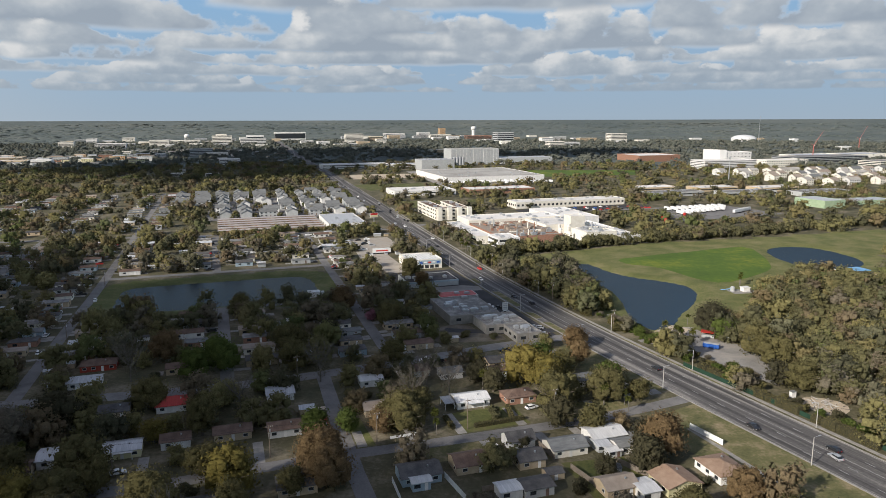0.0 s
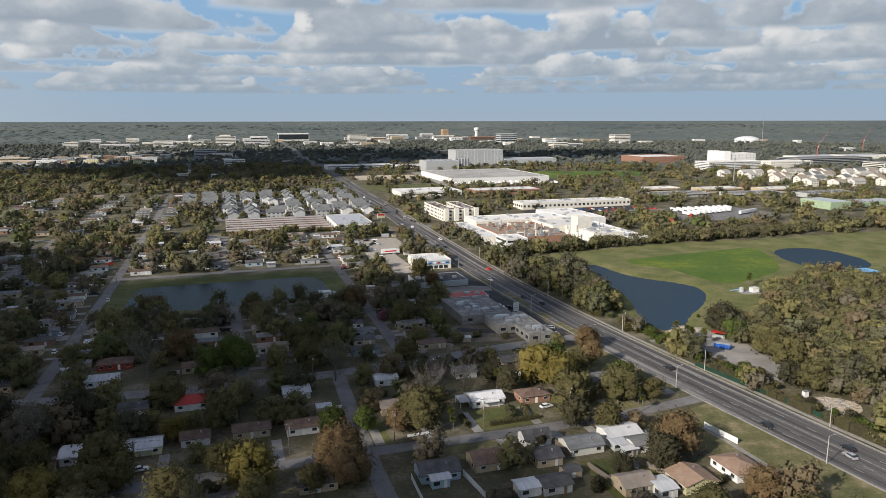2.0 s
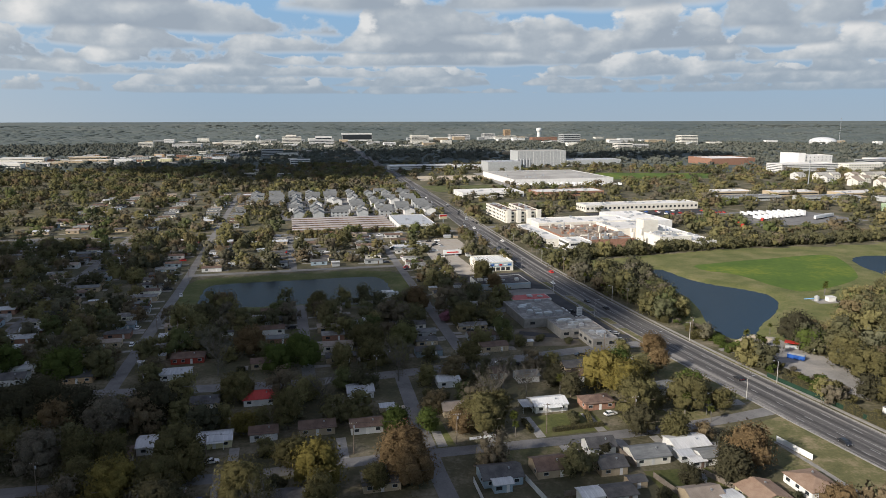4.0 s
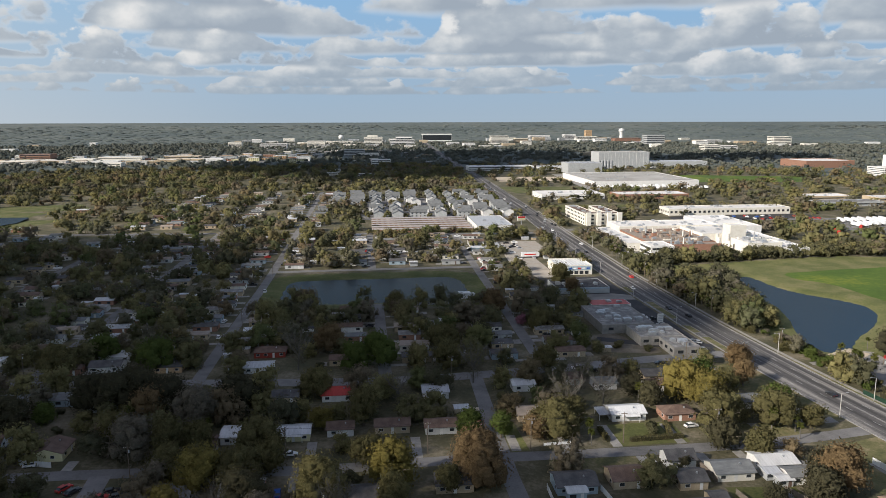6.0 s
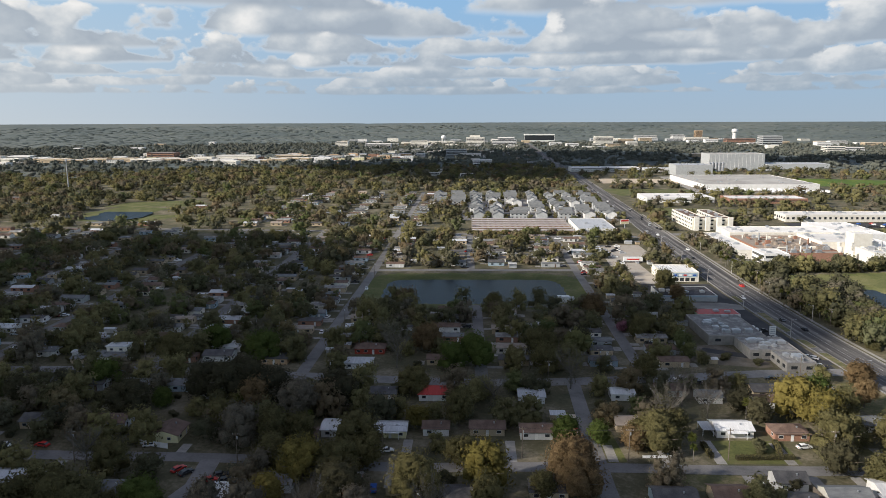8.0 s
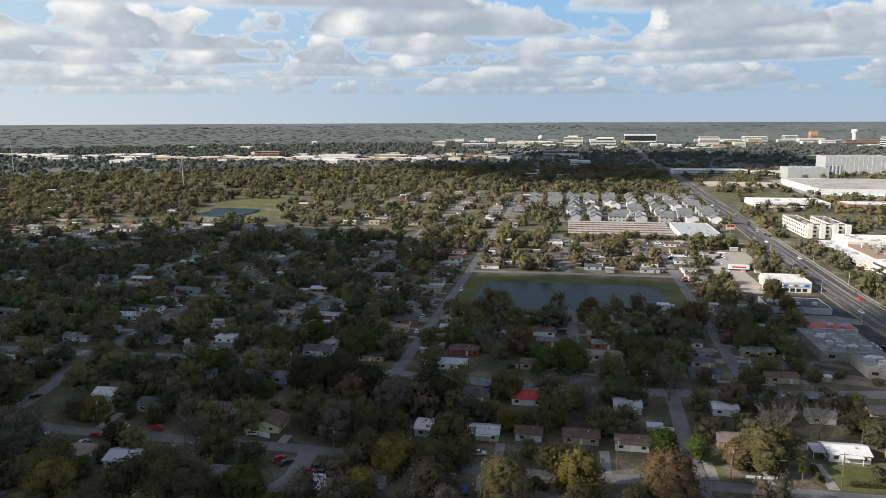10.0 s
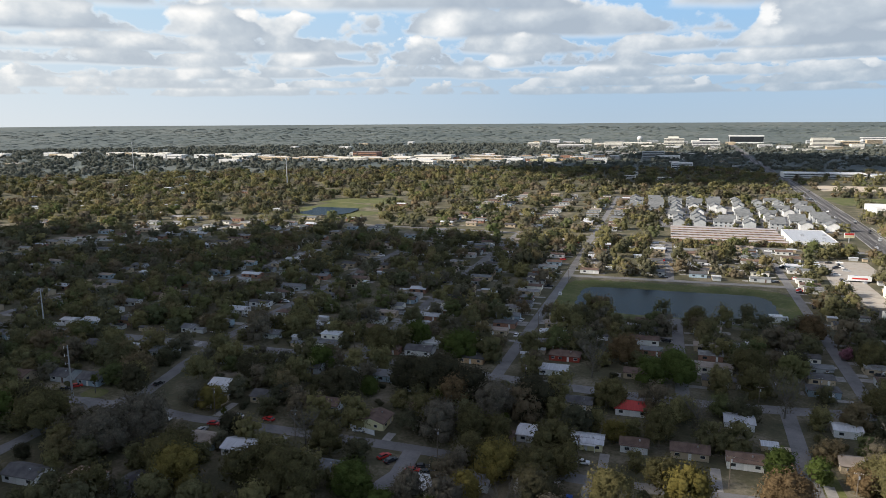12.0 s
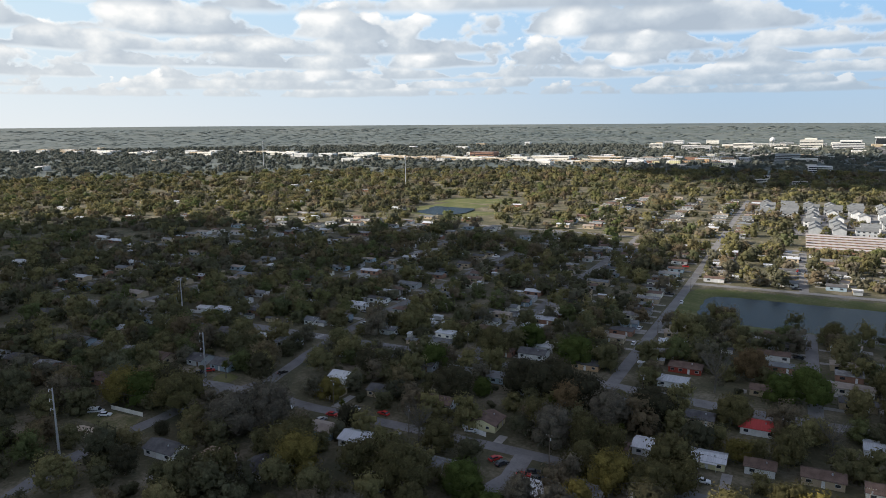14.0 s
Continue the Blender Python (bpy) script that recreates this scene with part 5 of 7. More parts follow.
house(47, 172.5, 12, 9, "blue_wall", "roof_dark", rise=1.6, open_front=7)
house(46, 167, 5, 3.4, "blue_wall", "roof_white", rise=0.5, name="annex", rich=1, open_front=7)
house(92.5, 174.5, 12, 8.5, "cream_wall", "roof_grey", rise=1.6, open_front=7)
house(107.5, 178, 12, 9, "white_wall", "roof_white", rise=1.1, open_front=7)
house(110, 169.5, 8, 6, "white_wall", "roof_grey", rise=0.7, open_front=7)
for u, v, w, d, c in ((103.2, 172.5, 4, 5, "roof_metal"), (116.2, 173, 5, 5, "roof_patchy"), (115.5, 168, 4, 4, "roof_metal"), (104.5, 167.5, 4, 3, "roof_white")):
    house(u, v, w, d, "grey_wall", c, h=2.2, rise=0.35, name="annex", rich=1, open_front=2)
keep_box(122, 141, 195, 216, 2)
shed(99.5, 158.5, 3, 3, "white_wall", "roof_grey")
shed(82.3, 161.5, 5, 4, "tan_wall", "roof_dark")
house(111, 147, 10, 11, "yellow_wall", "roof_rust", rise=1.5, ridge="v", open_front=7)
house(127.5, 149, 12, 10, "white_wall", "roof_rust", rise=1.3, hip=True, ridge="v", turn=0, open_front=7)
house(95, 150, 10, 8, "tan_wall", "roof_tan", rise=1.5, open_front=7)
house(101, 146, 5, 7, "white_wall", "roof_white", rise=0.5, name="annex", rich=1, open_front=7)
house(67, 156.5, 6, 5, "white_wall", "roof_metal", rise=0.4, name="workshop", rich=1, open_front=7)
house(74.5, 156, 8, 6, "grey_wall", "roof_dark", rise=0.7, name="workshop", rich=1, open_front=7)
house(130.5, 212, 5, 9, "white_wall", "roof_metal", rise=0.5, ridge="v", rich=1, open_front=7)
house(123, 221, 10, 8, "cream_wall", "roof_grey", rise=1.2, open_front=7)
house(14.5, 212.5, 11, 7.5, "white_wall", "roof_brown", rise=1.2, open_front=7)
house(-1, 214.5, 12, 7, "tan_wall", "roof_brown", rise=1.3, open_front=7)
house(15.5, 242, 10, 9, "white_wall", "roof_metal", rise=0.7, porch=1.5, open_front=7)
shed(23, 226, 5, 4, "tan_wall", "roof_metal")
house(-19.5, 243.5, 12, 9, "white_wall", "roof_red", rise=1.6, hip=True, open_front=7)
house(-17.5, 214, 9, 7, "white_wall", "roof_brown", rise=1.2, open_front=7)
house(-32, 212.5, 11, 8, "yellow_wall", "roof_metal", rise=1.0, porch=1.2, open_front=7)
house(-50, 213, 9, 9, "white_wall", "roof_white", rise=0.8, open_front=7)
house(-45, 214, 6, 8.6, "tan_wall", "roof_brown", rise=0.8, name="annex", rich=1, open_front=7)
house(14.5, 176.5, 11, 8, "tan_wall", "roof_dark", rise=1.4, open_front=7)
house(-8, 172, 11, 8, "grey_wall", "roof_dark", rise=1.4, open_front=7)
house(45.5, 219, 10, 8, "tan_wall", "roof_tan", rise=1.3, open_front=7)
house(48.5, 244.5, 9, 7, "white_wall", "roof_white", rise=0.6, open_front=7)
house(79, 243, 9, 7.5, "white_wall", "roof_grey", rise=1.2, open_front=7)
house(97, 239, 8, 7, "white_wall", "roof_brown", rise=1.2, open_front=7)
house(-38, 243, 10, 8, "tan_wall", "roof_dark", rise=1.3, open_front=7)
house(-52, 275, 12, 8, "white_wall", "roof_metal", rise=0.9, open_front=7)
house(-50, 293.5, 14, 8, "red_wall", "roof_brown", rise=1.4, hip=True, open_front=7)
house(-88, 280, 12, 9, "orange_wall", "roof_dark", rise=1.2, open_front=4)
house(-91, 291, 12, 8, "blue_wall", "roof_grey", rise=1.0, open_front=4)
house(-113, 283, 13, 9, "white_wall", "roof_dark", rise=1.3, open_front=4)
house(-113, 295, 13, 9, "white_wall", "roof_white", rise=0.8, open_front=4)
house(-103, 208, 10, 10, "yellow_wall", "roof_brown", rise=1.5, ridge="v", open_front=4)
house(-73, 171, 9, 9, "white_wall", "roof_white", rise=0.6, open_front=4)
house(-134.5, 177, 13, 9, "white_wall", "roof_metal", rise=1.4, open_front=4)
house(-115.5, 174, 11, 8, "cream_wall", "roof_grey", rise=1.4, open_front=4)
house(-103.5, 172.5, 9, 7, "white_wall", "roof_grey", rise=1.4, open_front=4)
shed(-108, 164, 3.6, 3.2, "white_wall", "roof_metal")
shed(-114.5, 155, 4.5, 4, "blue_wall", "roof_grey")
house(-241, 212.5, 9, 9, "grey_wall", "roof_dark", rise=1.7, open_front=4)
house(-226.5, 212.5, 11, 9, "blue_wall", "roof_dark", rise=1.7, open_front=4)
house(-186, 144, 13, 8, "white_wall", "roof_dark", rise=1.6, open_front=4)
house(-168, 146, 11, 10, "white_wall", "roof_rust", rise=1.7, hip=True, open_front=4)
house(-152, 147, 9, 9, "white_wall", "roof_dark", rise=1.7, ridge="v", open_front=4)
house(-173, 222, 9, 8, "white_wall", "roof_white", rise=1.4, open_front=4)
house(-158, 279, 16, 9, "cream_wall", "roof_grey", rise=0, storeys=1, h=3.0, open_front=4)
house(-157, 284, 9, 6, "cream_wall", "roof_metal", rise=0, storeys=2, h=2.7, open_front=4)
house(-303, 277, 8, 6, "white_wall", "roof_white", rise=0.6, open_front=4)
house(-290, 280, 12, 7, "blue_wall", "roof_metal", rise=0.9, open_front=4)
house(-231, 320, 12, 8, "white_wall", "roof_metal", rise=0.8, open_front=4)
house(-229, 352, 13, 8, "white_wall", "roof_metal", rise=1.2, open_front=4)
house(-189, 286, 9, 7, "white_wall", "roof_grey", rise=1.2, open_front=4)
house(-234, 283, 7, 7, "white_wall", "roof_grey", rise=1.2, open_front=4)
house(-150, 216, 11, 8, "tan_wall", "roof_dark", rise=1.4, open_front=4)
house(-125, 216, 11, 8, "grey_wall", "roof_brown", rise=1.4, open_front=4)
house(-82, 218, 11, 8, "tan_wall", "roof_dark", rise=1.4, open_front=4)
house(-66, 243, 11, 8, "white_wall", "roof_grey", rise=1.2, open_front=4)
house(-100, 242, 10, 7, "grey_wall", "roof_metal", rise=0.9, open_front=4)

# ---------------------------------------------------------------- rows of houses along the avenues
fill = random.Random(11)
WALLS = ("white_wall", "tan_wall", "tan_wall", "grey_wall", "cream_wall", "blue_wall", "brick_wall")
ROOFS = ("roof_grey", "roof_dark", "roof_brown", "roof_metal", "roof_patchy", "roof_tan", "roof_grey", "roof_patchy", "roof_brown", "roof_dark")


def clear_at(u, v, w, d):
    for u0, u1, v0, v1 in BOXES:
        if u + w > u0 and u - w < u1 and v + d > v0 and v - d < v1:
            return False
    for a, b, r in STRIPS:
        if seg_dist(np.array([u]), np.array([v]), a, b)[0] < r + max(w, d) * 0.75:
            return False
    x, y = W(u, v)
    return all(poly_sd(np.array([x]), np.array([y]), p)[0] > max(w, d) for p in POLYS)


PAVED = Geo()


def row(u, v0, v1, step, side, rich):
    v = v0
    while v < v1:
        w, d = fill.uniform(9, 13.5), fill.uniform(5.5, 7.2)
        cu = u + side * (w / 2 + fill.uniform(6, 9))
        if clear_at(cu, v, w / 2, d / 2) and fill.random() < 0.9:
            # a drive to the street and a slab or bare patch behind the house
            lo, hi = sorted((u + side * 2.6, cu - side * w * fill.uniform(0.2, 0.5)))
            dv = v + fill.choice((-1, 1)) * (d / 2 + 1.7)
            half = fill.uniform(1.2, 2.0)
            PAVED.poly([(*W(a, b), 0.03) for a, b in ((lo, dv - half), (hi, dv - half), (hi, dv + half), (lo, dv + half))])
            bu, bw = cu + side * (w / 2 + 2.5), fill.uniform(1.2, 2.2)
            PAVED.poly([(*W(a, b), 0.026) for a, b in ((bu - bw, v - 2.2), (bu + bw, v - 2.6), (bu + bw, v + 2.0), (bu - bw, v + 2.4))])
            if rich:
                house(cu, v, w, d, fill.choice(WALLS), fill.choice(ROOFS), rise=fill.uniform(0.5, 1.2), rich=rich, rim=0.3, hip=fill.random() < 0.2)
            else:
                far_house(cu, v, w, d, fill.choice(WALLS), fill.choice(ROOFS), rise=fill.uniform(0.5, 1.2))
        v += step * fill.uniform(0.9, 1.2)


for u in (62.5, -2.5, -73, -138, -213):
    for side in (-1, 1):
        row(u, 280, 366, 13.5, side, 1)
        row(u, 376, 480, 13.5, side, 1 if u > -100 else 0)
        row(u, 480, 592, 13.5, side, 0)
for u in (-285, -355, -425, -495):
    for side in (-1, 1):
        row(u, 285, 640, 16, side, 0)
for u in (-71, -140, -205):
    for side in (-1, 1):
        row(u, 664, 960, 17, side, 0)
for u in range(-330, 140, 18):
    for vv in (249, 178, 207):
        w, d = fill.uniform(9, 12), fill.uniform(6.5, 8)
        if clear_at(u, vv, w / 2, d / 2):
            house(u, vv, w, d, fill.choice(WALLS), fill.choice(ROOFS), rise=fill.uniform(0.8, 1.4), rich=1)
for i in range(70):
    u, vv = fill.uniform(-900, -300), fill.uniform(180, 1000)
    if clear_at(u, vv, 7, 5):
        far_house(u, vv, fill.uniform(12, 18), fill.uniform(7, 10), fill.choice(WALLS), fill.choice(("roof_white", "roof_metal", "roof_grey", "roof_dark")), rise=0.8)

tagged(new("driveways", PAVED.mesh("driveways", "concrete")), "pale concrete drives and slabs beside small houses", "driveway", "", "stuff")

# sheds and carports in the yards
for i in range(420):
    u, vv = fill.uniform(-290, 130), fill.uniform(276, 600)
    if clear_at(u, vv, 2.6, 2.2):
        far_house(u, vv, fill.uniform(3, 6.5), fill.uniform(2.6, 4), fill.choice(("white_wall", "grey_wall", "tan_wall")), fill.choice(("roof_white", "roof_metal", "roof_metal", "roof_grey", "roof_dark")), h=2.1, rise=0.35)

# ---------------------------------------------------------------- shops by the highway
shop = block("shop", 112, 135, 431.5, 455, 5.6, "cream_wall", "roof_white", 0, "white box-shaped shop with a ribbed pale metal roof", "shop", 0.7)
for i in range(10):
    part("roof_rib", shared_box("rib", "roof_rib", "white_paint", -0.12, 0.12, -11, 11, 5.6, 5.78), None, shop, "", pose(-10 + 2.2 * i, 0, 0))
part("sign_board", Geo().box(-4.5, 10.5, -12.0, -11.8, 3.0, 5.6, bottom=True), "blue_wall", shop, "pale blue shop sign board")
for i in range(5):
    part("sign_bar", Geo().box(-3.8 + 2.9 * i, -1.8 + 2.9 * i, -12.03, -11.99, 3.6 + 0.3 * (i % 2), 4.7, bottom=True), ("blue_paint", "white_paint", "red_paint", "white_paint", "blue_paint")[i], shop)
for i in range(4):
    part("shop_window", Geo().box(-3.5 + 3.4 * i, -1.0 + 3.4 * i, -11.83, -11.7, 0.4, 2.5, bottom=True), "window_glass", shop)
dark_store = block("shop", 99, 130, 383, 405, 3.1, "grey_wall", "roof_black", 0, "low shop with a dark patched flat roof", "shop", 0.4, units=6)
part("fascia", Geo().box(-15.4, 15.4, -11.3, -11.02, 2.6, 3.35, bottom=True), "blue_wall", dark_store, "pale blue fascia board")
red_store = block("shop", 106, 127, 341.5, 352, 4.4, "white_wall", "roof_red", 0, "low shop with a flat red roof", "shop", 0, units=2)
part("fascia", Geo().box(-10.75, -10.52, -5.2, 5.2, 2.2, 4.6, bottom=True), "green_wall", red_store, "green fascia board")
block("shop_row", 100, 125, 306.5, 341, 4.2, "concrete", "roof_patchy", 1, "row of shops with a patched grey flat roof", "shop", 0.3, units=16, sides="se")
block("shop_row", 111, 131, 287.5, 306, 4.0, "concrete", "roof_patchy", 1, "low shop wing with a patched grey flat roof", "shop", 0.25, units=9, sides="se")
block("shop_row", 119.2, 131, 271.5, 287, 4.0, "concrete", "roof_patchy", 1, "low cream shop with a patched grey flat roof", "shop", 0.25, units=4, sides="sew")
sg = thing("road_sign", at(131.5, 315), "tall white sign board on two posts beside a car park", "sign")
part("board", Geo().box(-1.4, 1.4, -0.2, 0.2, 2.4, 6.4, bottom=True), "white_wall", sg)
for x in (-0.9, 0.9):
    part("post", Geo().box(x - 0.12, x + 0.12, -0.12, 0.12, -0.3, 2.4), "steel", sg)
keep_box(97, 132, 404, 432)
for k in range(4):
    part("bar", Geo().box(-1.1, 1.1, -0.24, -0.19, 2.8 + 0.9 * k, 3.25 + 0.9 * k, bottom=True), "grey_wall", sg)
lt = thing("lorry_trailer", at(108, 491, 0.05, 0), "white lorry trailer with red writing, parked", "trailer")
part("box_body", Geo().box(-6.5, 6.5, -1.25, 1.25, 1.0, 3.9, bottom=True), "white_paint", lt)
part("sign_bar", Geo().box(-4.5, 4.2, -1.29, -1.24, 2.0, 2.9, bottom=True), "red_paint", lt)
part("chassis", Geo().box(-6.2, 6.2, -0.5, 0.5, 0.0, 1.0, bottom=True), "black_paint", lt)

# storage halls and the flat white store beside them
for k in range(6):
    e = thing("storage_hall", at(40, 620 + 14 * k), "long low storage hall with pale pink ribbed roof", "storage hall", "storage halls")
    keep_box(-6, 86, 616 + 14 * k, 624 + 14 * k, 4)
    part("wall", Geo().box(-45, 45, -3.5, 3.5, -0.3, 2.9), "tan_wall", e)
    r = Geo()
    for s in (-1, 1):
        slab(r, (-s * 45.3, -s * 3.9, 2.95), (s * 45.3, -s * 3.9, 2.95), (s * 45.3, 0, 3.6), (-s * 45.3, 0, 3.6), 0.1)
    part("roof", r, "roof_stripe", e)
    for i in range(18):
        part("roller_door", shared_box("rd", "roller_door", "brick_wall", -1.3, 1.3, -3.56, -3.4, 0, 2.4), None, e, "", pose(-42.5 + 5 * i, 0, 0))
block("store", 88, 121, 612, 678, 5, "white_wall", "roof_metal", 0, "white store with a blue-grey flat roof", "store", 0.5, units=3)
e = thing("billboard", at(136, 650, 0, 10), "roadside billboard with yellow and red panels", "billboard")
part("board", Geo().box(-4, 4, -0.3, 0.3, 4, 8.2, bottom=True), "white_paint", e)
part("panel", Geo().box(-3.7, 3.7, -0.36, -0.29, 4.2, 6.0, bottom=True), "yellow_wall", e)
part("panel", Geo().box(-3.7, 3.7, -0.36, -0.29, 6.2, 8.0, bottom=True), "red_paint", e)
part("post", Geo().tube((0, 0, -0.3), (0, 0, 4), 0.4, 0.4, 8), "steel", e)

# grey-roofed apartment houses
for iu in range(9):
    for iv in range(9):
        u, vv = -45 + 22.5 * iu + fill.uniform(-3, 3), 716 + 25.5 * iv + fill.uniform(-3, 3)
        if (iu < 2 and iv < 4) or fill.random() < 0.08 or u > 142:
            continue
        house(u, vv, fill.uniform(13, 17), fill.uniform(9, 11), "grey_wall" if fill.random() < 0.7 else "white_wall", "roof_grey", h=2.7, rise=2.6, storeys=2, rich=0,
              ridge=fill.choice("uv"), name="apartment_house", group="apartment houses")

# three-storey hotel
for a in ((194, 229, 638, 651), (194, 206, 651.5, 705), (217, 229, 651.5, 700)):
    block("hotel_wing", *a, 10.5, "cream_wall", "roof_brown", 3, "cream three-storey hotel wing with stairwell towers", "hotel", 0.6, units=5, sides="sew", win_h=1.5)
for u in (197, 207, 217, 227):
    block("stair_tower", u - 2, u + 2, 634.5, 637.5, 11.8, "cream_wall", "roof_tan", 0, "cream stairwell tower of a hotel", "tower", 0.3, clear=False)

# the white plant: halls, offices, tower and roof machinery


def roof_clutter(e, x0, x1, y0, y1, h, n, seed, colours):
    """Ducts, tanks and housings on a roof, each a part."""
    r = random.Random(seed)
    for i in range(n):
        x, y, k = r.uniform(x0, x1), r.uniform(y0, y1), r.random()
        c = r.choice(colours)
        if k < 0.35:
            L = r.uniform(3, 9)
            w = r.uniform(0.4, 0.8)
            g = Geo().box(x, x + L, y - w, y + w, h + 0.5, h + 1.4, bottom=True) if r.random() < 0.6 else Geo().box(x - w, x + w, y, y + L, h + 0.5, h + 1.4, bottom=True)
            part("duct", g, c, e)
        elif k < 0.5:
            part("chimney", Geo().tube((x, y, h), (x, y, h + r.uniform(2.5, 6)), 0.6, 0.5, 8), c, e)
        else:
            w, d, t = r.uniform(0.8, 2.4), r.uniform(0.8, 2.0), r.uniform(0.8, 2.4)
            part("roof_unit", Geo().box(x - w, x + w, y - d, y + d, h, h + t).box(x - w * 0.7, x + w * 0.7, y - d * 0.7, y + d * 0.7, h + t, h + t + 0.3), c, e)


block("plant_hall", 203, 291, 570, 603, 8.5, "cream_wall", "roof_membrane", 0, "long plant hall with a white membrane roof", "factory", 0.6, units=14)
block("plant_hall", 256, 297, 528, 569.5, 8, "cream_wall", "roof_membrane", 0, "plant hall with a white flat roof and machines", "factory", 0.6, units=12)
block("plant_hall", 291.5, 330, 570, 640, 7, "white_wall", "roof_membrane", 0, "broad white plant hall", "factory", 0.5, units=10)
block("plant_office", 186, 200, 505, 586, 6, "cream_wall", "roof_membrane", 1, "long low white office wing", "office", 0.5, strips=True, sides="w", units=8)
block("plant_office", 195, 212.5, 482, 503.5, 7.5, "white_wall", "roof_membrane", 2, "white office block with dark ribbon windows", "office", 0.5, strips=True, sides="sw", units=2, win_h=1.6)
hall = block("plant_hall", 203, 255, 504.5, 569, 6.2, "brick_wall", "roof_tan", 0, "brick process hall with tan roof and crowded machinery", "factory", 0.4, units=0)
roof_clutter(hall, -22, 22, -28, 28, 6.2, 70, 5, ("roof_tan", "steel", "cream_wall", "roof_tan", "brick_wall"))
hall = block("plant_hall", 214, 255, 496, 504, 6.0, "brick_wall", "roof_tan", 0, "low brick front of a process hall", "factory", 0.3, units=0)
roof_clutter(hall, -18, 16, -3, 3, 6.0, 10, 8, ("cream_wall", "steel"))
block("plant_tower", 272, 285, 515, 527, 16.5, "cream_wall", "roof_membrane", 0, "plain cream process tower", "tower", 0.5)
box_hall = block("plant_hall", 268, 294, 480, 506, 8.5, "cream_wall", "roof_membrane", 0, "plain cream plant hall with roof stacks", "factory", 0.6, units=2)
roof_clutter(box_hall, -9, 9, -8, 10, 8.5, 16, 9, ("steel", "cream_wall", "grey_wall"))
block("plant_hall", 294.5, 312, 474, 560, 5.5, "white_wall", "roof_membrane", 0, "low white plant hall", "factory", 0.4, units=8)
for k in range(8):
    tank(257 + 2.6 * k - 2, 500 - 1.5 * (k % 2) + 6 * (k % 3), 1.3, 7 + 2 * (k % 3), "cream_wall", "cream upright process tank")
block("long_office", 300, 432, 692, 718, 6.5, "cream_wall", "roof_membrane", 1, "long low cream office with a white roof", "office", 0.6, bays=26, units=14, sides="sw", win_h=2.2)
block("works_hall", 455, 560, 1388, 1440, 31, "grey_wall", "roof_weathered", 0, "tall windowless pale grey warehouse", "warehouse", 0.6)
for i in range(14):
    part("wall_rib", Geo().box(459 + 7.4 * i - 507.5, 459.4 + 7.4 * i - 507.5, -26.25, -26.0, 0, 31), "trim", bpy.data.objects["works_hall"])
block("works_hall", 562, 680, 1380, 1430, 12, "grey_wall", "roof_metal", 0, "long pale blue-grey hall", "warehouse", 0.4)
block("works_hall", 356, 420, 1262, 1310, 18, "grey_wall", "roof_metal", 0, "grey works building with roof plant", "warehouse", 0.5, units=12)
for k in range(5):
    tank(426 + 6 * k, 1300, 2.8, 20, "steel")
block("works_hall", 320, 480, 1000, 1170, 8, "white_wall", "roof_weathered", 0, "vast low distribution hall with a dirty white roof", "warehouse", 0.6, units=26)
for k in range(14):
    trailer(325 + 9.5 * k, 985 + fill.uniform(-2, 2), 90)
for k in range(9):
    trailer(400 + 9.0 * k, 960 + fill.uniform(-2, 2), 80)
block("flat_hall", 205, 285, 850, 900, 6, "white_wall", "roof_membrane", 1, "low white hall with a flat roof", "office", 0.4, strips=True, sides="s", units=10)
block("flat_hall", 300, 390, 840, 875, 6, "brick_wall", "roof_membrane", 1, "low hall with a white flat roof and brick walls", "office", 0.4, strips=True, sides="s", units=10)
block("school", 184, 312, 1345, 1385, 8, "white_wall", "roof_membrane", 2, "long white two-storey school", "school", 0.4, strips=True, sides="s", units=8)
block("school", 320, 400, 1350, 1385, 6, "white_wall", "roof_metal", 1, "low white school wing", "school", 0.4, strips=True, sides="s")
# white clinic, garage and neighbours to the east
block("clinic", 858, 975, 1108, 1150, 15, "white_wall", "roof_membrane", 5, "white clinic car park with open storeys", "clinic", 0.8, strips=True, sides="sw", win_h=1.0)
block("clinic", 930, 1000, 1152, 1190, 27, "white_wall", "roof_membrane", 5, "white clinic tower block", "clinic", 1.0, bays=8, sides="sw", units=4)
block("clinic", 924, 940, 1150, 1200, 32, "white_wall", "roof_membrane", 0, "plain white stair tower of a clinic", "clinic", 0.4, clear=False)
block("office", 1000, 1100, 1110, 1150, 13, "cream_wall", "roof_membrane", 3, "cream three-storey office building", "office", 0.6, bays=18, sides="sw")
block("arena", 862, 965, 1330, 1420, 13, "brick_wall", "roof_membrane", 0, "long brown hall with a pale roof", "hall", 1.0, units=4)
block("garage", 1130, 1330, 1180, 1240, 13, "grey_wall", "roof_patchy", 4, "unfinished concrete car park with open floors", "garage", 0.4, strips=True, sides="sw", win_h=2.2)
block("garage", 1215, 1420, 1050, 1100, 10, "cream_wall", "roof_patchy", 3, "unfinished pale concrete building", "building", 0.4, strips=True, sides="sw", win_h=1.8)
for k in range(2):
    block("long_roof", 1250 + 140 * k, 1370 + 140 * k, 1290, 1350, 9, "cream_wall", "roof_metal", 0, "long cream hall with a pale blue-green roof", "hall", 0.5)
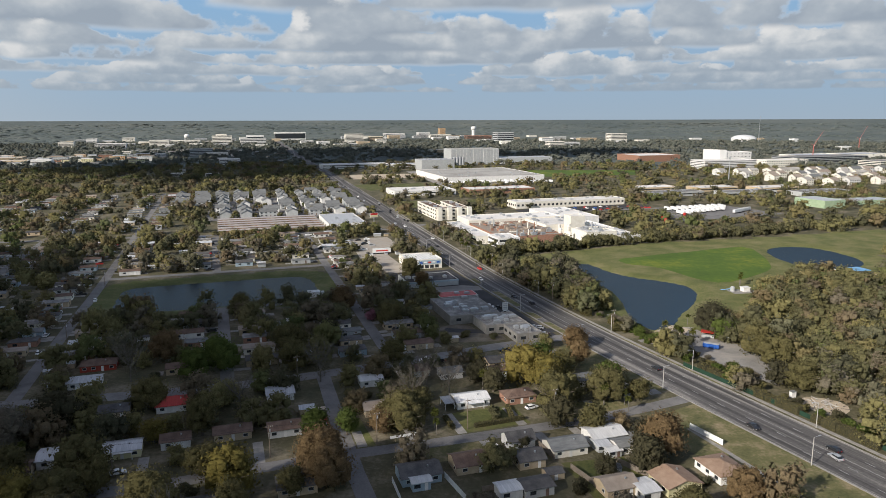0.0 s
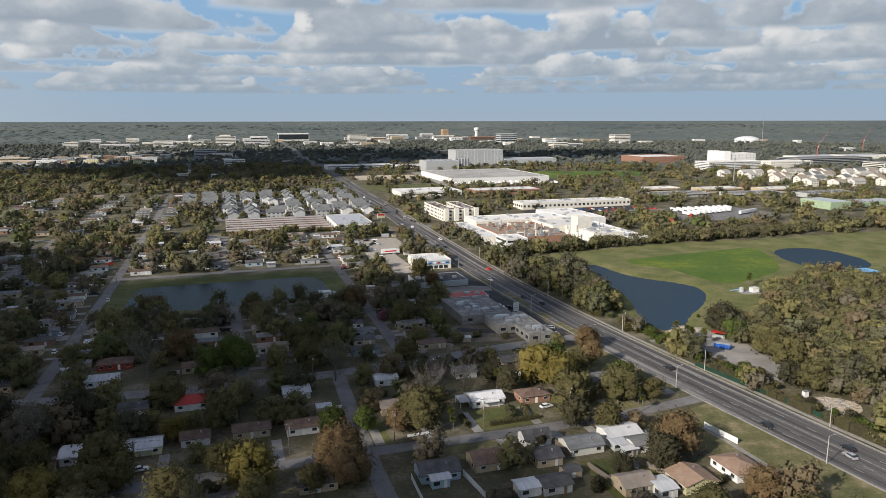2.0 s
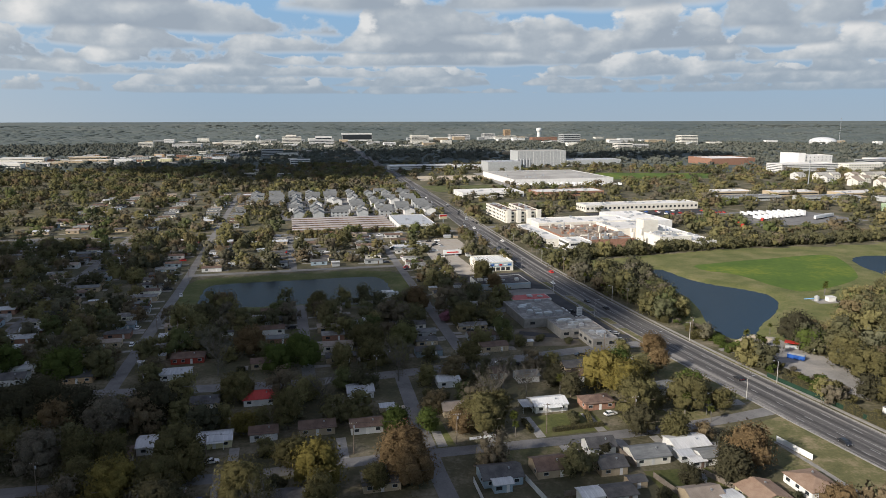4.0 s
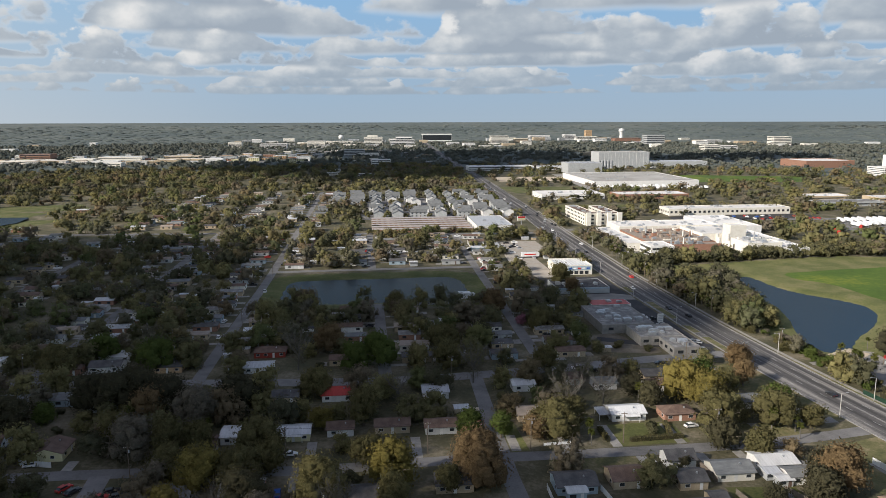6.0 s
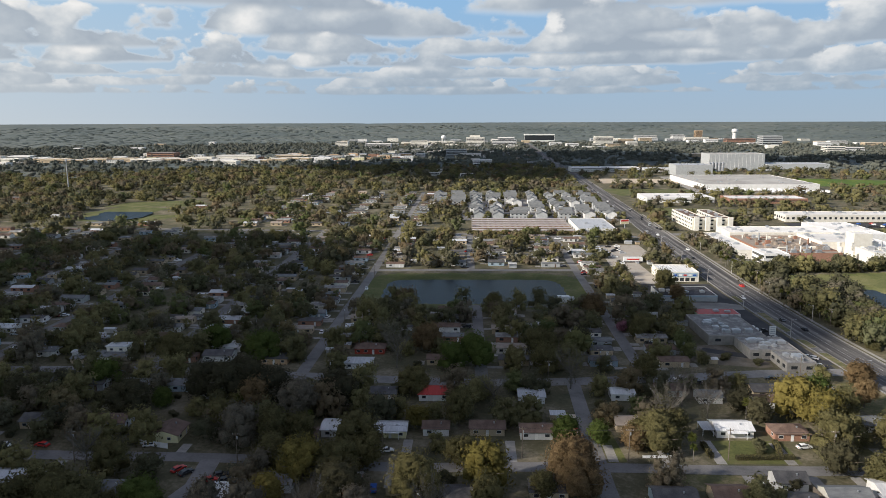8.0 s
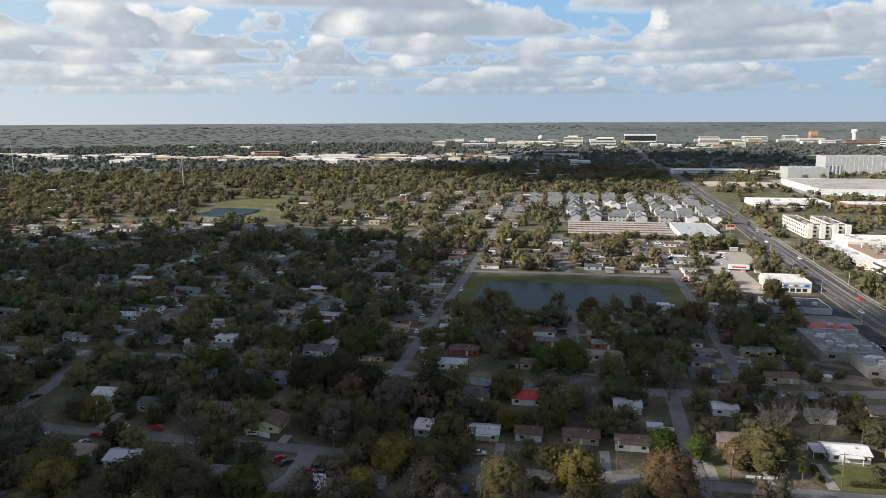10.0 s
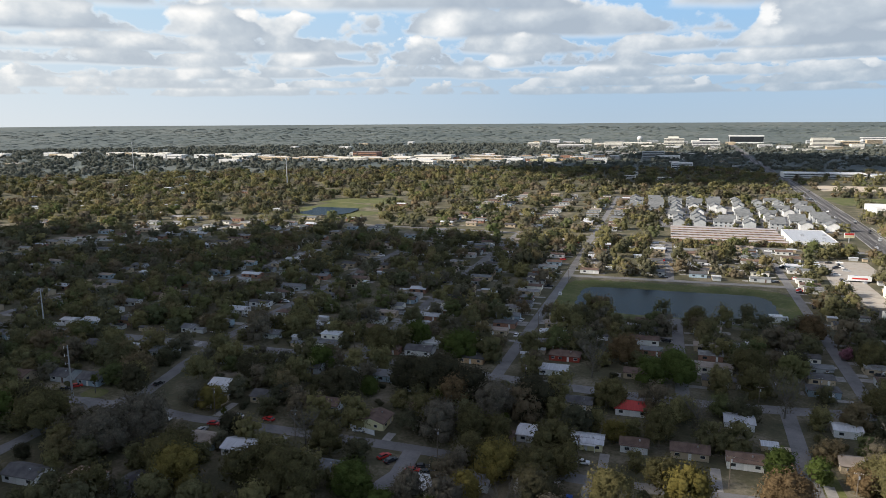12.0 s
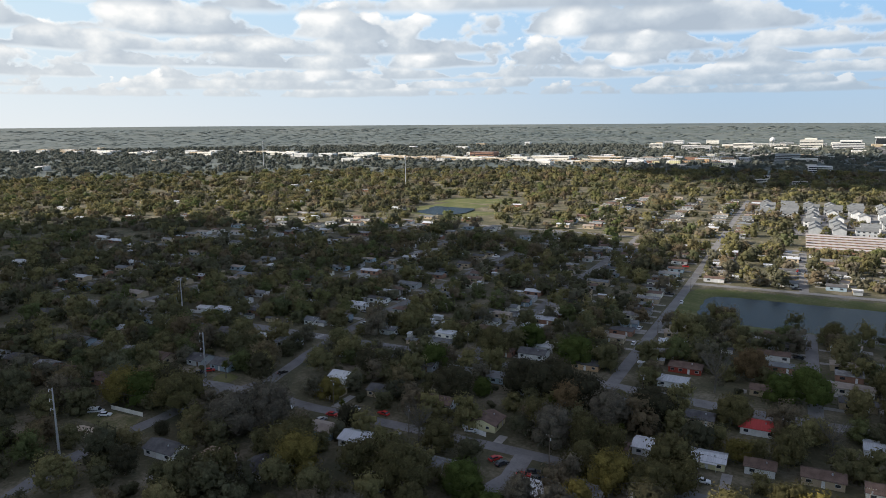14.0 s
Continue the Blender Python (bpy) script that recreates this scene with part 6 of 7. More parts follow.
for i in range(72):
    u, vv = 800 + (i % 18) * 27 + fill.uniform(-6, 6), 800 + (i // 18) * 62 + fill.uniform(-12, 12) - 4 * (i % 18)
    far_house(u, vv, fill.uniform(15, 23), 13, fill.choice(("white_wall", "cream_wall", "cream_wall")), fill.choice(("roof_tan", "roof_grey", "roof_weathered", "roof_tan")), h=8.2, rise=3.4, ridge=fill.choice("uv"))
block("green_store", 612, 640, 590, 632, 8, "green_wall", "roof_metal", 0, "pale green metal store", "store", 0.2)
block("green_store", 650, 720, 600, 625, 5, "green_wall", "roof_metal", 0, "long low green store", "store", 0.2)
for k in range(3):
    block("flat_school", 520 + 75 * k, 580 + 75 * k, 800 - 26 * k, 830 - 26 * k, 5, "tan_wall", "roof_membrane", 1, "low tan school building with a pale roof", "school", 0.4, strips=True, sides="s", units=5)
    block("flat_school", 500 + 90 * k, 575 + 90 * k, 740 - 24 * k, 765 - 24 * k, 5, "grey_wall", "roof_patchy", 1, "low grey school building with a patched roof", "school", 0.4, strips=True, sides="s", units=5)
for k in range(9):
    trailer(440 + 7.5 * k, 600 + 2.0 * k, 90)
for k in range(10):
    trailer(445 + 7.5 * k, 630 + fill.uniform(-2, 2), 80)
for k in range(6):
    trailer(500 + 4 * k, 590 + 2 * k, 20)
for u, vv in ((395, 560), (400, 572), (436, 588)):
    trk = thing("lorry_cab", at(u, vv, 0.05, 30), "red lorry tractor unit on a yard", "lorry", "lorries")
    part("cab", Geo().box(-1.2, 1.0, -1.2, 1.2, 0.6, 3.4, bottom=True), "red_paint", trk)
    part("bonnet", Geo().box(1.0, 2.4, -1.0, 1.0, 0.6, 1.9, bottom=True), "red_paint", trk)
    part("windscreen", Geo().box(0.98, 1.06, -1.0, 1.0, 2.0, 3.1, bottom=True), "window_glass", trk)
    part("chassis", Geo().box(-4.2, -1.2, -0.5, 0.5, 0.5, 0.9, bottom=True), "black_paint", trk)
    for x in (-3.6, -2.4, 1.6):
        for y in (-1.0, 1.0):
            part("wheel", Geo().tube((x, y - 0.15, 0.5), (x, y + 0.15, 0.5), 0.5, 0.5, 10), "rubber", trk)



# ---------------------------------------------------------------- skyline
def tower_block(u, v, w, d, h, wall, storeys, **kw):
    w = w * 0.76
    block("tower_block", u - w / 2, u + w / 2, v - d / 2, v + d / 2, h, wall, "roof_membrane", storeys, "%s %d-storey building far across the town" % (COLOUR[wall], storeys), "office building", 1.0,
          sides="sw", win_h=h / storeys * 0.45, strips=True)


tower_block(12, 2735, 92, 40, 30, "cream_wall", 6, bays=10)
tower_block(10, 2745, 50, 40, 36, "cream_wall", 2, bays=4)
tower_block(120, 2690, 120, 40, 22, "white_wall", 4, bays=14)
tower_block(128, 2700, 80, 30, 31, "white_wall", 2, bays=8)
block("glass_office", 230, 360, 3120, 3170, 32, "white_wall", "roof_membrane", 1, "wide office with a dark glass front in a white frame", "office building", 1.0, strips=True, sides="sw", win_h=22)
tower_block(500, 2740, 90, 40, 32, "cream_wall", 7, bays=12)
tower_block(590, 2760, 70, 36, 20, "tan_wall", 4, bays=8)
tower_block(770, 3200, 120, 50, 22, "white_wall", 4, bays=12)
tower_block(905, 3180, 70, 40, 26, "white_wall", 5, bays=8)
tower_block(980, 3160, 130, 40, 16, "cream_wall", 3, bays=12)
tower_block(1070, 3420, 40, 30, 40, "orange_wall", 8, bays=4)
tower_block(1090, 2950, 150, 40, 15, "brick_wall", 3, bays=16)
tower_block(1015, 2045, 66, 36, 19, "cream_wall", 4, bays=10)
tower_block(1100, 2120, 90, 36, 13, "white_wall", 3, bays=10)
tower_block(1450, 2400, 90, 40, 32, "cream_wall", 6, bays=10)
tower_block(1050, 2560, 90, 50, 36, "grey_wall", 5, strips=True)
tower_block(-120, 2850, 140, 40, 12, "cream_wall", 3, bays=14)
tower_block(-330, 2500, 120, 36, 15, "white_wall", 4, bays=12)
tower_block(-190, 2560, 80, 30, 22, "cream_wall", 5, bays=8)
tower_block(-45, 1960, 74, 24, 16, "grey_wall", 4, bays=9)
tower_block(20, 1560, 55, 24, 11, "white_wall", 3, bays=8)
tower_block(-480, 2620, 60, 30, 18, "cream_wall", 4, bays=8)
for i in range(46):
    u = -520 + 44 * i + fill.uniform(-20, 20)
    vv = fill.uniform(2350, 3300)
    if abs(u - (205 + (vv - 2300) * 0.03)) < 40:
        continue
    block("town_building", u - fill.uniform(12, 34), u + fill.uniform(12, 34), vv - 15, vv + 15, fill.uniform(6, 17), fill.choice(("white_wall", "cream_wall", "tan_wall", "white_wall", "grey_wall")),
          fill.choice(("roof_membrane", "roof_metal")), fill.choice((2, 3, 4)), "", "town building", 0.5, strips=True, sides="s")
for i in range(34):
    u, vv = fill.uniform(-260, 180), fill.uniform(1250, 2250)
    if abs(u - 190) < 30:
        continue
    block("town_building", u - fill.uniform(6, 15), u + fill.uniform(6, 15), vv - 8, vv + 8, fill.uniform(3.5, 6.5), fill.choice(("cream_wall", "grey_wall", "tan_wall")), fill.choice(("roof_weathered", "roof_patchy", "roof_grey")),
          fill.choice((1, 2)), "", "town building", 0.4, strips=True, sides="s")
# the shopping strip to the north-west
for u0, u1, v0, v1 in ((-900, -240, 1650, 1735), (-760, -120, 1860, 1990), (-1500, -980, 1640, 1700), (-230, 120, 2150, 2260), (-420, -80, 2290, 2380)):
    flat("lot_mall", grid_poly((u0, v0), (u1, v0 + 20), (u1 - 15, v1), (u0 + 10, v1 - 12)), 0.05, "worn_lot", "wide pale car park of a shopping centre", "car park")
for i in range(84):
    u, vv = fill.uniform(-930, -130), fill.choice((1650, 1690, 1740, 1780, 1830, 1880, 1930, 1990)) + fill.uniform(-12, 12)
    w, d, h = fill.uniform(6, 19), fill.uniform(5, 11), fill.uniform(4.5, 9)
    wall = fill.choice(("white_wall", "cream_wall", "yellow_wall", "orange_wall", "tan_wall", "white_wall", "brick_wall", "grey_wall"))
    far_house(u, vv, 2 * w, 2 * d, wall, fill.choice(("roof_white", "roof_metal", "roof_tan", "roof_membrane", "roof_grey")), h=h, rise=0.5)
for i in range(44):
    u = -2500 + 50 * i + fill.uniform(-15, 15)
    vv = 1700 + 90 * math.sin(u / 300) + fill.uniform(-50, 110) + (u + 600) * 0.03
    block("strip_mall", u - fill.uniform(14, 40), u + fill.uniform(14, 40), vv - 14, vv + 14, fill.uniform(7.5, 11), fill.choice(("white_wall", "cream_wall", "white_wall", "tan_wall")), "roof_membrane",
          1, "pale flat-roofed shopping building", "shopping centre", 0.6, strips=True, sides="s")
block("strip_mall", -640, -540, 1745, 1790, 12, "cream_wall", "roof_metal", 2, "large cream department store", "shopping centre", 0.8, strips=True, sides="s")
block("strip_mall", -500, -420, 1790, 1830, 10, "tan_wall", "roof_membrane", 2, "tan and orange shopping building", "shopping centre", 0.8, strips=True, sides="s")
block("parking_deck", -840, -770, 1800, 1840, 17, "brick_wall", "roof_patchy", 4, "brown open parking deck", "garage", 0.4, strips=True, sides="s", win_h=2)
for i in range(26):
    a, r = fill.uniform(-0.62, 1.3), fill.uniform(1800, 3200)
    x, y = -math.sin(a) * r, math.cos(a) * r
    u, vv = x * EAST[0] + y * EAST[1], x * NORTH[0] + y * NORTH[1]
    block("far_building", u - fill.uniform(8, 30), u + fill.uniform(8, 30), vv - 12, vv + 12, fill.uniform(8, 12), fill.choice(("white_wall", "cream_wall", "tan_wall")), "roof_membrane", 0, "pale flat-roofed building far off among woods",
          "building", 0.4, z0=float(ground_height(np.array([x]), np.array([y]))[0]))

finish_far_houses()

# water towers, dome, masts, cranes
e = thing("water_tower", at(1178, 3250), "white pedestal water tower with a wide round tank", "water tower")
part("pedestal", Geo().lathe([(10, -0.5), (8.5, 6), (8.2, 30), (9, 34)], 20).mesh("pedestal", "white_wall", smooth=True), None, e)
part("tank", Geo().lathe([(8.9, 34.1), (12.6, 36), (13.2, 41), (12.8, 48), (8, 51), (0.5, 52)], 24).mesh("tank", "white_wall", smooth=True), None, e)
e = thing("water_tower", at(-110, 2760), "white water tower on a round tank and legs", "water tower")
part("tank", Geo().lathe([(2, 22), (9, 26), (9.5, 33), (6, 37), (0.4, 39)], 16).mesh("tank", "white_wall", smooth=True), None, e)
for k in range(6):
    a = k * math.pi / 3
    part("leg", Geo().tube((9 * math.cos(a), 9 * math.sin(a), -0.5), (7.5 * math.cos(a), 7.5 * math.sin(a), 27), 0.5, 0.5, 6), "white_wall", e)
e = thing("stadium_dome", at(1980, 2330), "low white stadium dome", "stadium")
part("wall", Geo().lathe([(47, -0.5), (47, 8)], 32), "white_wall", e)
part("roof", Geo().lathe([(48, 8.1), (45, 14), (34, 20), (17, 23.5), (1, 24.5)], 32).mesh("roof", "roof_white", smooth=True), None, e)
for u, vv, h in ((716, 868, 38), (1990, 2260, 95), (-560, 950, 48), (-1120, 1270, 60)):
    e = thing("radio_mast", at(u, vv), "tall slender grey radio mast", "mast", "masts")
    part("pole", Geo().tube((0, 0, -0.5), (0, 0, h), 0.9, 0.45, 6), "steel", e)
    part("antenna", Geo().tube((0, 0, h - 3), (0, 0, h), 1.5, 1.5, 6), "steel", e)
for u, vv, h in ((1300, 1300, 52), (1720, 1560, 56)):
    e = thing("tower_crane", at(u, vv), "red lattice tower crane with a raised jib", "crane", "cranes")
    part("mast", Geo().box(-0.7, 0.7, -0.7, 0.7, -0.5, h * 0.6), "crane_red", e)
    part("cab", Geo().box(1.1, 3.0, -1.0, 1.0, h * 0.6 - 2, h * 0.6 + 0.5, bottom=True), "white_wall", e)
    part("jib", Geo().tube((0, 0, h * 0.6), (34, 8, h * 1.25), 0.5, 0.3, 4), "crane_red", e)
    part("counter_jib", Geo().tube((0, 0, h * 0.6), (-12, -3, h * 0.66), 0.6, 0.6, 4), "crane_red", e)

# ---------------------------------------------------------------- along the streets
def hw(v):
    """u of the highway's middle at v."""
    return float(np.interp(v, [p[1] for p in HIGHWAY], [p[0] for p in HIGHWAY]))


for v in (88, 145, 207, 262, 318, 372, 430, 490, 550):
    lamp(hw(v) - 11.2, v, 0)
for v in (150, 205, 258, 330, 380, 440, 510):
    lamp(hw(v + 14) + 11.4, v + 14, 180)
for v in (90, 275, 333, 420, 560):
    utility_pole(hw(v) + 14.5, v, 0)
for u, v in ((40.5, 196), (70, 197), (100, 196.5), (23, 255), (66.5, 345), (68, 285), (9, 196.5), (-33, 197.5), (68, 440), (-60, 254), (-124, 190), (-68, 330), (-68, 440),
             (45, 270), (120, 262), (-100, 258), (-142, 276), (-208, 300), (-161, 199), (-230, 258), (-262, 274), (-75, 190)):
    utility_pole(u, v, 0)
pylon(-223, 197.5, 20.5)
pylon(-214.7, 127.5, 23)
pylon(-300, 258, 23)
for k in range(3):
    z = 22 - 3.2 * k
    wire((*W(-224.9, 197.5), z), (*W(-216.6, 127.5), z), 1.0)
    wire((*W(-224.9, 197.5), z), (*W(-301.9, 258), z), 1.2)
    wire((*W(-301.9, 258), z), (*W(-420, 330), z), 1.6)
for a, b in (((40.5, 196), (70, 197)), ((70, 197), (100, 196.5)), ((9, 196.5), (40.5, 196)), ((-33, 197.5), (9, 196.5)), ((66.5, 345), (68, 285)), ((66.5, 345), (68, 440))):
    for s in (-0.9, 0.9):
        wire((*W(a[0] + s, a[1]), 9.8), (*W(b[0] + s, b[1]), 9.8), 0.6, 0.02)

fence(45, 197.6, 53.5, 198, 0.9, "white_paint", "low white picket fence", 1.2)
fence(39.5, 172, 39.2, 158, 1.8, "white_paint", "white vinyl fence")
fence(53.8, 170, 55.4, 157, 1.8, "white_paint", "white vinyl fence")
fence(137.2, 176, 139.2, 163, 1.9, "white_paint", "white vinyl fence")
fence(89, 164, 92, 146, 1.7)
fence(86.5, 181, 87, 170, 1.7)
fence(103, 164, 107, 153, 1.7)
fence(69.5, 160, 61, 160, 1.6)
fence(-110, 202, -100, 199.5, 1.8, "white_paint", "white vinyl fence")
fence(-312, 271, -296, 273, 1.8, "white_paint", "white vinyl fence")
fence(-232.8, 160.6, -216.7, 160.9, 1.6, "cream_wall", "pale board fence")
fence(24, 208, 24, 224, 1.6)
fence(-125, 165, -100, 158, 1.7)
f = fence(170.5, 225, 186, 120, 1.7, "mesh_green", "green screened chain fence", 3.0)

# driveways and paths
def drive(u0, u1, v0, v1, material="concrete"):
    flat("driveway", grid_poly((u0, v0), (u1, v0), (u1, v1), (u0, v1)), 0.034, material, "pale concrete driveway", "driveway")


for u, v0, v1 in ((67.5, 194.5, 210), (72, 176, 188), (52, 194.5, 205), (88, 194.5, 209), (117, 195, 206), (90, 178, 188), (102, 182, 188), (36, 195, 206), (6, 194, 208), (-9, 194, 209),
                  (-26, 194, 208), (-56, 195, 208), (22, 178, 188), (-95, 197, 203), (-128, 182, 191), (-186, 180, 190), (-178, 130, 139), (-160, 198, 210)):
    drive(u - 1.5, u + 1.5, v0, v1)
drive(132, 146, 203.5, 208)
drive(24.5, 34, 226, 229, "sand")

# parked and passing cars
CARROW = random.Random(4)
for u, v, a, c, k in ((73, 181, 100, "white", "pickup"), (96, 205.5, 10, "white", "car"), (133, 208.5, 60, "black", "car"), (136, 206, 60, "black", "car"), (51, 206, 80, "white", "car"),
                      (27, 212, 85, "white", "car"), (27.5, 216, 85, "red", "car"), (-32, 199.5, 5, "white", "car"), (-20, 176, 80, "white", "car"), (-26, 177, 80, "white", "car"),
                      (156.5, 170, 265, "black", "car"), (168, 150, 85, "black", "car"), (164.5, 146, 85, "silver", "car"), (158, 225, 92, "black", "car"), (146, 260, 268, "silver", "car"),
                      (149, 345, 270, "black", "car"), (153, 330, 90, "black", "car"), (146.5, 390, 270, "white", "car"), (157, 420, 90, "red", "car"), (154, 505, 90, "black", "car"),
                      (161, 540, 92, "white", "car"), (150, 560, 270, "silver", "car"), (156, 610, 270, "white", "car"), (166, 640, 90, "black", "car"), (134, 284, 0, "white", "car"),
                      (136, 290, 0, "silver", "car"), (133, 310, 20, "white", "car"), (128, 325, 10, "white", "van"), (130, 305, 0, "black", "car"), (-68.5, 408, 95, "white", "car"),
                      (-77, 320, 90, "white", "car"), (-140, 200, 170, "red", "car"), (-152, 199, 190, "white", "car"), (-106, 201, 10, "white", "car"), (-229.5, 155.4, 30, "white", "car"),
                      (-235.1, 156.1, 30, "white", "van"), (-168, 136, 30, "black", "car"), (-88, 184, 60, "black", "car"), (-91, 186, 60, "red", "car"), (-229.5, 206, 40, "red", "car"),
                      (-231.5, 202.5, 40, "black", "car"), (-174.8, 189.5, 12, "silver", "car"), (-156, 191.3, 4, "red", "car"), (-157, 186, 80, "silver", "car"), (-200, 217.5, 80, "black", "car"), (-129, 256, 20, "white", "pickup"), (-79.5, 180, 20, "red", "car"), (-77.6, 183, 20, "black", "car"), (-222, 340, 95, "white", "car"), (-205, 300, 90, "white", "car"), (-150, 262, 175, "black", "car"), (-105, 264, 178, "black", "pickup"),
                      (-217, 346, 10, "white", "car"), (75, 262, 170, "white", "pickup"), (80, 259, 170, "black", "car"), (110, 264, 175, "black", "car"), (-120, 256, 0, "white", "van"),
                      (132, 326.6, 20, "black", "pickup"), (133, 318, 30, "white", "car"), (128.5, 330, 0, "white", "van"), (137.5, 288.5, 150, "silver", "car"), (135, 278.8, 170, "white", "car"), (70.9, 278, 10, "white", "pickup"), (74, 307, 5, "black", "car"), (74.3, 329, 5, "silver", "car"), (-9, 176, 95, "white", "car"), (-33, 177, 95, "blue", "car"), (-75, 180, 20, "black", "car")):
    car(u, v, a, c, k)
for i in range(90):
    u = CARROW.choice((62.5, -2.5, -73, -138, -213)) + CARROW.choice((-1, 1)) * CARROW.uniform(4.6, 9)
    v = CARROW.uniform(282, 592)
    if 360 < v < 468 and -66 < u < 58:
        continue
    car(u, v, CARROW.choice((0, 90, 180, 270)) + CARROW.uniform(-8, 8), CARROW.choice(("white", "white", "silver", "black", "red")), CARROW.choice(("car", "car", "pickup")))
for i in range(34):
    car(CARROW.uniform(297, 440), CARROW.choice((655, 661, 672, 678)) + CARROW.uniform(-1, 1), 90, CARROW.choice(("white", "silver", "black", "blue", "red")))
for i in range(14):
    v = CARROW.uniform(600, 1100)
    car(hw(v) + CARROW.choice((-6, -3, 4, 7)), v, 90, CARROW.choice(("white", "silver", "black")))
for i in range(20):
    car(CARROW.uniform(92, 112), CARROW.uniform(462, 556), CARROW.choice((0, 90, 180)) + CARROW.uniform(-6, 6), CARROW.choice(("white", "silver", "black", "white")))

# yard beyond the highway: skip, kiosk, tanks and pontoons by the ponds
e = thing("skip_container", pose(114.5, 288, 0.05, 0, 0, -33), "long blue steel rubbish skip on gravel", "skip")
part("body", Geo().box(-3.3, 3.3, -1.2, 1.2, 0.2, 1.9), "blue_paint", e)
part("load", Geo().box(-3.1, 3.1, -1.05, 1.05, 1.9, 1.96), "grey_wall", e)
for i in range(7):
    part("rib", Geo().box(-3.1 + i, -2.98 + i, -1.28, -1.2, 0.3, 1.9, bottom=True), "blue_paint", e)
e = thing("kiosk", pose(118.5, 303, 0.05, 0, 0, -25), "small open stall with a red roof", "kiosk")
part("roof", Geo().box(-3, 3, -2, 2, 2.4, 2.6, bottom=True), "red_paint", e)
for x in (-2.8, 2.8):
    for y in (-1.8, 1.8):
        part("post", Geo().box(x - 0.08, x + 0.08, y - 0.08, y + 0.08, -0.2, 2.4), "pole_wood", e)
part("counter", Geo().box(-2.6, 2.6, -1.2, 0.6, 0, 1.1), "grey_wall", e)
e = thing("cabin", pose(125, 299.5, 0.05, 0, 0, -25), "small white portable cabin", "cabin")
part("wall", Geo().box(-1.6, 1.6, -1.2, 1.2, 0, 2.6), "white_wall", e)
part("roof", Geo().box(-1.8, 1.8, -1.4, 1.4, 2.6, 2.75, bottom=True), "roof_white", e)
e = thing("pump_station", pose(*W(272, 320), 0.05, 0, 0, 10), "white pump shed with pale blue pipes by the pond", "pump station")
part("apron", Geo().box(-2, 12, -6, 3, -0.2, 0.05), "concrete", e)
part("tank", Geo().lathe([(1.3, 0), (1.3, 2.4), (0.3, 3)], 12), "grey_wall", e)
part("shed", Geo().box(5, 9, -3, 0.5, 0, 2.4).box(4.7, 9.3, -3.3, 0.8, 2.4, 2.55, bottom=True), "white_wall", e)
part("pipe", Geo().tube((-1.3, 0, 1.5), (-6, 2, 0.6), 0.2, 0.2, 6), "sky_blue_paint", e)
e = thing("boat_hut", pose(255, 428, 0.05, 0, 0, 15), "boat hire hut with a blue roof at the water", "hut")
part("wall", Geo().box(-6, 6, -4, 4, -0.2, 3.2), "sand", e)
part("roof", Geo().box(-1, 8.5, -5, 5, 3.2, 3.6, bottom=True), "sky_blue_paint", e)
part("deck", Geo().box(-14, 10, 4, 9, -0.6, 0.3, bottom=True), "fence_wood", e)
for i in range(9):
    b = thing("pedal_boat", pose(236 + 4.0 * i, 441 + 0.6 * i, -0.9, 0, 0, 80), "small yellow pedal boat on the water", "boat", "pedal boats")
    part("hull", Geo().box(-1.6, 1.6, -0.7, 0.7, 0, 0.6, bottom=True), "yellow_paint", b)
    part("seat", Geo().box(-0.4, 0.3, -0.6, 0.6, 0.6, 1.1), "white_paint", b)
e = thing("marquee", pose(318, 478, 0.05, 0, 0, 20), "white marquee tent on a yard", "tent")
part("wall", Geo().box(-8, 8, -4, 4, -0.2, 2.8), "white_wall", e)
r = Geo()
for s in (-1, 1):
    slab(r, (-s * 8.3, -s * 4.4, 2.8), (s * 8.3, -s * 4.4, 2.8), (s * 8.3, 0, 4.6), (-s * 8.3, 0, 4.6), 0.08)
part("roof", r, "roof_white", e)
for k, c in enumerate(("blue_paint", "sky_blue_paint", "red_paint")):
    b = thing("stall_tent", pose(332 + 7 * k, 484 + 2 * k, 0.05, 0, 0, 20), "coloured fairground stall tent", "tent", "stall tents")
    part("canopy", Geo().lathe([(3.2, 2.0), (3.3, 2.4), (0.2, 4.2)], 8), c, b)
    part("wall", Geo().box(-2, 2, -2, 2, -0.2, 2.1), "white_wall", b)
e = thing("pond_shed", at(45.5, 384, -0.2), "small white pump house on the grass bank", "shed")
part("wall", Geo().box(-3, 3, -2.2, 2.2, -0.8, 2.4), "white_wall", e)
part("roof", Geo().box(-3.3, 3.3, -2.5, 2.5, 2.4, 2.65, bottom=True), "roof_white", e)
part("annex", Geo().box(3.01, 6, -1.5, 2.2, -0.8, 2.0), "grey_wall", e)
e = thing("dirt_bank", pose(282, 415, 0, 0, 0, -25), "long bank of bare sandy soil", "mound")
part("mound", Geo().poly([(-20, -3, 0), (20, -3, 0), (19, 0, 2.4), (-19, 0, 2.4)]).poly([(20, 3, 0), (-20, 3, 0), (-19, 0, 2.4), (19, 0, 2.4)]).poly([(20, -3, 0), (20, 3, 0), (19, 0, 2.4)]).poly(
    [(-20, 3, 0), (-20, -3, 0), (-19, 0, 2.4)]), "sand", e)

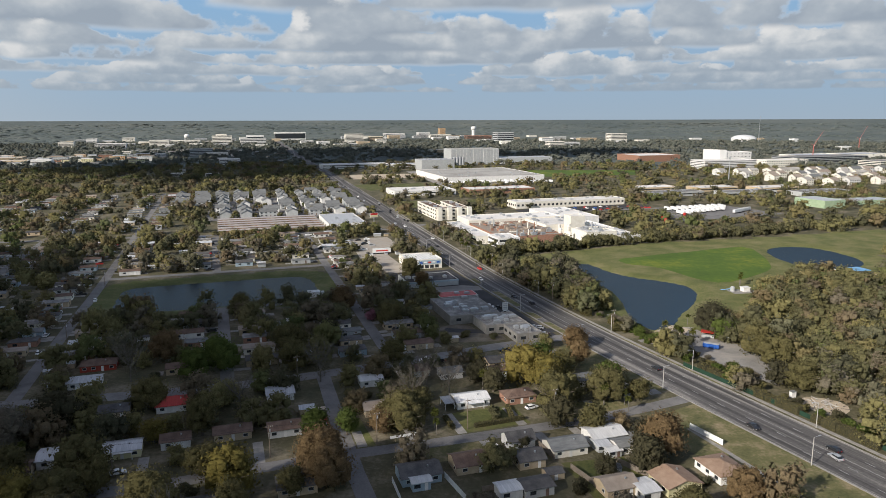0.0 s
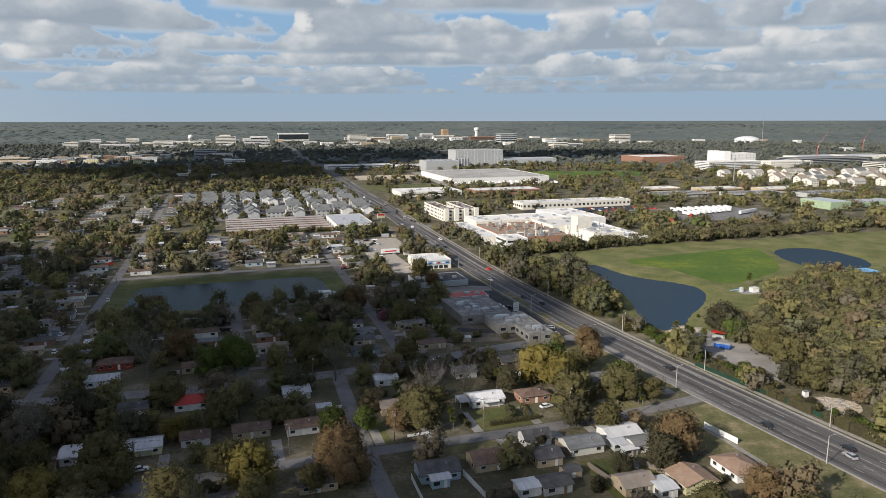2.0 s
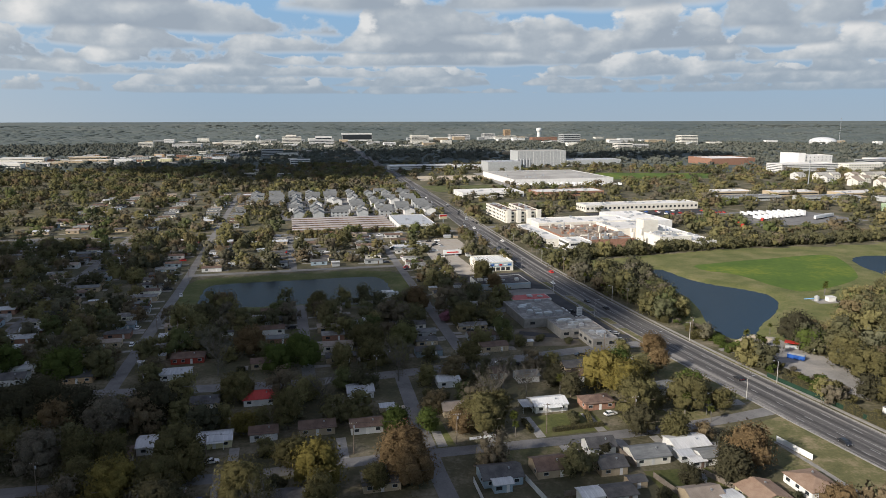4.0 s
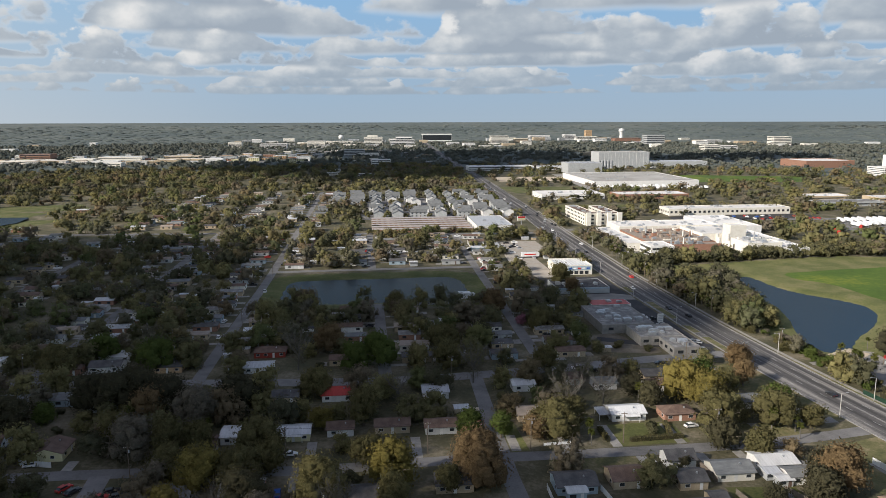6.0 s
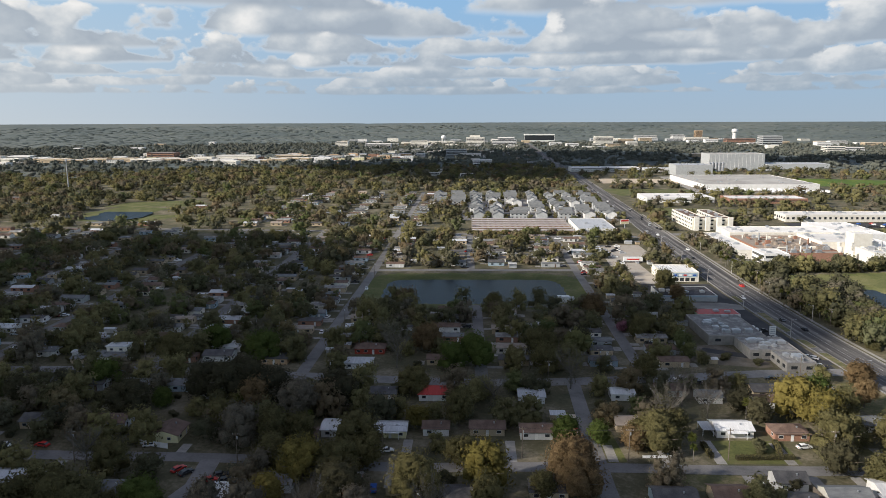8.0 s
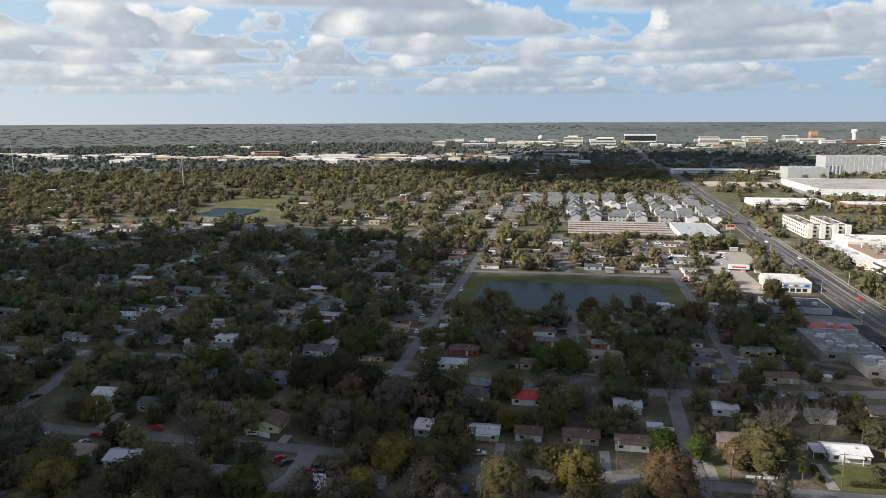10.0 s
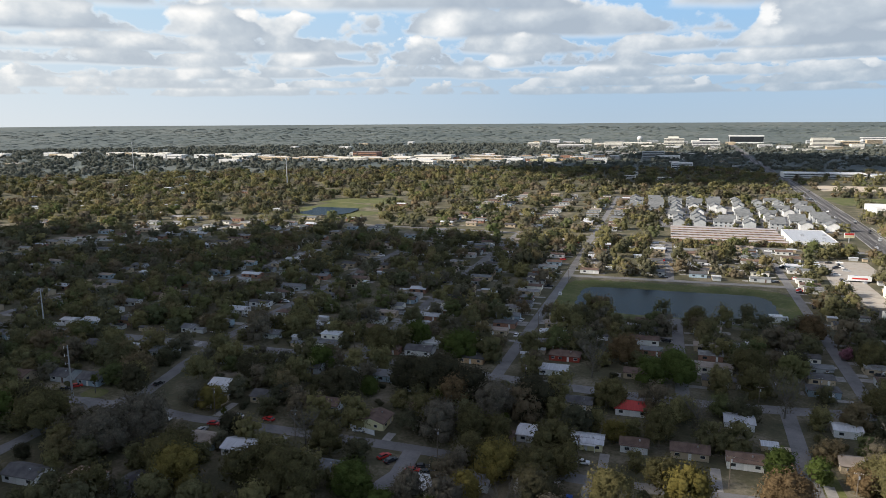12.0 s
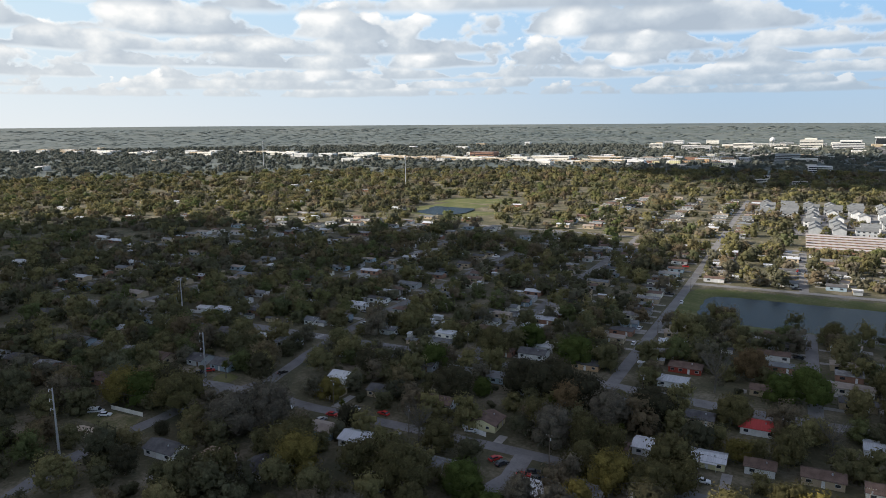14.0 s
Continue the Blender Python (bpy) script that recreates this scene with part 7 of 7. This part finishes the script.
# ---------------------------------------------------------------- the trees that stand out
STANDING = []
for x, y, s, c, k in (
        (54, 266, 2, "rust", 0.9), (38, 246, 1, "yellow", 1.1), (61, 246, 3, "bright", 0.9), (57, 232, 5, "olive", 1.0), (68, 232, 0, "olive", 0.8), (47, 207, 4, "olive", 1.0),
        (-18, 212, 0, "olive", 0.9), (-10, 221, 6, "grey", 1.2), (-31, 175, 5, "rust", 1.0), (-40, 170, 4, "olive", 0.8),
        (-56, 170, 1, "yellow", 1.1), (-66, 180, 0, "olive", 1.0), (-52, 158, 0, "olive", 0.9), (-72, 158, 5, "olive", 1.0), (-98, 176, 1, "olive", 1.2), (-92, 170, 0, "olive", 1.0), (-87, 262, 5, "bright", 1.15),
        (-95, 256, 1, "bright", 1.0), (-113, 275, 1, "rust", 1.1), (-30, 205, 2, "bright", 0.75), (-58, 263, 1, "olive", 1.0), (-20, 268, 0, "olive", 1.0), (-65, 287, 5, "olive", 1.0), (-50, 300, 1, "dark", 0.9),
        (-52, 352, 5, "rust", 1.1), (-35, 330, 0, "pink", 0.55), (-102, 345, 2, "olive", 0.9), (-25, 322, 1, "olive", 1.0), (-12, 398, 4, "rust", 1.0), (-20, 420, 1, "olive", 1.1),
        (-130, 195, 5, "grey", 1.1), (-145, 175, 0, "olive", 1.1), (-143, 200, 1, "dark", 1.2), (-158, 205, 5, "dark", 1.2), (-172, 200, 1, "dark", 1.1), (-200, 245, 0, "bright", 1.2), (-250, 100, 5, "olive", 1.3),
        (-215, 115, 5, "grey", 1.2), (-190, 110, 1, "olive", 1.1), (-165, 115, 0, "olive", 1.2), (-150, 118, 5, "olive", 1.2), (-136, 128, 1, "bright", 0.9), (-232, 125, 4, "dark", 0.9), (-108, 160, 3, "olive", 1.1),
        (-46, 250, 6, "grey", 1.1), (-68, 222, 6, "grey", 1.0), (-100, 226, 1, "olive", 1.0), (-120, 206, 1, "dark", 1.2), (2, 235, 6, "grey", 1.0), (-117, 250, 6, "grey", 1.1),
        (18, 240, 4, "dark", 0.9), (-75, 205, 2, "olive", 1.0), (-88, 200, 0, "yellow", 0.8), (24, 196, 7, "dark", 1.2), (60, 195, 3, "dark", 0.9), (10, 163, 7, "grey", 1.5), (45, 160, 7, "grey", 1.6)):
    tree(x, y, s, c, k * 1.22, world=True)
    STANDING.append((x * EAST[0] + y * EAST[1], x * NORTH[0] + y * NORTH[1]))
for u, v, s, c, k in (
        (118, 164, 5, "rust", 1.12), (124, 135.5, 1, "rust", 0.85), (108.5, 156.5, 4, "dark", 1.15), (110, 160.5, 2, "dark", 0.8), (96, 157, 0, "dark", 0.7), (140.5, 259, 3, "rust", 1.0),
        (103, 229, 1, "yellow", 1.35), (113, 234, 5, "bright", 1.05), (119, 229, 0, "olive", 1.15), (111, 223, 1, "olive", 1.1), (99, 190, 3, "dark", 1.0), (103.5, 203, 1, "olive", 1.15), (112, 206, 0, "olive", 0.85),
        (87, 234, 0, "dark", 1.0), (68, 237, 6, "grey", 1.1), (51, 202.5, 5, "olive", 1.1), (44, 203, 3, "rust", 0.85), (57, 208, 2, "olive", 1.0), (23.5, 208, 4, "bright", 1.0), (22, 184, 5, "rust", 1.05),
        (191, 197, 0, "dark", 1.15), (196, 192, 1, "olive", 1.1), (206, 214, 5, "olive", 1.2), (208, 228, 1, "olive", 1.2), (212, 262, 5, "dark", 1.2), (209, 250, 1, "bright", 1.0),
        (-234, 167, 5, "yellow", 1.2), (-226, 169, 1, "bright", 1.25), (-201, 206, 2, "dark", 1.15), (-177, 165, 5, "grey", 1.45), (-168, 172, 1, "grey", 1.2), (-186, 170, 0, "dark", 1.1), (-140, 152, 1, "yellow", 1.15),
        (-148, 158, 5, "olive", 1.2), (-157, 137, 0, "olive", 1.2), (-187, 129, 0, "dark", 0.9), (-198.5, 153, 4, "dark", 0.6), (-221, 178, 5, "dark", 1.1), (-165, 203, 1, "yellow", 0.9), (-167.5, 231, 2, "dark", 1.1),
        (-146, 187, 3, "dark", 0.8), (-125, 226, 5, "dark", 1.15), (-146, 252, 1, "bright", 1.05), (-115.6, 232, 4, "bright", 0.9), (-130, 279, 5, "olive", 1.2), (-94.5, 240, 5, "dark", 1.35), (-81, 229, 1, "rust", 1.05),
        (-93, 281, 5, "bright", 1.2), (-78, 202, 1, "grey", 1.2), (-68, 202, 2, "olive", 1.2), (-60, 204, 4, "olive", 1.2), (-88, 160, 0, "bright", 1.0), (-118, 186, 6, "grey", 1.1), (-110, 184, 1, "olive", 1.0),
        (-64, 190, 5, "olive", 0.9), (-54, 182, 1, "yellow", 1.2), (-44, 184, 5, "olive", 1.0)):
    tree(u, v, s, c, k * 1.12)
    STANDING.append((u, v))
keep_box(-29, -10, 226, 240)
keep_box(9, 22, 226, 238)
near = np.random.default_rng(21)
n = 0
COL = ("dark", "olive", "olive", "grey", "yellow", "dark", "dark", "olive", "grey", "grey", "dark", "olive", "grey", "olive", "olive", "bright")
cand_u, cand_v = near.uniform(-290, 142, 4200), near.uniform(96, 300, 4200)
cx, cy = cand_u * EAST[0] + cand_v * NORTH[0], cand_u * EAST[1] + cand_v * NORTH[1]
good = np.where((cand_u > -60) & ~((cand_u < 62) & (cand_v > 217) & (cand_v < 252)), free_ground(cand_u, cand_v, 2.6), free_ground(cand_u, cand_v, 0.9)) & in_sight(cx, cy) & (np.hypot(cx, cy) > 120)
for a, b in (((-196, 76), (-208.5, 117)), ((-208.5, 117), (-211, 147)), ((-211, 147), (-209.9, 162)), ((-209.9, 162), (-212, 196)), ((-212, 196), (-138, 193)), ((-192, 196), (-197, 203)),
             ((-86, 168), (-84, 193)), ((-130, 194), (-40, 191)), ((-40, 191), (120, 192.5)), ((31, 150), (30, 258))):
    good &= seg_dist(cand_u, cand_v, a, b) > 8.5
good &= ~((cand_u > -200) & (cand_u < -138) & (cand_v > 177) & (cand_v < 200))
taken, chosen = list(STANDING), []
for k in np.where(good)[0]:
    u, v = float(cand_u[k]), float(cand_v[k])
    gap = 6.6 if u < -60 or (u < 62 and 217 < v < 252) else 8.6
    if any((u - a) ** 2 + (v - b) ** 2 < gap * gap for a, b in taken):
        continue
    taken.append((u, v))
    r = near.random()
    bush = near.random() < (0.22 if u < 20 else 0.4)
    s = 7 if bush else (6 if r < 0.09 else int(near.integers(0, 6)))
    c = COL[int(near.integers(0, len(COL)))]
    if s == 6:
        c = "grey"
    if bush and c in ("rust", "yellow"):
        c = "dark"
    chosen.append((math.hypot(*W(u, v)), u, v, s, c, float(near.uniform(0.9, 1.6) if bush else near.uniform(0.72, 1.25) * (0.85 if u > 20 else 1.0))))
    n += 1
    if n > 600:
        break
chosen.sort()
for _, u, v, s, c, k in chosen[:110]:
    tree(u, v, s, c, k)
for k in range(26):
    v = 345 + 6.0 * k
    palm(hw(v) + 15.5 + random.uniform(-1, 4), v, random.uniform(0.7, 1.0))
for x, y in ((104, 296), (100, 306), (116, 322), (128, 330), (175, 404), (172, 398), (62, 222), (-238, 112), (-205, 139), (-226, 124), (-150, 190), (-120, 183), (60, 250), (-2, 205), (-122, 190)):
    palm(x, y, random.uniform(0.7, 0.95), world=True)
for u, v in ((-217.5, 203), (127.5, 198.5), (121, 201), (187, 250), (188.5, 255), (190, 246), (60, 200), (86, 226)):
    palm(u, v, random.uniform(0.75, 1.0))


def hedge(u0, v0, u1, v1, wide=1.4, high=1.3):
    """A clipped hedge: leaf sprays over a dense box."""
    hr = np.random.default_rng(int(u0 * 7 + v1) % 1000)
    L = math.dist((u0, v0), (u1, v1))
    n = int(L * 60)
    p = np.stack([hr.uniform(0, L, n), hr.uniform(-wide / 2, wide / 2, n), hr.uniform(0.1, high, n)], 1)
    side = hr.integers(0, 3, n)
    p[side == 0, 2] = high + hr.normal(0, 0.1, (side == 0).sum())
    p[side == 1, 1] = -wide / 2
    p[side == 2, 1] = wide / 2
    q = p[:, None, :] + hr.normal(0, 0.17, (n, 3, 3))
    box = Geo().box(0, L, -wide * 0.45, wide * 0.45, -0.1, high * 0.93)
    e = thing("hedge", at(u0, v0, 0, math.degrees(math.atan2(v1 - v0, u1 - u0))), "clipped dark green garden hedge", "hedge", "hedges")
    part("inside", box, "leaves_dark", e)
    part("leaves", quick_mesh("leaves", q.reshape(-1, 3), np.arange(3 * n).reshape(-1, 3), "leaves_olive"), None, e)


for h4 in ((72.5, 197.6, 90, 198.4), (86.5, 200, 88.5, 209), (65.6, 198, 65.6, 207), (-124, 199, -114, 200)):
    hedge(*h4)
# green wall of shrubs along the yard's fence
for k in range(16):
    v = 146 + 4.6 * k
    if not 168 < v < 172:
        hedge(hw(v) + 15.2 + 0.4 * (k % 3), v, hw(v + 4.5) + 15.2, v + 4.5, 2.6 + 0.4 * (k % 2), 2.2 + 0.35 * (k % 4))
e = thing("brush_pile", at(192.5, 177.5), "heap of pale cut branches on bare soil", "brush pile")
br = random.Random(8)
for k in range(70):
    a, r = br.uniform(0, 6.28), br.uniform(0, 6.5)
    p = Vector((math.cos(a) * r, math.sin(a) * r * 0.9, br.uniform(0.0, 1.4 * (1 - r / 7.5))))
    d = Vector((br.uniform(-1, 1), br.uniform(-1, 1), br.uniform(-0.1, 0.5))) * br.uniform(1.2, 3.0)
    part("branch", Geo().tube(p, p + d, br.uniform(0.07, 0.17), 0.04, 5, False), "pole_concrete" if k % 3 else "pale_bark", e)
e = thing("utility_box", at(187.5, 186.5), "small white equipment cabinet beside the branches", "cabinet")
part("body", Geo().box(-0.9, 0.9, -0.7, 0.7, 0, 2.1), "white_wall", e)
part("roof", Geo().box(-1.05, 1.05, -0.85, 0.85, 2.1, 2.2, bottom=True), "roof_grey", e)
e = thing("garden_pool", at(-115.3, 253), "round blue above-ground garden pool", "pool")
part("wall", Geo().lathe([(2.6, -0.1), (2.6, 1.1), (2.5, 1.1), (2.45, 0.9)], 16), "white_wall", e)
part("water_surface", Geo().lathe([(2.44, 0.9), (0.05, 0.9)], 16), "sky_blue_paint", e, "still blue water")
for k in range(30):
    v = 130 + 5 * k
    tree(hw(v) + 17.5 + random.uniform(0, 4), v, 7, random.choice(("dark", "olive", "bright")), random.uniform(0.9, 1.6))

for k in range(44):
    v = random.uniform(205, 305)
    tree(hw(v) + random.uniform(14.5, 30), v, 7, random.choice(("dark", "olive", "grey", "bright")), random.uniform(0.7, 1.5))

# ---------------------------------------------------------------- woods
def calm(soft, own=0.3):
    """Normals of a closed canopy far off, turned mostly to the sky."""
    out = soft * own + np.array((0, 0, 0.8))
    return out / np.linalg.norm(out, axis=1)[:, None]


rng = np.random.default_rng(3)
MID = [lumps(rng, 10.5, 7.4, 240, 0.42, 12, True) for _ in range(6)] + [lumps(rng, 7.5, 7.4, 170, 0.4, 9, True) for _ in range(3)]
CLOSE = [lumps(rng, 10.5, 7.8, 560, 0.32, 18, True) for _ in range(6)] + [lumps(rng, 7.5, 7.8, 340, 0.3, 12, True) for _ in range(2)]
FAR = [(q[0] * np.array((1, 1, 0.9)), q[1], calm(q[2], 0.9)) for q in (lumps(rng, 12, 6.4, 76, 0.72, 6, True) for _ in range(7))]
DOMES = [dome(rng, 11.0 * rng.uniform(0.7, 1.3), 6.0, 3, 5) for _ in range(8)]
FARTHER = [(q[0] * np.array((1, 1, 0.8)), q[1], calm(q[2])) for q in (lumps(rng, 14, 5.0, 13, 1.3, 3, True) for _ in range(8))]


def scatter(count, r0, r1, pad, dens=None, angle=(-39.0, 82.0)):
    r = np.sqrt(rng.uniform(r0 * r0, r1 * r1, count))
    a = np.radians(rng.uniform(*angle, count))
    x, y = -np.sin(a) * r - 5, np.cos(a) * r - 8
    u, v = x * EAST[0] + y * EAST[1], x * NORTH[0] + y * NORTH[1]
    ok = free_ground(u, v, pad)
    near_field = (u > -292) & (u < 143) & (v > 94) & (v < 300)
    ok &= ~near_field
    if dens is not None:
        ok &= rng.uniform(0, 1, count) < dens(u, v)
    return u[ok], v[ok]


def town_density(u, v):
    d = np.full(u.shape, 0.8)
    d[(u > -90) & (u < 145) & (v < 660)] = 0.66
    d[(u > -170) & (u < 145) & (v > 455) & (v < 1000)] = 0.55
    d[(u < -150) & (v > 330)] = 0.86
    d[(u > -260) & (u < -60) & (v > 300) & (v < 640)] = 0.62
    d[(u > 172) & (v < 420)] = 1.0
    d[(u > 170) & (v > 505) & (v < 720)] = 0.75
    d[(u > 165) & (v > 720)] = 0.5
    return d


def tones(u, v):
    t = rng.uniform(0, 1, len(u)) * 0.94 + 0.06 * np.sin(u / 60) + 0.06 * np.sin(v / 47 + 1)
    return np.clip(t, 0, 1)


u, v = scatter(5600, 118, 620, 0.3, town_density)
near_by = np.hypot(u, v) < 375
woods("street_trees", rng, u[near_by], v[near_by], CLOSE, 1.1, "mixed leafy trees along nearby streets", tones(u[near_by], v[near_by]))
u, v = u[~near_by], v[~near_by]
woods("neighbourhood_trees", rng, u, v, MID, 1.12, "mixed leafy trees between houses and streets", tones(u, v))
rest = np.array([(u, v, s, k) for _, u, v, s, c, k in chosen[110:]])
FINE = [lumps(rng, 10.0, 7.6, 1050, 0.29, 22, True) for _ in range(6)] + [s[:3] for s in SHAPES[6:]]
trees_only = rest[rest[:, 2] < 6.5]
woods("garden_trees", rng, trees_only[:, 0], trees_only[:, 1], FINE[:6], 1.08, "leafy garden trees between houses", tones(trees_only[:, 0], trees_only[:, 1]))
bushes = rest[rest[:, 2] > 6.5]
woods("garden_bushes", rng, bushes[:, 0], bushes[:, 1], FINE[7:], 1.2, "low garden shrubs between houses", rng.uniform(0, 0.4, len(bushes)))
# dense woods east of the highway
u, v = rng.uniform(186, 420, 1250), rng.uniform(110, 440, 1250)
x, y = u * EAST[0] + v * NORTH[0], u * EAST[1] + v * NORTH[1]
ok = free_ground(u, v, 0.5) & in_sight(x, y) & (np.hypot(x, y) > 150) & ~((x > 222) & (y > 402))
EASTERN = [lumps(rng, 10.5, 8.0, 820, 0.31, 22, True) for _ in range(6)] + [lumps(rng, 6.5, 8.0, 480, 0.3, 13, True) for _ in range(3)]
woods("east_woods", rng, u[ok], v[ok], EASTERN, 0.95, "dense olive green woodland beside the ponds", np.where(rng.uniform(0, 1, ok.sum()) < 0.2, rng.uniform(0.5, 1, ok.sum()), np.clip(rng.normal(0.22, 0.12, ok.sum()), 0, 1)))
# belt of trees on the levee
q = rng.uniform(0, 1, 340)
bx, by = np.interp(q, (0, 0.2, 0.45, 0.75, 1), (38, 92, 163, 268, 440)), np.interp(q, (0, 0.2, 0.45, 0.75, 1), (494, 516, 546, 580, 662))
bx, by = bx + rng.normal(0, 3, 340), by + rng.uniform(-4, 16, 340)
woods("tree_belt", rng, bx * EAST[0] + by * EAST[1], bx * NORTH[0] + by * NORTH[1], MID, 0.85, "dense belt of dark green trees", np.clip(rng.normal(0.16, 0.1, 340), 0, 1))
u, v = rng.uniform(38, 88, 60), rng.uniform(365, 455, 60)
ok = poly_sd(u, v, POND_EAST) > 2
ok &= (u * EAST[0] + v * EAST[1]) > 168
woods("pond_trees", rng, u[ok] * EAST[0] + v[ok] * EAST[1], u[ok] * NORTH[0] + v[ok] * NORTH[1], MID, 1.1, "grey-green trees on the bank of the pond", np.where(rng.uniform(0, 1, ok.sum()) < 0.3, 0.78, np.clip(rng.normal(0.05, 0.06, ok.sum()), 0, 1)))
u, v = rng.uniform(-60, 152, 330), rng.uniform(690, 905, 330)
ok = np.ones(330, bool)
for u0, u1, v0, v1 in BOXES:
    ok &= ~((u > u0 - 1.5) & (u < u1 + 1.5) & (v > v0 - 1.5) & (v < v1 + 1.5))
ok &= np.abs(u - np.interp(v, [p[1] for p in HIGHWAY], [p[0] for p in HIGHWAY])) > 16
woods("apartment_trees", rng, u[ok], v[ok], MID, 0.66, "leafy trees between apartment houses", tones(u[ok], v[ok]))
u = np.arange(-8, 122, 3.4)
woods("storage_trees", rng, u, rng.uniform(608.5, 613.5, len(u)), MID, 0.62, "row of leafy trees in front of the storage halls", tones(u, u))
u, v = scatter(6900, 610, 1500, 0.5, town_density)
woods("middle_woods", rng, u, v, FAR, 1.32, "sea of olive and brown treetops over the town", tones(u, v))
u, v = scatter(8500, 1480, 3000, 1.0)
# haze over this plain is painted into its leaf colour
woods("far_woods", rng, u, v, FARTHER, 1.55, "wooded plain in the distance", leaves="hazed_leaves", tone=np.clip(rng.normal(0.3, 0.2, len(u)), 0, 1))

# flat domes that share the far ground's colour, haze included
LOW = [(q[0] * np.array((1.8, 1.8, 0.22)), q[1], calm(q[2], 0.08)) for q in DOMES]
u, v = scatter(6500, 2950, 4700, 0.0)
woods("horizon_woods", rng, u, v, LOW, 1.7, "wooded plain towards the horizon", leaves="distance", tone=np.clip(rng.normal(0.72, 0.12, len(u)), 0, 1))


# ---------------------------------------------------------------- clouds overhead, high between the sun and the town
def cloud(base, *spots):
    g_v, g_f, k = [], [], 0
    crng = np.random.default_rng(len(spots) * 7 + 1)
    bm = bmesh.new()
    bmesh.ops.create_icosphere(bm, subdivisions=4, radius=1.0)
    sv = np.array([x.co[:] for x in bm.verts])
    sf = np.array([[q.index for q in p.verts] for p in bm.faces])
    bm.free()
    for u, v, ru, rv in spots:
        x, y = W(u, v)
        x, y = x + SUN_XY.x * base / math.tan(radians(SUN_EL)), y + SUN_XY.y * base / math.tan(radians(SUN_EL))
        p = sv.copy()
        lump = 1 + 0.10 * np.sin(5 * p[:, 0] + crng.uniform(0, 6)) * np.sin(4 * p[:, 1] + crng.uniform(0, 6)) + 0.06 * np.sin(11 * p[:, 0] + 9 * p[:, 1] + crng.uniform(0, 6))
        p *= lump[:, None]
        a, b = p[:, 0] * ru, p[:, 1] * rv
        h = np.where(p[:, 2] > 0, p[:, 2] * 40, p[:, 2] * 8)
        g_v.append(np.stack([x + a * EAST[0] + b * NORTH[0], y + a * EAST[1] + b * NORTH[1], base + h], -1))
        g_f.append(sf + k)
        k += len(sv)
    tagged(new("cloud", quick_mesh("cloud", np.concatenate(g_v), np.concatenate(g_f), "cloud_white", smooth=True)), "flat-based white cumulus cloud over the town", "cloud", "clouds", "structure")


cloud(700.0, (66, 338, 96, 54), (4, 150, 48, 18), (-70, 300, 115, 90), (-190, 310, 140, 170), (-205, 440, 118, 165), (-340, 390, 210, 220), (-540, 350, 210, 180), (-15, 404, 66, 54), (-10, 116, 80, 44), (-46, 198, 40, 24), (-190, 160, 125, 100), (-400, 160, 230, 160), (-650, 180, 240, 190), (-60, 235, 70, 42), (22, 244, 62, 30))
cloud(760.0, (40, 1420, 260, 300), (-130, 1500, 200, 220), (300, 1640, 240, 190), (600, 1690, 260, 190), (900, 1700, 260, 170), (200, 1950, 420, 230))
